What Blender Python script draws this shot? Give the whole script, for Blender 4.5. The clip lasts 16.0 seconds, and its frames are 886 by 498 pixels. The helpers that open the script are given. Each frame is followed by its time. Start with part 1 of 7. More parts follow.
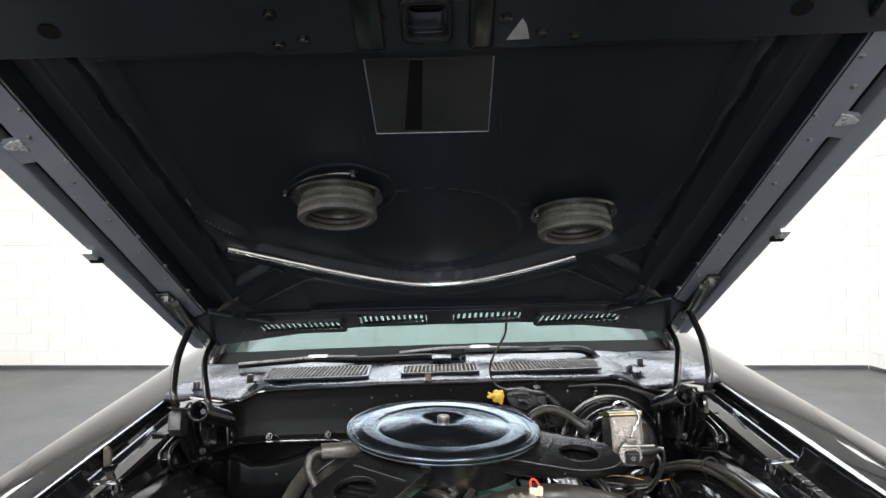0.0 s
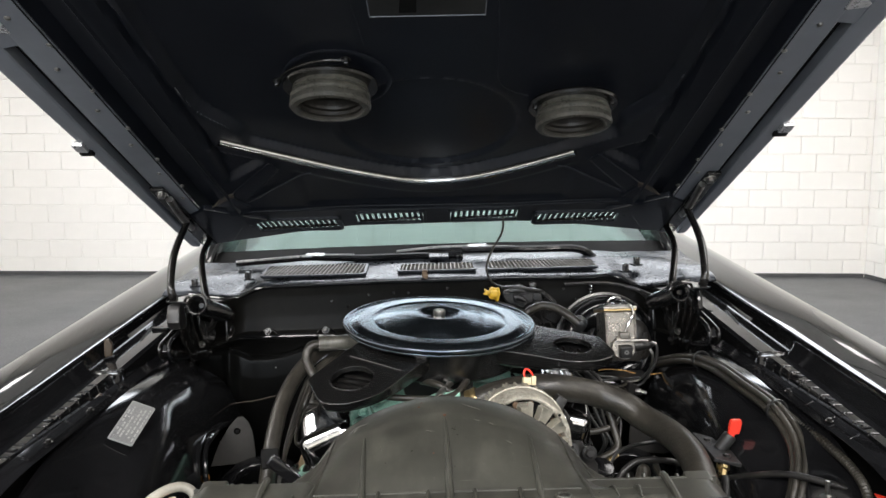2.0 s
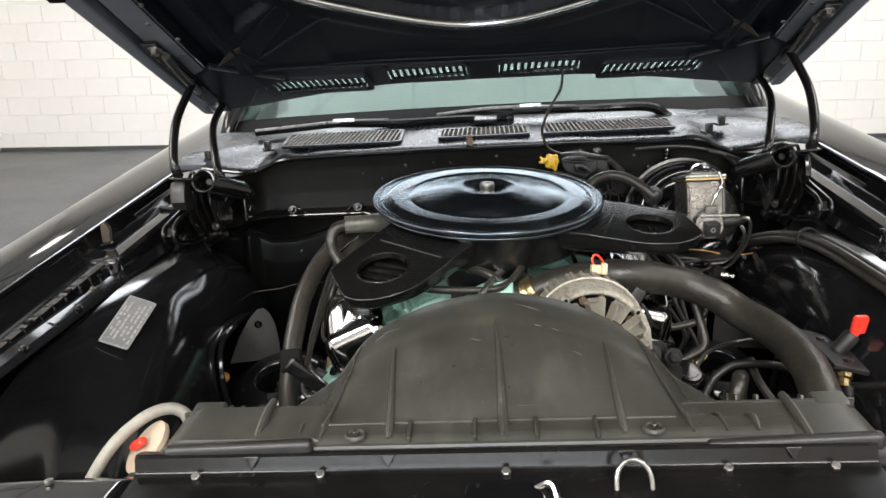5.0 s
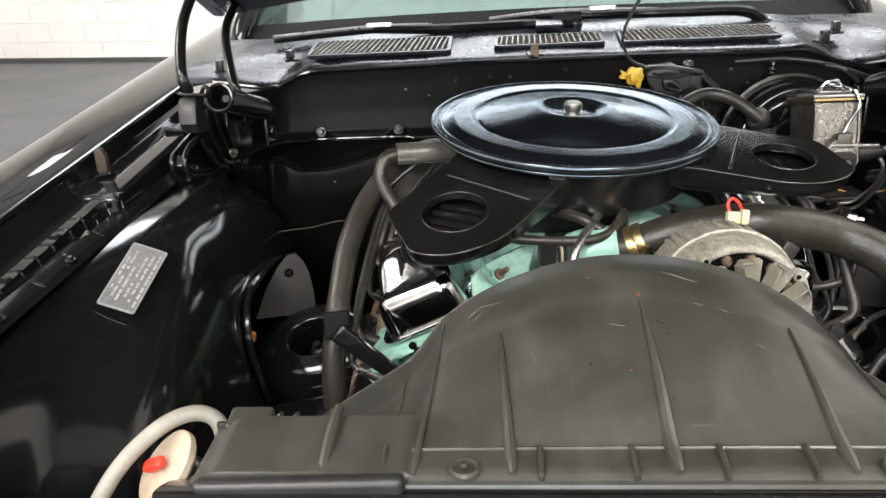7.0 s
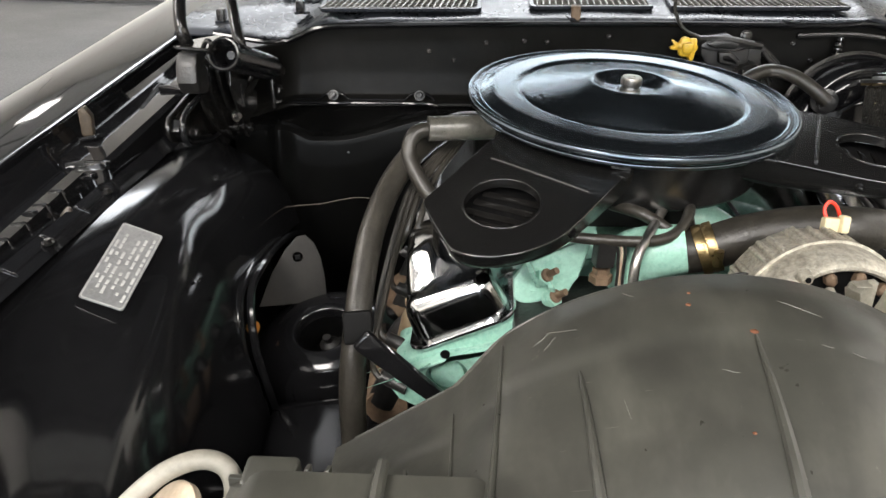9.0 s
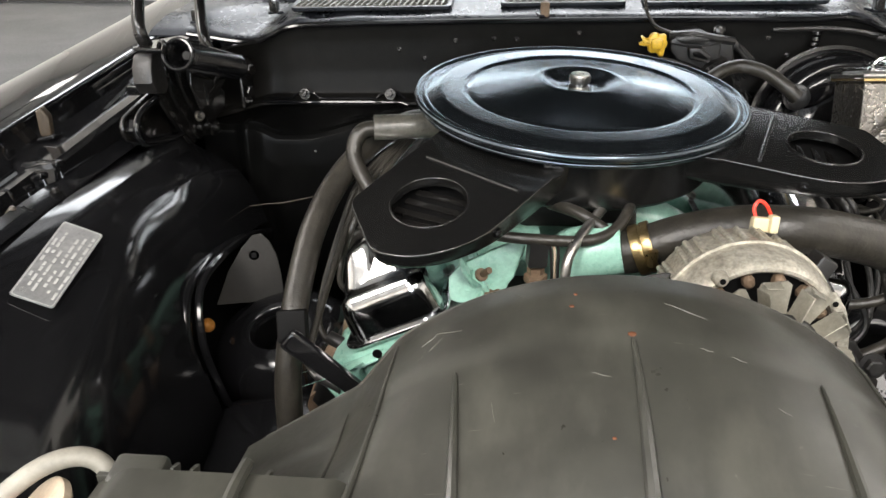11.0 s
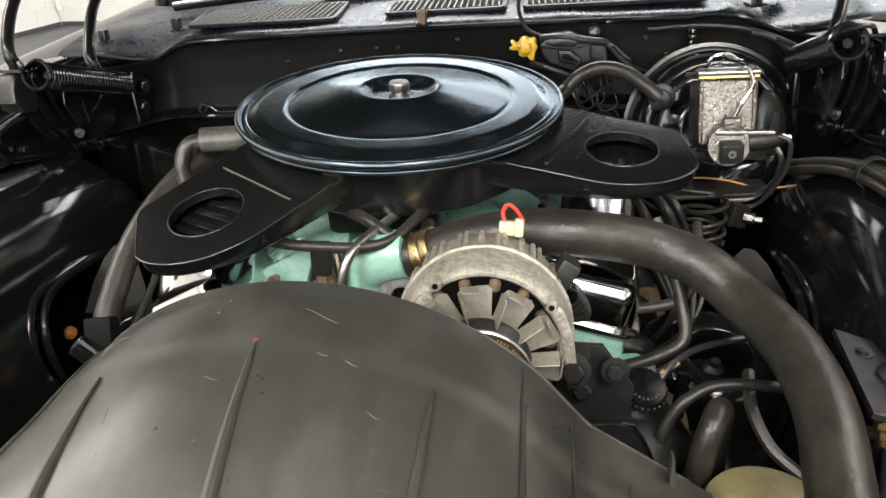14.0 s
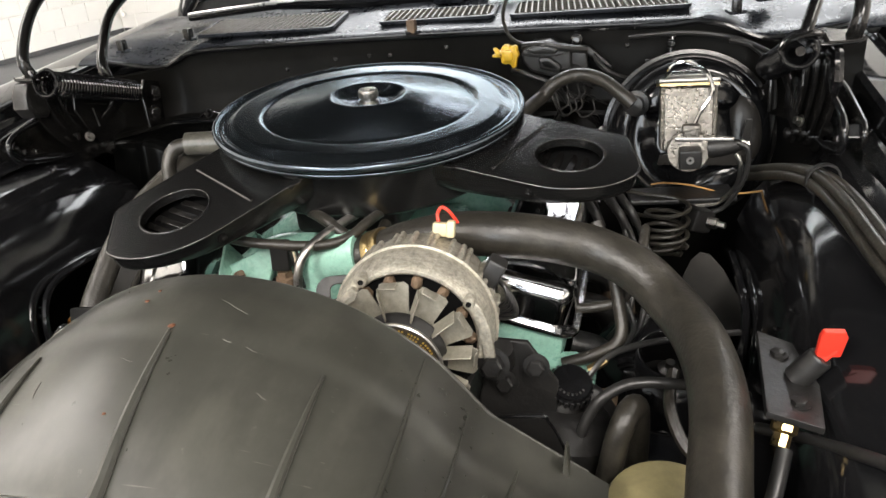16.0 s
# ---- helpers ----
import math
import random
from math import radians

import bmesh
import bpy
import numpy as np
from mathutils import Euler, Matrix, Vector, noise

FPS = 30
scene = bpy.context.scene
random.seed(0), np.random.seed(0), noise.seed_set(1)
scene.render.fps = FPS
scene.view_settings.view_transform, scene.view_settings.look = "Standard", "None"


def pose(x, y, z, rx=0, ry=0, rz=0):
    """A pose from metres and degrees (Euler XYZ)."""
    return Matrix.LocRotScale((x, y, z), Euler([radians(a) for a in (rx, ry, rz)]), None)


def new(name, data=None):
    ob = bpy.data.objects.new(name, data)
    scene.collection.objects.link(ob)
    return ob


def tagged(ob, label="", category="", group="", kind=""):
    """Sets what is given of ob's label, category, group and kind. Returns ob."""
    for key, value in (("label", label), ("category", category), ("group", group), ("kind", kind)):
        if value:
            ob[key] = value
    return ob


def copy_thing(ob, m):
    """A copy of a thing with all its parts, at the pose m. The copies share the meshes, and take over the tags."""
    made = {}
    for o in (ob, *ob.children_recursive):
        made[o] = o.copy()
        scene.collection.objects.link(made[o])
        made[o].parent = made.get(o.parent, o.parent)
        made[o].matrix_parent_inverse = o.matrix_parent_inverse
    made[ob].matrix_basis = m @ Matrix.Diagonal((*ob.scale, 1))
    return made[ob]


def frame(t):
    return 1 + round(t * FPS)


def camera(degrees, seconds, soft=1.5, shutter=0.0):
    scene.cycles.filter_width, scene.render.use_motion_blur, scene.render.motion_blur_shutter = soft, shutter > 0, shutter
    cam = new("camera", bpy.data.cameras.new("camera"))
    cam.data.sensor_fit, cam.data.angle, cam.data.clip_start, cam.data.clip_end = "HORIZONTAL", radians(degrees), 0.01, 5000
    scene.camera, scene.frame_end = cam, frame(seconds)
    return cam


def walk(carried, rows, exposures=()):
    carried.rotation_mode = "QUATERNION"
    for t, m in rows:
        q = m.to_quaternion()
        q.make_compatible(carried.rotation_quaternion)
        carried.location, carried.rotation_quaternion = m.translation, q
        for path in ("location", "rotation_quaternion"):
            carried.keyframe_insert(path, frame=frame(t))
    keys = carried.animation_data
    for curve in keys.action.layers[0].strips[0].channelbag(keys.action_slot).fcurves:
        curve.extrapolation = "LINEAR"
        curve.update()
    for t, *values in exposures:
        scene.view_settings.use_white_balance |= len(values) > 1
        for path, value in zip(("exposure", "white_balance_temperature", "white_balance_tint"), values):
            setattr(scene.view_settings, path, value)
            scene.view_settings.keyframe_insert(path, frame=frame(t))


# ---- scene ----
cam = camera(60.5, 16.0)
METRES, EYE, TILT, LEAN, TURN = 1.2, 1.22, 0.5, 0.0, 0.0
ROWS = [
    (0.0, 0.0, 0.0, 0.0, 0.0, 0.0, -0.0),
    (0.5, 0.0013, 0.0011, -0.0069, -0.07, -1.68, 0.0),
    (1.0, 0.0039, 0.0022, -0.0135, -0.06, -3.5, -0.04),
    (1.5, 0.0047, 0.0041, -0.0199, -0.05, -5.09, -0.11),
    (2.0, 0.0061, 0.01, -0.0256, 0.01, -6.75, -0.18),
    (2.5, 0.0065, 0.0222, -0.0319, 0.06, -8.16, -0.19),
    (3.0, 0.0066, 0.0474, -0.036, 0.17, -9.82, -0.11),
    (5.5, 0.0047, 0.2632, -0.0708, 3.92, -18.18, 1.74),
    (6.0, -0.0223, 0.3114, -0.082, 4.06, -19.73, 1.84),
    (6.5, -0.0526, 0.3564, -0.0897, 3.9, -21.22, 1.66),
    (7.0, -0.088, 0.4004, -0.0949, 3.57, -22.77, 1.05),
    (7.5, -0.1191, 0.4366, -0.0994, 3.25, -23.97, 0.12),
    (8.0, -0.1464, 0.4675, -0.1043, 2.91, -24.98, -1.04),
    (10.5, -0.0891, 0.5131, -0.1064, 4.96, -26.21, -1.0),
    (11.0, -0.0558, 0.5132, -0.1051, 5.93, -26.13, -0.29),
    (11.5, -0.0223, 0.5148, -0.1043, 6.78, -26.14, 0.35),
    (12.0, 0.0161, 0.5177, -0.1041, 7.51, -26.22, 0.93),
    (12.5, 0.0547, 0.5218, -0.1042, 8.09, -26.24, 1.37),
    (13.0, 0.1, 0.5271, -0.106, 8.74, -26.01, 1.87),
    (13.5, 0.1386, 0.5321, -0.1059, 9.26, -25.8, 2.2),
    (14.0, 0.1759, 0.5373, -0.1059, 9.94, -25.53, 2.53),
    (14.5, 0.2047, 0.54, -0.1052, 10.71, -25.3, 2.84),
    (15.0, 0.2301, 0.54, -0.1041, 11.72, -25.14, 3.19),
    (15.5, 0.2509, 0.5357, -0.1025, 12.81, -25.05, 3.48),
    (16.0, 0.2721, 0.5254, -0.0983, 14.09, -25.12, 3.6),
]
walk(cam, [(t, pose(0, 0, EYE, TILT, LEAN, TURN) @ pose(METRES * x, METRES * y, METRES * z, 90 + pitch, roll, yaw)) for t, x, y, z, yaw, pitch, roll in ROWS], [(0.0, 0.02, 6350, 10), (1.5, -0.26, 6450, 10), (3.0, -0.33, 6450, 10), (6.0, -0.14, 6600, 10), (8.0, 0.06, 6600, 10), (11.0, 0.03, 6620, 10), (13.0, 0.0, 6650, 10), (16.0, 0.02, 6750, 10)])

# ---- light ----
world = bpy.data.worlds.new("world")
scene.world = world
world.use_nodes = True
wn = world.node_tree.nodes
sky = wn.new("ShaderNodeTexSky")
sky.sky_type, sky.sun_disc, sky.sun_elevation, sky.sun_rotation = "NISHITA", False, radians(40), radians(200)
world.node_tree.links.new(sky.outputs[0], wn["Background"].inputs[0])
wn["Background"].inputs[1].default_value = 0.1

ROOM_Y0, ROOM_Z = -5.0, 3.9


def area(name, m, sx, sy, watts, colour=(1, 1, 1)):
    data = bpy.data.lights.new(name, "AREA")
    data.shape, data.size, data.size_y, data.energy, data.color = "RECTANGLE", sx, sy, watts, colour
    ob = new(name, data)
    ob.matrix_world = m
    return ob


# ceiling tubes in rows across the room, and the big doorway behind the camera
for lx, ly, w, sx, sy in ((-4.45, 7.25, 5, 0.32, 0.5), (3.9, 7.1, 3, 0.3, 0.5), (-3.6, 1.2, 170, 1.5, 2.6), (3.0, 2.0, 110, 1.5, 2.6), (-2.2, -2.6, 420, 1.5, 2.6), (1.6, -2.6, 360, 1.5, 2.6)):
    area("tube_light", pose(lx, ly, ROOM_Z - 0.09, 0, 0, 0), sx, sy, w, (1.0, 0.955, 0.92))
# unseen broad panels added overhead to brighten reflections in the bay
area("added_fill_panel", pose(0.05, 5.9, ROOM_Z - 0.06, 0, 0, 0), 5.6, 2.2, 450, (0.90, 0.94, 1.0))
area("added_fill_panel", pose(0.05, 3.55, ROOM_Z - 0.06, 0, 0, 0), 5.6, 1.8, 62, (0.92, 0.95, 1.0))
area("doorway_light", pose(-0.6, ROOM_Y0 + 0.05, 1.75, 90, 0, 0), 3.4, 2.7, 260, (0.86, 0.93, 1.0))


# ---- materials ----
def surf(name, col, col2=None, rough=0.5, metal=0.0, blotch=6.0, grain=220.0, bump=0.15, dist=0.001, coat=0.0, rvar=0.1, spec=0.5, amount=0.6, mottle=0.15, scratch=0.0):
    """A surface with two scales of change: broad blotches of colour, and fine grain in roughness and relief."""
    m = bpy.data.materials.new(name)
    m.use_nodes = True
    nt = m.node_tree
    n, link = nt.nodes, nt.links.new
    b = n["Principled BSDF"]
    tc = n.new("ShaderNodeTexCoord")
    big, fine = n.new("ShaderNodeTexNoise"), n.new("ShaderNodeTexNoise")
    big.inputs["Scale"].default_value, big.inputs["Detail"].default_value, big.inputs["Roughness"].default_value = blotch, 6, 0.65
    fine.inputs["Scale"].default_value, fine.inputs["Detail"].default_value = grain, 3
    for t in (big, fine):
        link(tc.outputs["Object"], t.inputs["Vector"])
    ramp = n.new("ShaderNodeValToRGB")
    ramp.color_ramp.elements[0].position, ramp.color_ramp.elements[1].position = 0.5 - 0.35 * amount, 0.5 + 0.35 * amount
    ramp.color_ramp.elements[0].color, ramp.color_ramp.elements[1].color = (*col, 1), (*(col2 or [c * 1.35 for c in col]), 1)
    link(big.outputs["Fac"], ramp.inputs["Fac"])
    # smaller smudges, and fine pale scratches where asked for
    mid = n.new("ShaderNodeTexNoise")
    mid.inputs["Scale"].default_value, mid.inputs["Detail"].default_value, mid.inputs["Roughness"].default_value = blotch * 5.5, 5, 0.7
    link(tc.outputs["Object"], mid.inputs["Vector"])
    mm = n.new("ShaderNodeMapRange")
    mm.inputs["From Min"].default_value, mm.inputs["From Max"].default_value = 0.3, 0.7
    mm.inputs["To Min"].default_value, mm.inputs["To Max"].default_value = 1 - mottle, 1 + mottle
    link(mid.outputs["Fac"], mm.inputs["Value"])
    factor = mm.outputs[0]
    if scratch:
        mp, sc = n.new("ShaderNodeMapping"), n.new("ShaderNodeTexNoise")
        mp.inputs["Scale"].default_value, mp.inputs["Rotation"].default_value = (16, 520, 260), (0.2, 0.1, 0.55)
        sc.inputs["Scale"].default_value, sc.inputs["Detail"].default_value = 1.0, 2
        link(tc.outputs["Object"], mp.inputs["Vector"])
        link(mp.outputs[0], sc.inputs["Vector"])
        sr = n.new("ShaderNodeMapRange")
        sr.inputs["From Min"].default_value, sr.inputs["From Max"].default_value = 0.73, 0.78
        sr.inputs["To Min"].default_value, sr.inputs["To Max"].default_value = 0.0, scratch
        link(sc.outputs["Fac"], sr.inputs["Value"])
        ad = n.new("ShaderNodeMath")
        ad.operation = "ADD"
        link(factor, ad.inputs[0])
        link(sr.outputs[0], ad.inputs[1])
        factor = ad.outputs[0]
    sm = n.new("ShaderNodeVectorMath")
    sm.operation = "SCALE"
    link(ramp.outputs["Color"], sm.inputs[0])
    link(factor, sm.inputs["Scale"])
    link(sm.outputs[0], b.inputs["Base Color"])
    add = n.new("ShaderNodeMath")
    add.operation = "ADD"
    link(big.outputs["Fac"], add.inputs[0])
    link(fine.outputs["Fac"], add.inputs[1])
    mr = n.new("ShaderNodeMapRange")
    mr.inputs["From Min"].default_value, mr.inputs["From Max"].default_value = 0.6, 1.4
    mr.inputs["To Min"].default_value, mr.inputs["To Max"].default_value = max(0.02, rough - rvar), min(1, rough + rvar)
    link(add.outputs[0], mr.inputs["Value"])
    link(mr.outputs[0], b.inputs["Roughness"])
    if bump:
        bp = n.new("ShaderNodeBump")
        bp.inputs["Strength"].default_value, bp.inputs["Distance"].default_value = bump, dist
        link(fine.outputs["Fac"], bp.inputs["Height"])
        link(bp.outputs[0], b.inputs["Normal"])
    b.inputs["Metallic"].default_value = metal
    b.inputs["Coat Weight"].default_value = coat
    b.inputs["Coat Roughness"].default_value = rough * 0.9
    b.inputs["Specular IOR Level"].default_value = spec
    return m


M = {}
M["bay"] = surf("black bay paint", (0.0045, 0.0045, 0.005), (0.008, 0.008, 0.0085), 0.11, 0, 9, 90, 0.0, 0.0006, 0.0, 0.03, 0.42)
M["firewall"] = surf("firewall satin black", (0.004, 0.004, 0.0037), (0.009, 0.0085, 0.0076), 0.42, 0, 7, 160, 0.2, 0.0008, 0.0, 0.12, 0.10)
M["heater"] = surf("moulded black case", (0.0020, 0.0020, 0.0020), (0.0034, 0.0034, 0.0032), 0.20, 0, 12, 160, 0.1, 0.0008, 0.0, 0.06, 0.05)
M["support"] = surf("dull black panel paint", (0.0045, 0.0042, 0.004), (0.009, 0.0085, 0.008), 0.22, 0, 15, 120, 0.2, 0.0006, 0.0, 0.08, 0.3)
# black rail paint; the pale reflection along it is put into the colour
M["rail"] = surf("hood rail black with painted sheen", (0.125, 0.135, 0.155), (0.155, 0.168, 0.190), 0.34, 0, 5, 160, 0.0, 0.0005, 0.0, 0.02, 0.5, 0.6, 0.05)
M["hood"] = surf("hood underside black", (0.0048, 0.0059, 0.0090), (0.0080, 0.0096, 0.0138), 0.35, 0, 5, 120, 0.0, 0.0006, 0.0, 0.05)
M["fender"] = surf("black body paint", (0.004, 0.004, 0.0045), (0.006, 0.006, 0.0065), 0.035, 0, 4, 60, 0.0, 0.0003, 0.0, 0.012, 0.45)
M["ledge"] = surf("shelf paint", (0.0045, 0.0045, 0.005), (0.008, 0.008, 0.0085), 0.06, 0, 9, 90, 0.0, 0.0006, 0.0, 0.03, 0.38)
M["nose"] = surf("polished nose paint", (0.004, 0.004, 0.0045), (0.006, 0.006, 0.0065), 0.05, 0, 4, 60, 0.0, 0.0003, 1.0, 0.02, 0.5)
M["cowl"] = surf("mottled blue-grey cowl paint", (0.006, 0.007, 0.009), (0.027, 0.030, 0.037), 0.30, 0, 14, 140, 0.12, 0.0008, 0.0, 0.12, 0.22, 0.6, 0.08)
M["hinge"] = surf("hinge black", (0.005, 0.005, 0.005), (0.012, 0.011, 0.01), 0.17, 0.0, 40, 300, 0.3, 0.0008, 0.2, 0.08, 0.4)
M["satin"] = surf("satin black enamel", (0.0050, 0.0049, 0.0047), (0.0064, 0.0062, 0.0060), 0.225, 0, 8, 60, 0.0, 0.0003, 0.9, 0.004, 0.9, 0.6, 0.05)
M["arm"] = surf("flat black enamel", (0.0050, 0.0049, 0.0047), (0.0066, 0.0064, 0.0062), 0.25, 0, 14, 160, 0.05, 0.0003, 0.35, 0.03, 0.7, 0.6, 0.08)
# bluish daylight sheen on the black lid, put into its reflection tints
M["satin"].node_tree.nodes["Principled BSDF"].inputs["Specular Tint"].default_value = (0.62, 0.82, 1.0, 1)
M["satin"].node_tree.nodes["Principled BSDF"].inputs["Coat Tint"].default_value = (0.74, 0.88, 1.0, 1)
M["satin"].node_tree.nodes["Principled BSDF"].inputs["Coat IOR"].default_value = 1.6
M["shroud"] = surf("aged shroud plastic", (0.0300, 0.0299, 0.0250), (0.0510, 0.0505, 0.0418), 0.33, 0, 7, 160, 0.06, 0.0005, 0, 0.07, 0.6, 0.75, 0.12, 1.6)
nt = M["shroud"].node_tree
bsdf = nt.nodes["Principled BSDF"]
held = bsdf.inputs["Base Color"].links[0].from_socket
for scale, size, lo, hi, colour, most in (((30, 13, 15), 1.0, 0.48, 0.68, (0.090, 0.088, 0.073), 0.34), ((15, 12, 12), 1.0, 0.52, 0.66, (0.020, 0.0192, 0.0170), 0.45), ((130, 60, 60), 1.0, 0.70, 0.76, (0.12, 0.116, 0.098), 0.5), ((42, 36, 36), 1.0, 0.765, 0.79, (0.26, 0.085, 0.03), 0.7)):
    mp, ns, mr, mx = nt.nodes.new("ShaderNodeMapping"), nt.nodes.new("ShaderNodeTexNoise"), nt.nodes.new("ShaderNodeMapRange"), nt.nodes.new("ShaderNodeMix")
    tc = nt.nodes.new("ShaderNodeTexCoord")
    mp.inputs["Scale"].default_value, mp.inputs["Location"].default_value = scale, (scale[0] * 0.37, 1.3, 2.1)
    ns.inputs["Scale"].default_value, ns.inputs["Detail"].default_value, ns.inputs["Roughness"].default_value = size, 4, 0.6
    mr.inputs["From Min"].default_value, mr.inputs["From Max"].default_value, mr.inputs["To Max"].default_value = lo, hi, most
    mx.data_type = "RGBA"
    nt.links.new(tc.outputs["Object"], mp.inputs["Vector"])
    nt.links.new(mp.outputs[0], ns.inputs["Vector"])
    nt.links.new(ns.outputs["Fac"], mr.inputs["Value"])
    nt.links.new(mr.outputs[0], mx.inputs[0])
    nt.links.new(held, mx.inputs[6])
    mx.inputs[7].default_value = (*colour, 1)
    held = mx.outputs[2]
nt.links.new(held, bsdf.inputs["Base Color"])
M["rubber"] = surf("hose rubber", (0.0150, 0.0138, 0.0112), (0.032, 0.0285, 0.0225), 0.38, 0, 18, 260, 0.55, 0.0010, 0, 0.10, 0.5, 0.6, 0.35, 0.8)
M["boot"] = surf("grey rubber boot", (0.040, 0.038, 0.032), (0.090, 0.086, 0.072), 0.32, 0, 26, 300, 0.25, 0.001, mottle=0.35)
M["wire"] = surf("black wire sheath", (0.010, 0.010, 0.010), (0.022, 0.021, 0.02), 0.4, 0, 30, 500, 0.15, 0.0004)
M["chrome"] = surf("chrome", (0.62, 0.62, 0.62), (0.54, 0.54, 0.55), 0.11, 1, 12, 200, 0.0, 0.0003, 0, 0.05)
M["steel"] = surf("dull steel", (0.42, 0.41, 0.39), (0.28, 0.27, 0.25), 0.33, 1, 40, 400, 0.2, 0.0005)
M["brass"] = surf("brass", (0.48, 0.36, 0.17), (0.36, 0.27, 0.14), 0.32, 1, 60, 300, 0.15, 0.0005)
M["alu"] = surf("cast aluminium", (0.54, 0.515, 0.44), (0.31, 0.285, 0.23), 0.42, 0.5, 34, 300, 0.8, 0.0014, 0, 0.1, 0.5, 0.6, 0.4)
M["fan"] = surf("grey fan steel", (0.36, 0.34, 0.285), (0.21, 0.195, 0.155), 0.45, 0.5, 40, 300, 0.3, 0.0006)
M["teal"] = surf("teal engine enamel", (0.25, 0.48, 0.39), (0.33, 0.57, 0.47), 0.3, 0, 25, 180, 0.35, 0.001, 0.3)
M["white"] = surf("aged white hose", (0.31, 0.295, 0.25), (0.18, 0.168, 0.14), 0.5, 0, 16, 260, 0.2, 0.0006)
M["cream"] = surf("cream plastic", (0.62, 0.55, 0.36), (0.50, 0.43, 0.26), 0.45, 0, 14, 260, 0.1, 0.0005)
M["tank"] = surf("yellowed tank plastic", (0.30, 0.26, 0.13), (0.22, 0.19, 0.10), 0.45, 0, 14, 200, 0.2, 0.001)
M["yellow"] = surf("yellow plastic", (0.75, 0.47, 0.03), (0.62, 0.38, 0.03), 0.4, 0, 40, 300, 0.15, 0.0005)
M["red"] = surf("red plastic", (0.80, 0.05, 0.025), (0.68, 0.035, 0.02), 0.38, 0, 20, 200, 0.08, 0.0004)
M["pink"] = surf("faded cap", (0.40, 0.31, 0.22), (0.50, 0.42, 0.32), 0.5, 0.0, 30, 200, 0.2, 0.0006)
M["plate"] = surf("alloy plate and painted highlight", (0.30, 0.305, 0.30), (0.38, 0.38, 0.375), 0.36, 0.6, 40, 500, 0.1, 0.0003)
M["plate_ink"] = surf("bare alloy mark", (0.62, 0.62, 0.60), (0.5, 0.5, 0.48), 0.4, 0.4, 40, 400, 0.1, 0.0003)
M["mesh"] = surf("grille wire", (0.17, 0.158, 0.135), (0.11, 0.104, 0.09), 0.45, 0.2, 40, 300, 0.2, 0.0005)
# shade inside holes, wells and slots as a colour; also plain dark parts
M["dark"] = surf("near-black for shade and parts", (0.003, 0.003, 0.003), (0.005, 0.005, 0.005), 0.6, 0, 10, 150, 0.0, 0.0008, 0, 0.1, 0.1)
M["greypanel"] = surf("grey pad", (0.009, 0.009, 0.009), (0.022, 0.022, 0.021), 0.4, 0, 9, 200, 0.15, 0.0006)
M["flap"] = surf("dull splash rubber", (0.015, 0.014, 0.0125), (0.024, 0.022, 0.0195), 0.55, 0, 12, 200, 0.15, 0.0006, 0, 0.08, 0.3)
M["rust_orange"] = surf("orange rust", (0.11, 0.042, 0.020), (0.17, 0.060, 0.026), 0.7, 0, 60, 300, 0.3, 0.0006)
M["scuff"] = surf("scuffed plastic", (0.085, 0.082, 0.070), (0.13, 0.125, 0.108), 0.5, 0, 80, 400, 0.1, 0.0004)
M["swell"] = surf("brownish satin black", (0.020, 0.018, 0.0155), (0.034, 0.030, 0.026), 0.30, 0, 16, 160, 0.06, 0.0004, 0, 0.05, 0.5)
M["facet"] = surf("bare primer", (0.045, 0.036, 0.028), (0.075, 0.062, 0.05), 0.4, 0, 30, 200, 0.1, 0.0005)
M["gold"] = surf("gold print", (0.55, 0.36, 0.06), (0.45, 0.28, 0.05), 0.45, 0.1, 30, 300, 0.0, 0.0004)
M["copper"] = surf("copper wire", (0.55, 0.30, 0.10), (0.42, 0.22, 0.08), 0.4, 0.2, 30, 300, 0.1, 0.0004)
M["tan"] = surf("heat-stained tan steel", (0.24, 0.165, 0.10), (0.32, 0.235, 0.15), 0.5, 0.1, 40, 260, 0.2, 0.0006)
M["rust"] = surf("rusty iron", (0.10, 0.062, 0.038), (0.20, 0.14, 0.09), 0.7, 0.1, 40, 260, 0.4, 0.001)
M["castblack"] = surf("painted cast iron", (0.006, 0.006, 0.006), (0.014, 0.013, 0.012), 0.42, 0, 25, 220, 0.5, 0.001)
M["rough_iron"] = surf("rough bright casting", (0.215, 0.20, 0.178), (0.135, 0.125, 0.11), 0.30, 0.9, 40, 260, 0.9, 0.0022)
M["wallpaint"] = surf("painted block", (0.770, 0.742, 0.692), (0.800, 0.772, 0.724), 0.5, 0, 1.6, 60, 0.0, 0.002, mottle=0.012)
M["mortar"] = surf("painted joint", (0.745, 0.715, 0.665), (0.78, 0.75, 0.70), 0.65, 0, 5, 90, 0.1, 0.002, mottle=0.03)
M["ceiling"] = surf("white ceiling board", (0.72, 0.73, 0.73), (0.78, 0.79, 0.79), 0.7, 0, 2, 120, 0.2, 0.001)
M["floor"] = surf("grey coated concrete", (0.052, 0.053, 0.056), (0.066, 0.067, 0.070), 0.42, 0, 1.4, 70, 0.25, 0.001, 0, 0.12, mottle=0.05)
M["skirt"] = surf("dark wall foot", (0.05, 0.05, 0.05), (0.07, 0.07, 0.07), 0.6, 0, 5, 90)
M["silver"] = surf("silver sticker", (0.6, 0.6, 0.6), (0.5, 0.5, 0.5), 0.3, 0.7, 30, 200, 0.05, 0.0003)
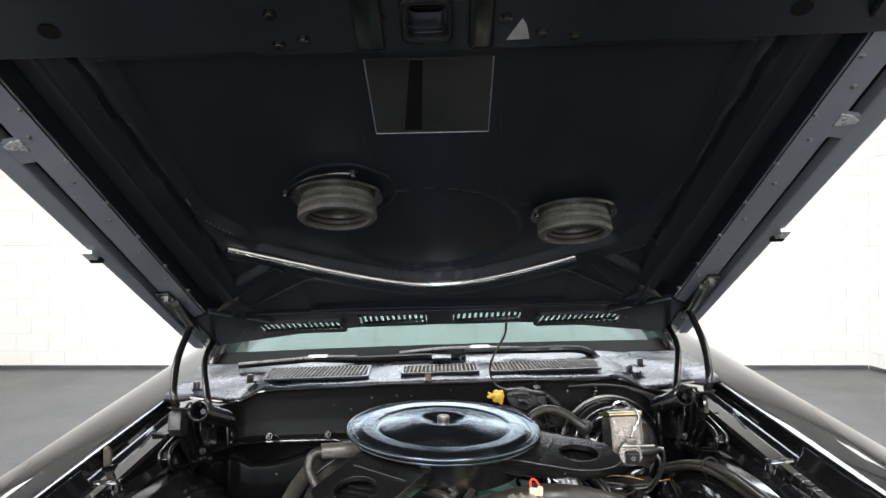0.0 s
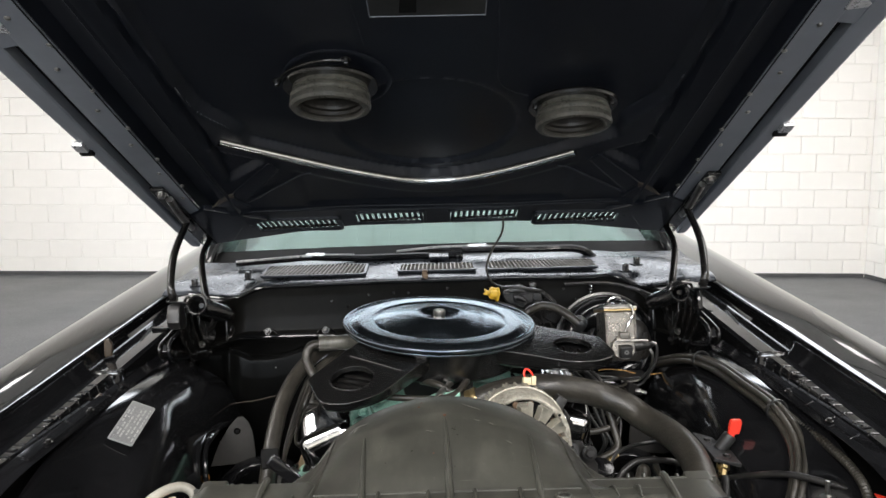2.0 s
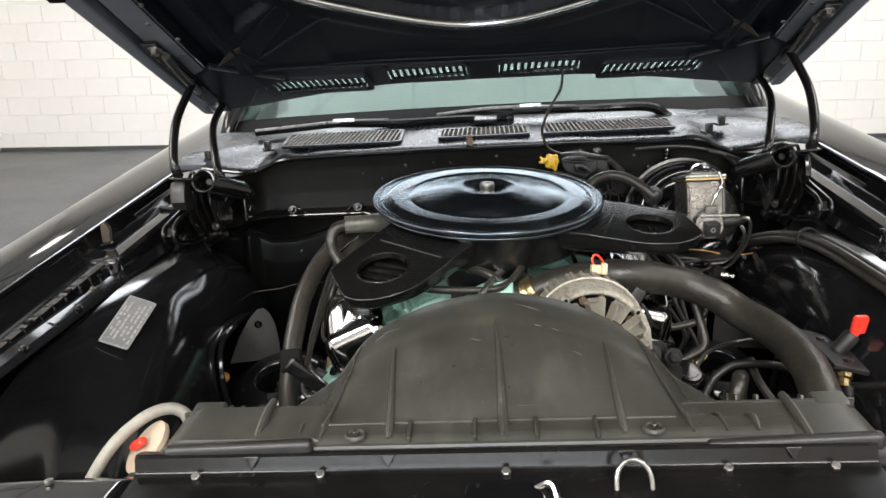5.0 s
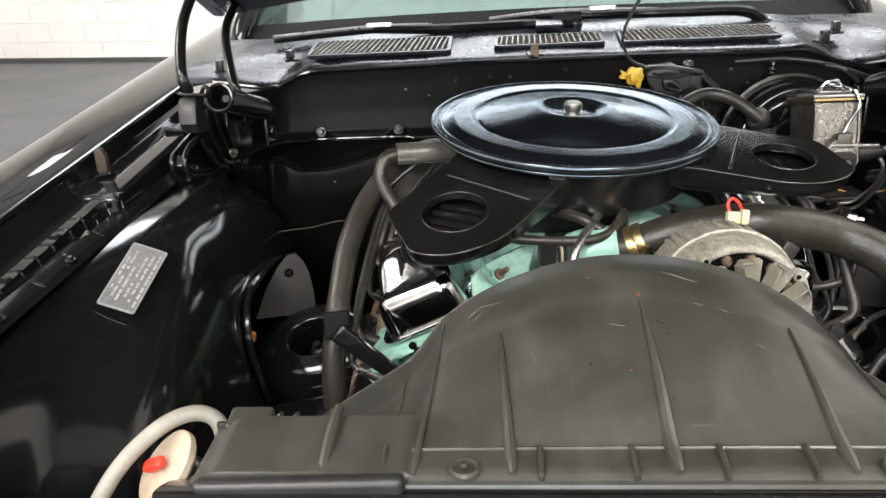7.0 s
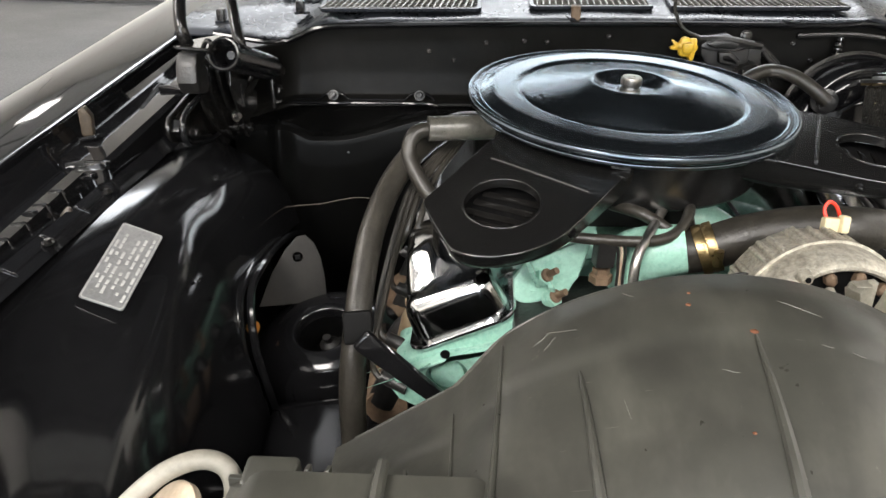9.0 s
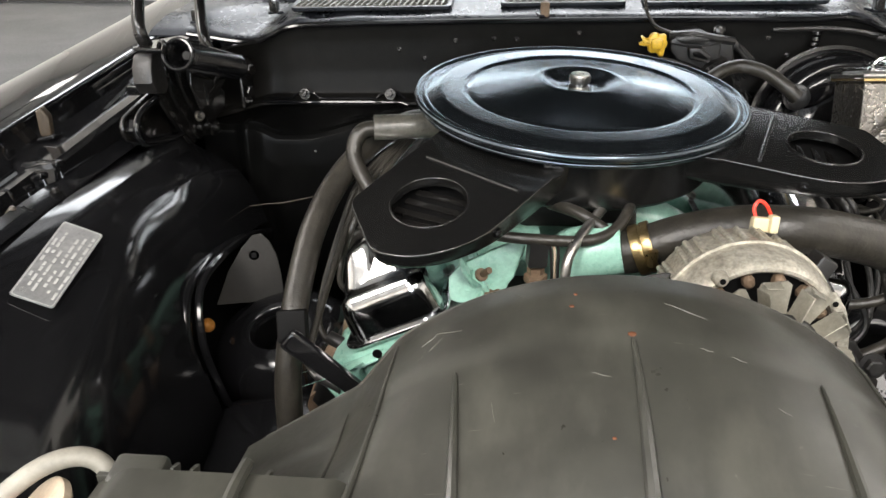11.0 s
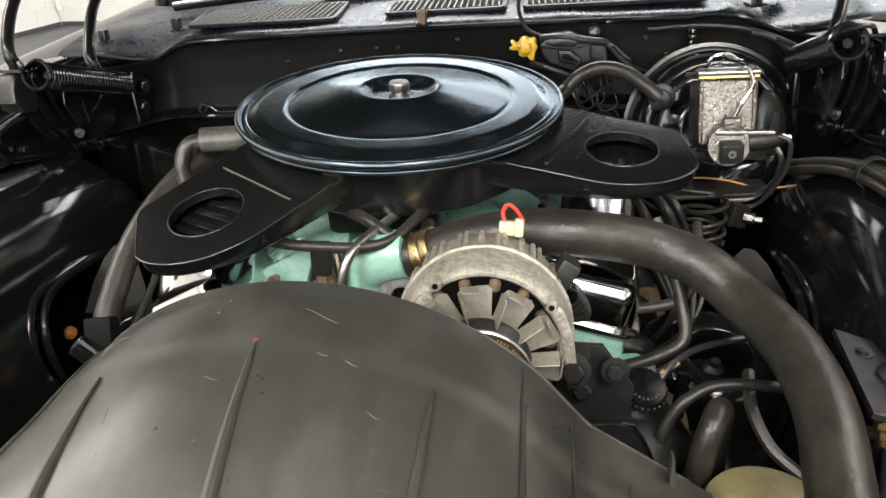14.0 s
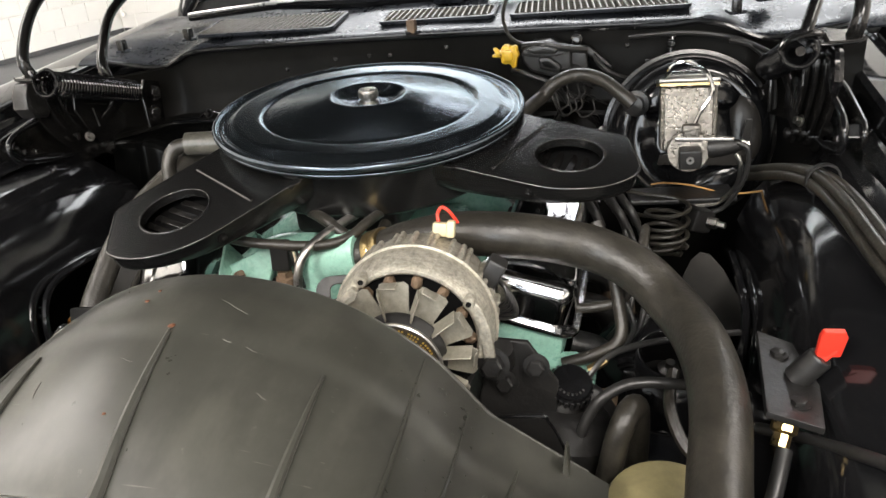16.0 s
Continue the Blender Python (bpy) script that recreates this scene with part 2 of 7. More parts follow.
M["orange"] = surf("orange lacquer", (0.40, 0.17, 0.035), (0.22, 0.09, 0.02), 0.3, 0.2, 40, 200)
M["stop"] = surf("perished brown rubber", (0.018, 0.011, 0.005), (0.045, 0.030, 0.015), 0.55, 0, 60, 300, 0.4, 0.001)
M["edge"] = surf("bright metallic edge", (0.55, 0.55, 0.55), (0.40, 0.40, 0.39), 0.16, 1, 14, 300, 0.05, 0.0004)
M["tyre"] = surf("tyre rubber", (0.018, 0.018, 0.018), (0.03, 0.03, 0.03), 0.7, 0, 20, 200)

glass = bpy.data.materials.new("green tinted glass")
glass.use_nodes = True
gb = glass.node_tree.nodes["Principled BSDF"]
gb.inputs["Base Color"].default_value = (0.19, 0.30, 0.28, 1)
gb.inputs["Roughness"].default_value = 0.03
gb.inputs["Transmission Weight"].default_value = 1.0
gb.inputs["IOR"].default_value = 1.5
M["glass"] = glass

# ---- tools for shaping ----
# the car stands with its right side a little high
CAR = pose(0, 1.5, 0.85) @ pose(0, 0, 0, 0, -1.8, 0) @ pose(0, -1.5, -0.85)
INV = CAR.inverted()
BASE = {}


def W(x, y, z):
    """A place in the room, told in the car's own frame."""
    return INV @ Vector((x, y, z))


def thing(name, at, label, category, group="", kind="", frame_of=CAR):
    ob = new(name)
    ob.empty_display_size = 0.05
    ob.matrix_world = frame_of @ Matrix.Translation(at)
    BASE[ob] = Vector(at)
    return tagged(ob, label, category, group, kind)


def part(name, bm, material, parent, label="", angle=38, flat=False):
    bmesh.ops.recalc_face_normals(bm, faces=bm.faces)
    top = parent
    while top.parent:
        top = top.parent
    bmesh.ops.translate(bm, verts=bm.verts, vec=-BASE[top])
    me = bpy.data.meshes.new(name)
    bm.to_mesh(me)
    bm.free()
    if not flat:
        me.polygons.foreach_set("use_smooth", [True] * len(me.polygons))
        me.set_sharp_from_angle(angle=radians(angle))
    me.materials.append(M[material])
    ob = new(name, me)
    ob.parent = parent
    if not flat:
        # broad faces keep their flat shading beside narrow rounded edges
        wm = ob.modifiers.new("weighted_normal", "WEIGHTED_NORMAL")
        wm.keep_sharp = True
    if label:
        ob["label"] = label
    return ob


def B():
    return bmesh.new()


def box(bm, c, s, m=None, bevel=0.0, seg=2):
    r = bmesh.ops.create_cube(bm, size=1.0)
    vs = r["verts"]
    bmesh.ops.scale(bm, verts=vs, vec=s)
    if bevel:
        es = list({e for v in vs for e in v.link_edges})
        rb = bmesh.ops.bevel(bm, geom=es, offset=bevel, segments=seg, affect="EDGES", profile=0.5)
        vs = list({v for f in rb["faces"] for v in f.verts} | {v for v in vs if v.is_valid})
    bmesh.ops.transform(bm, verts=vs, matrix=Matrix.Translation(c) @ (m or Matrix()))
    return bm


def lathe(bm, prof, m=Matrix(), n=32):
    """Turns (radius, height) pairs round the z axis of m."""
    rings = []
    for r, z in prof:
        if r < 1e-6:
            rings.append([bm.verts.new(m @ Vector((0, 0, z)))])
        else:
            rings.append([bm.verts.new(m @ Vector((r * math.cos(2 * math.pi * k / n), r * math.sin(2 * math.pi * k / n), z))) for k in range(n)])
    for a, b in zip(rings, rings[1:]):
        for k in range(n):
            j = (k + 1) % n
            q = [a[k % len(a)], a[j % len(a)], b[j % len(b)], b[k % len(b)]]
            u = []
            for v in q:
                if v not in u:
                    u.append(v)
            if len(u) > 2:
                bm.faces.new(u)
    return bm


def arc_lathe(bm, prof, m, a0, a1, n=40):
    """Turns a closed loop of (radius, height) pairs from the angle a0 to a1 in degrees, with capped ends."""
    rings = []
    for k in range(n + 1):
        a = radians(a0 + (a1 - a0) * k / n)
        rings.append([bm.verts.new(m @ Vector((r * math.cos(a), r * math.sin(a), z))) for r, z in prof])
    c = len(prof)
    for p, q in zip(rings, rings[1:]):
        for k in range(c):
            bm.faces.new((p[k], p[(k + 1) % c], q[(k + 1) % c], q[k]))
    bm.faces.new(rings[0])
    bm.faces.new(list(reversed(rings[-1])))
    return bm


def spline(pts, res=8):
    P = [Vector(p) for p in pts]
    if len(P) < 3:
        return P
    out = []
    for i in range(len(P) - 1):
        a, b, c, d = P[max(i - 1, 0)], P[i], P[i + 1], P[min(i + 2, len(P) - 1)]
        for k in range(res):
            t = k / res
            out.append(0.5 * ((2 * b) + (c - a) * t + (2 * a - 5 * b + 4 * c - d) * t * t + (3 * b - a - 3 * c + d) * t ** 3))
    out.append(P[-1])
    return out


def tube(bm, pts, r, n=12, res=8, smooth=True, wall=0.0):
    """A round bar or hose along a smooth line; r may change from end to end (a pair) or by a function of 0..1."""
    P = spline(pts, res) if smooth else [Vector(p) for p in pts]
    rings, up = [], None
    for i, p in enumerate(P):
        t = (P[min(i + 1, len(P) - 1)] - P[max(i - 1, 0)]).normalized()
        if up is None:
            up = t.orthogonal().normalized()
        up = (up - t * up.dot(t)).normalized()
        side = t.cross(up)
        f = i / (len(P) - 1)
        rad = r(f) if callable(r) else (r[0] + (r[1] - r[0]) * f if isinstance(r, tuple) else r)
        rings.append([bm.verts.new(p + rad * (math.cos(2 * math.pi * k / n) * up + math.sin(2 * math.pi * k / n) * side)) for k in range(n)])
    for a, b in zip(rings, rings[1:]):
        for k in range(n):
            bm.faces.new((a[k], a[(k + 1) % n], b[(k + 1) % n], b[k]))
    bm.faces.new(rings[0])
    bm.faces.new(rings[-1])
    return bm


def circle2(cx, cy, r, n=28, ry=None, a0=0.0):
    return [(cx + r * math.cos(a0 + 2 * math.pi * k / n), cy + (ry or r) * math.sin(a0 + 2 * math.pi * k / n)) for k in range(n)]


def rounded(x0, y0, x1, y1, r, seg=4):
    out = []
    for cx, cy, a in ((x1 - r, y1 - r, 0), (x0 + r, y1 - r, 90), (x0 + r, y0 + r, 180), (x1 - r, y0 + r, 270)):
        for k in range(seg + 1):
            t = radians(a + 90 * k / seg)
            out.append((cx + r * math.cos(t), cy + r * math.sin(t)))
    return out


def prism(bm, loop, z0, z1, m=Matrix(), holes=(), bevel=0.0):
    """A plate cut to an outline, with holes through it, between the heights z0 and z1 of m."""
    tmp = bmesh.new()
    edges = []
    for L in (loop, *holes):
        vs = [tmp.verts.new((x, y, z0)) for x, y in L]
        edges += [tmp.edges.new((vs[k], vs[(k + 1) % len(vs)])) for k in range(len(vs))]
    bmesh.ops.triangle_fill(tmp, use_beauty=True, use_dissolve=False, edges=edges)
    ex = bmesh.ops.extrude_face_region(tmp, geom=tmp.faces[:])
    bmesh.ops.translate(tmp, verts=[v for v in ex["geom"] if isinstance(v, bmesh.types.BMVert)], vec=(0, 0, z1 - z0))
    bmesh.ops.recalc_face_normals(tmp, faces=tmp.faces)
    if bevel:
        es = [e for e in tmp.edges if len(e.link_faces) == 2 and e.calc_face_angle(0) > 1.0]
        bmesh.ops.bevel(tmp, geom=es, offset=bevel, segments=2, affect="EDGES", profile=0.5)
    me = bpy.data.meshes.new("tmp")
    bmesh.ops.transform(tmp, verts=tmp.verts, matrix=m)
    tmp.to_mesh(me)
    tmp.free()
    bm.from_mesh(me)
    bpy.data.meshes.remove(me)
    return bm


def sheet(bm, fn, nu, nv, thick=0.0):
    """A curved panel: fn gives the place for u, v from 0 to 1; thick gives it a body."""
    V = [[bm.verts.new(fn(i / nu, j / nv)) for j in range(nv + 1)] for i in range(nu + 1)]
    fs = [bm.faces.new((V[i][j], V[i + 1][j], V[i + 1][j + 1], V[i][j + 1])) for i in range(nu) for j in range(nv)]
    if thick:
        bmesh.ops.recalc_face_normals(bm, faces=fs)
        bmesh.ops.solidify(bm, geom=fs, thickness=thick)
    return bm


def ss(a, b, x):
    t = min(1, max(0, (x - a) / (b - a)))
    return t * t * (3 - 2 * t)


def along(a, b):
    """A frame at a whose z axis runs to b."""
    a, b = Vector(a), Vector(b)
    return Matrix.Translation(a) @ (b - a).to_track_quat("Z", "Y").to_matrix().to_4x4()


def bolt(bm, at, axis=(0, 0, 1), r=0.007, h=0.006, washer=True):
    m = along(at, Vector(at) + Vector(axis))
    if washer:
        lathe(bm, [(0, 0), (r * 1.5, 0), (r * 1.5, 0.0012), (0, 0.0012)], m, 14)
    lathe(bm, [(0, 0), (r, 0), (r, h * 0.85), (r * 0.8, h), (0, h)], m, 6)
    return bm


# ---- room ----
BLOCK_W, BLOCK_H, JOINT = 0.351, 0.189, 0.007


def setting(name, bm, material, label, m=Matrix()):
    bmesh.ops.recalc_face_normals(bm, faces=bm.faces)
    me = bpy.data.meshes.new(name)
    bm.to_mesh(me)
    bm.free()
    me.materials.append(M[material])
    ob = new(name, me)
    ob.matrix_world = m
    return tagged(ob, label, name.split("_")[0], kind="structure")


floor = setting("floor", box(B(), (0.6, 1.6, -0.1), (15.0, 13.6, 0.2)), "floor", "dull grey coated concrete floor, even and clean")
ceiling = setting("ceiling", box(B(), (0.6, 1.6, ROOM_Z + 0.1), (15.0, 13.6, 0.2)), "ceiling", "plain white ceiling boards with dark joints")
bm = B()
for k in range(-5, 8):
    box(bm, (k * 1.22 + 0.3, 1.6, ROOM_Z - 0.004), (0.03, 13.2, 0.02))
for k in range(-2, 5):
    box(bm, (0.6, k * 2.44 - 1.0, ROOM_Z - 0.005), (14.6, 0.03, 0.02))
setting("ceiling_trim", bm, "skirt", "dark strips in the joints of the ceiling")

# walls: a frame whose x runs along the wall and whose y points into it
WALLS = {
    "wall_north": (pose(-5.32, 8.2, 0, 0, 0, 0), 9.92),
    "wall_east": (pose(4.60, 8.2, 0, 0, 0, -90), 13.2),
    "wall_south": (pose(4.60, -5.0, 0, 0, 0, 180), 9.92),
    "wall_west": (pose(-5.32, -5.0, 0, 0, 0, 90), 13.2),
}
wall_obs = {}
for name, (m, length) in WALLS.items():
    bm = B()
    if name == "wall_south":
        # the doorway that lets the daylight in
        for x0, x1, z0, z1 in ((0, 3.3, 0, ROOM_Z), (7.1, length, 0, ROOM_Z), (3.3, 7.1, 3.1, ROOM_Z)):
            box(bm, ((x0 + x1) / 2, 0.125, (z0 + z1) / 2), (x1 - x0, 0.25, z1 - z0))
    else:
        box(bm, (length / 2, 0.125, ROOM_Z / 2), (length, 0.25, ROOM_Z))
    wall_obs[name] = setting(name, bm, "mortar", "white painted concrete block wall, smooth and bright", m)

# ---- car body ----
body = thing("car_body", (0, 1.5, 0.0), "glossy black car body with open engine bay", "car")


def edge_z(y):
    return 0.863 + 0.087 * (y - 1.58) - 0.8 * max(0, 1.0 - y) ** 2


FENDER = ((0.669, -0.045), (0.670, -0.010), (0.672, 0.0020), (0.676, 0.0050), (0.70, 0.0072), (0.73, 0.0085), (0.76, 0.0080), (0.79, 0.002), (0.82, -0.010), (0.85, -0.028),
          (0.877, -0.055), (0.90, -0.10), (0.917, -0.17), (0.924, -0.29), (0.92, -0.42), (0.905, -0.56), (0.88, -0.64))


def fender(s):
    def fn(u, v):
        y = 0.62 + v * 2.2
        k = u * (len(FENDER) - 1)
        i = min(int(k), len(FENDER) - 2)
        a, b = FENDER[i], FENDER[i + 1]
        x, z = a[0] + (b[0] - a[0]) * (k - i), a[1] + (b[1] - a[1]) * (k - i)
        if x > 0.70:
            x -= (x - 0.70) * 0.35 * max(0, 0.95 - y) / 0.35
        return Vector((s * x, y, edge_z(y) + z))
    f = part("fender", sheet(B(), fn, 42, 44, 0.002), "fender", body, "gloss black front fender reflecting the pale wall", 60)
    return f


def wheelhouse(s):
    prof = ((0.585, 0.801), (0.568, 0.799), (0.55, 0.796), (0.53, 0.791), (0.50, 0.779), (0.482, 0.768), (0.466, 0.746), (0.450, 0.708), (0.437, 0.655), (0.426, 0.58), (0.42, 0.50), (0.418, 0.40))

    def fn(k, y):
        i = min(int(k), 10)
        f = k - i
        p0, p1, p2, p3 = (prof[min(max(j, 0), 11)] for j in (i - 1, i, i + 1, i + 2))
        x, z = (0.5 * (2 * b + (c - a) * f + (2 * a - 5 * b + 4 * c - e) * f * f + (3 * b - a - 3 * c + e) * f ** 3) for a, b, c, e in zip(p0, p1, p2, p3))
        drop = 1.1 * (y - 1.39) ** 2 + 2.6 * max(0, 1.13 - y) ** 2 if y < 1.39 else 0.5 * (y - 1.39) ** 2
        z -= drop * (0.3 + 0.7 * ss(0, 5, k))
        # broad pressed hollow beside the crown
        d = math.exp(-((y - 1.385) / 0.07) ** 2) * ss(1.5, 5.5, k) * (1 - ss(5.5, 10.0, k))
        d *= 1.0 if s < 0 else 0.0
        return Vector((s * (x + 0.007 * d), y, z - 0.002 * d))
    bm = B()
    V = [[bm.verts.new(fn(11 * i / 66, 0.86 + 0.78 * j / 130)) for j in range(131)] for i in range(67)]
    for i in range(66):
        for j in range(130):
            k, y = 11 * i / 66, 0.86 + 0.78 * j / 130
            if k < 7.4 or y < 1.325 + 0.012 * (k - 8.5) * (k > 8.5) + 0.03 * ss(8.3, 7.4, k):
                bm.faces.new((V[i][j], V[i + 1][j], V[i + 1][j + 1], V[i][j + 1]))
    bmesh.ops.delete(bm, geom=[v for v in bm.verts if not v.link_faces], context="VERTS")
    bmesh.ops.recalc_face_normals(bm, faces=bm.faces)
    bmesh.ops.solidify(bm, geom=bm.faces[:], thickness=0.002)
    w = part("wheelhouse", bm, "bay", body, "gloss black pressed inner wheelhouse", 70)
    pts = [(s * 0.452, 1.62, 0.64), (s * 0.448, 1.52, 0.675), (s * 0.447, 1.42, 0.69), (s * 0.447, 1.355, 0.68), (s * 0.440, 1.325, 0.63), (s * 0.434, 1.335, 0.56), (s * 0.432, 1.37, 0.47), (s * 0.43, 1.40, 0.40)]
    part("flange", tube(B(), pts, 0.007, 10), "bay", w)
    part("flange", tube(B(), [Vector(p) + Vector((s * -0.012, 0.012, 0)) for p in pts], 0.005, 8), "bay", w)
    for y, k, z in ((1.292, 0.462, 0.735), (1.457, 0.466, 0.735), (1.30, 0.452, 0.71)):
        part("rivet", lathe(B(), [(0, 0), (0.0032, 0), (0.0028, 0.0015), (0, 0.0015)], pose(s * k, y, z, 0, s * 50, 0), 10), "dark", w)
    return w


def ledge(s):
    back = ((0.671, -0.006), (0.6680, -0.0165), (0.6640, -0.0262), (0.657, -0.0266), (0.643, -0.0246), (0.600, -0.0215), (0.594, -0.025), (0.590, -0.050), (0.585, -0.052), (0.577, -0.053), (0.569, -0.054))
    front = ((0.671, -0.006), (0.659, -0.018), (0.646, -0.0295), (0.632, -0.0365), (0.626, -0.0350), (0.6225, -0.0235), (0.6090, -0.0225), (0.603, -0.042), (0.592, -0.047), (0.580, -0.050), (0.569, -0.052))

    def at(k, y):
        i = min(int(k), 9)
        f = k - i
        w = ss(1.375, 1.39, y + 0.05 * (k / 10 - 0.6))
        x = front[i][0] + (front[i + 1][0] - front[i][0]) * f
        z = front[i][1] + (front[i + 1][1] - front[i][1]) * f
        x += (back[i][0] + (back[i + 1][0] - back[i][0]) * f - x) * w
        z += (back[i][1] + (back[i + 1][1] - back[i][1]) * f - z) * w
        flat = ss(7.0, 8.0, k)
        e = edge_z(y)
        return Vector((s * x, y, (e + z) * (1 - flat) + flat * (0.806 - 0.010 * max(0, k - 8) / 2 + 0.03 * (y - 1.3) - 0.9 * max(0, 1.05 - y) ** 2)))
    g = part("inner_fender", sheet(B(), lambda u, v: at(10 * u, 0.86 + v * 1.06), 60, 200, 0.002), "ledge", body, "gloss black inner fender shelf", 30)
    # short pressed steps where the shelf breaks down, and upright beads on its wall
    for k in range(3):
        y = 1.402 - k * 0.024
        part("fold", box(B(), (s * (0.606 + 0.006 * k), y, edge_z(y) - 0.0235 - 0.0045 * k), (0.030, 0.013, 0.008), pose(0, 0, 0, -10, s * (2 + 3 * k), s * 8), 0.0025), "ledge", g)
        part("bead", tube(B(), [(s * (0.594 + 0.005 * k), y - 0.004, edge_z(y) - 0.026 - 0.0045 * k), (s * (0.590 + 0.005 * k), y - 0.006, edge_z(y) - 0.038 - 0.003 * k), (s * (0.588 + 0.004 * k), y - 0.008, edge_z(y) - 0.047)], 0.0022, 8), "bay", g)
    for k in range(9):
        y = 1.325 - k * 0.034
        wob = 0.003 * math.sin(2.1 * k)
        part("bead", tube(B(), [at(q, y + wob) + Vector((0, 0, 0.0006)) for q in (5.0, 5.6, 6.0, 6.5, 7.0)], 0.0030, 8, 3), "ledge", g)
        if k % 2 == 0:
            part("bead", tube(B(), [at(q, y - 0.012) + Vector((0, 0, 0.0006)) for q in (7.6, 8.2, 8.8, 9.4)], 0.0026, 8, 3), "ledge", g)
        if k % 3 == 1:
            part("tab", box(B(), at(5.5, y - 0.016) + Vector((0, 0, 0.002)), (0.016, 0.008, 0.005), pose(0, 0, 0, -8, s * 14, s * 10), 0.002), "ledge", g)
    for y in (1.10, 1.235, 1.36):
        part("bolt", bolt(B(), (s * 0.578, y, 0.804 + 0.03 * (y - 1.3)), (0, 0, 1), 0.004, 0.005), "hinge", g)
    # rubber bump stop on its bent tab
    if s < 0:
        stop = prism(B(), [(-0.008, -0.019), (0.006, -0.020), (0.008, 0.005), (0.001, 0.018), (-0.007, 0.013)], -0.007, 0.007, pose(s * 0.651, 1.479, 0.8535, 90, 0, 14), (), 0.003)
        t = part("bump_stop", stop, "stop", g, "worn grey brown bump stop")
        part("tab", box(B(), (s * 0.646, 1.474, 0.833), (0.024, 0.022, 0.006), pose(0, 0, 0, -10, s * 12, 0), 0.002), "bay", t)
        # drilled point left in the shelf
        part("cone_screw", lathe(B(), [(0, -0.003), (0.0085, -0.003), (0.0075, 0.001), (0.0025, 0.010), (0, 0.011)], pose(s * 0.594, 1.3025, 0.801, -12, 10, 0), 10), "facet", g, "bare brown cone screw")
    part("slot", box(B(), (s * 0.634, 1.63, edge_z(1.63) - 0.0225), (0.007, 0.11, 0.003), pose(0, 0, 0, 5, 0, s * -8), 0.001), "dark", g)
    for y in (1.65,) if s < 0 else ():
        part("clip", box(B(), (s * 0.612, y, edge_z(y) - 0.018), (0.04, 0.012, 0.008), pose(0, 0, 0, 0, 0, s * 15), 0.003), "bay", g)
    return g


for s in (-1, 1):
    fender(s)
    wheelhouse(s)
    ledge(s)
    # side of the bay behind the wheelhouse, and near-black sheets for the shaded well below
    part("side_panel", box(B(), (s * 0.575, 1.72, 0.66), (0.012, 0.22, 0.34), None, 0.004), "bay", body)
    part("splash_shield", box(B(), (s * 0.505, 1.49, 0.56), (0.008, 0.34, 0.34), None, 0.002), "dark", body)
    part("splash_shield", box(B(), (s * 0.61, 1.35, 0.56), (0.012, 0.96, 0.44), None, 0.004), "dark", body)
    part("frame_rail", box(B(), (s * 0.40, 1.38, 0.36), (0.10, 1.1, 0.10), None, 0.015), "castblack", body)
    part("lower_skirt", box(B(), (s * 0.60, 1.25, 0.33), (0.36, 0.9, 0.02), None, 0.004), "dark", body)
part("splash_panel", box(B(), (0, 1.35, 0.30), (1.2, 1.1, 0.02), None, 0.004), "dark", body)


# firewall: an upright panel with a ledge, and the recess that holds it
def cowl_front(x):
    a = abs(x)
    return 0.921 - 0.028 * ss(0.41, 0.49, a) + 0.012 * ss(0.52, 0.60, a) - 0.004 * (a / 0.4) ** 2 * (a < 0.4)


def fw(u, v):
    x = -0.60 + 1.2 * u
    prof = ((1.818, 1.0), (1.822, 0.985), (1.826, 0.75), (1.826, 0.35), (1.820, 0.06), (1.806, 0.0), (1.796, -0.02), (1.794, -0.06))
    k = v * 7
    i = min(int(k), 6)
    y = prof[i][0] + (prof[i + 1][0] - prof[i][0]) * (k - i)
    q = prof[i][1] + (prof[i + 1][1] - prof[i][1]) * (k - i)
    side = ss(0.47, 0.56, abs(x))
    y -= 0.10 * side
    top = cowl_front(x) - 0.004
    return Vector((x, y, 0.795 + (top - 0.795) * q))


firewall = part("firewall", sheet(B(), fw, 80, 36, 0.003), "firewall", body, "satin black firewall with holes", 50)
part("lower_firewall", box(B(), (0, 1.82, 0.55), (1.16, 0.03, 0.48), None, 0.006), "firewall", body)
for x, z in ((-0.17, 0.885), (-0.11, 0.888), (-0.075, 0.887), (-0.26, 0.872), (0.02, 0.896), (-0.22, 0.858), (0.30, 0.885), (0.25, 0.868), (0.33, 0.86)):
    part("grommet", lathe(B(), [(0, 0.0), (0.0035, 0.0), (0.004, 0.0015), (0.002, 0.0025), (0, 0.0015)], pose(x, 1.823, z, 90), 12), "hinge", firewall)

# flange of the heater case along the foot of the firewall, scalloped up round its bolts
pts = []
for k in range(41):
    x = -0.50 + 0.0072 * k
    up = sum(0.011 * (ss(-0.026, -0.010, x - c) - ss(0.010, 0.026, x - c)) for c in (-0.413, -0.274))
    pts.append((x, 1.806 - 0.2 * up, 0.797 + up - 0.016 * ss(-0.262, -0.22, x)))
part("flange", tube(B(), pts, 0.0024, 8, 2), "bay", firewall)
part("flange", tube(B(), [(p[0], p[1] - 0.012, 0.795 - 0.016 * ss(-0.262, -0.22, p[0])) for p in pts], 0.0030, 8, 2), "bay", firewall)
for x in (-0.413, -0.274):
    part("bolt", bolt(B(), (x, 1.800, 0.806), (0, -1, 0.35), 0.0058, 0.009), "hinge", firewall)


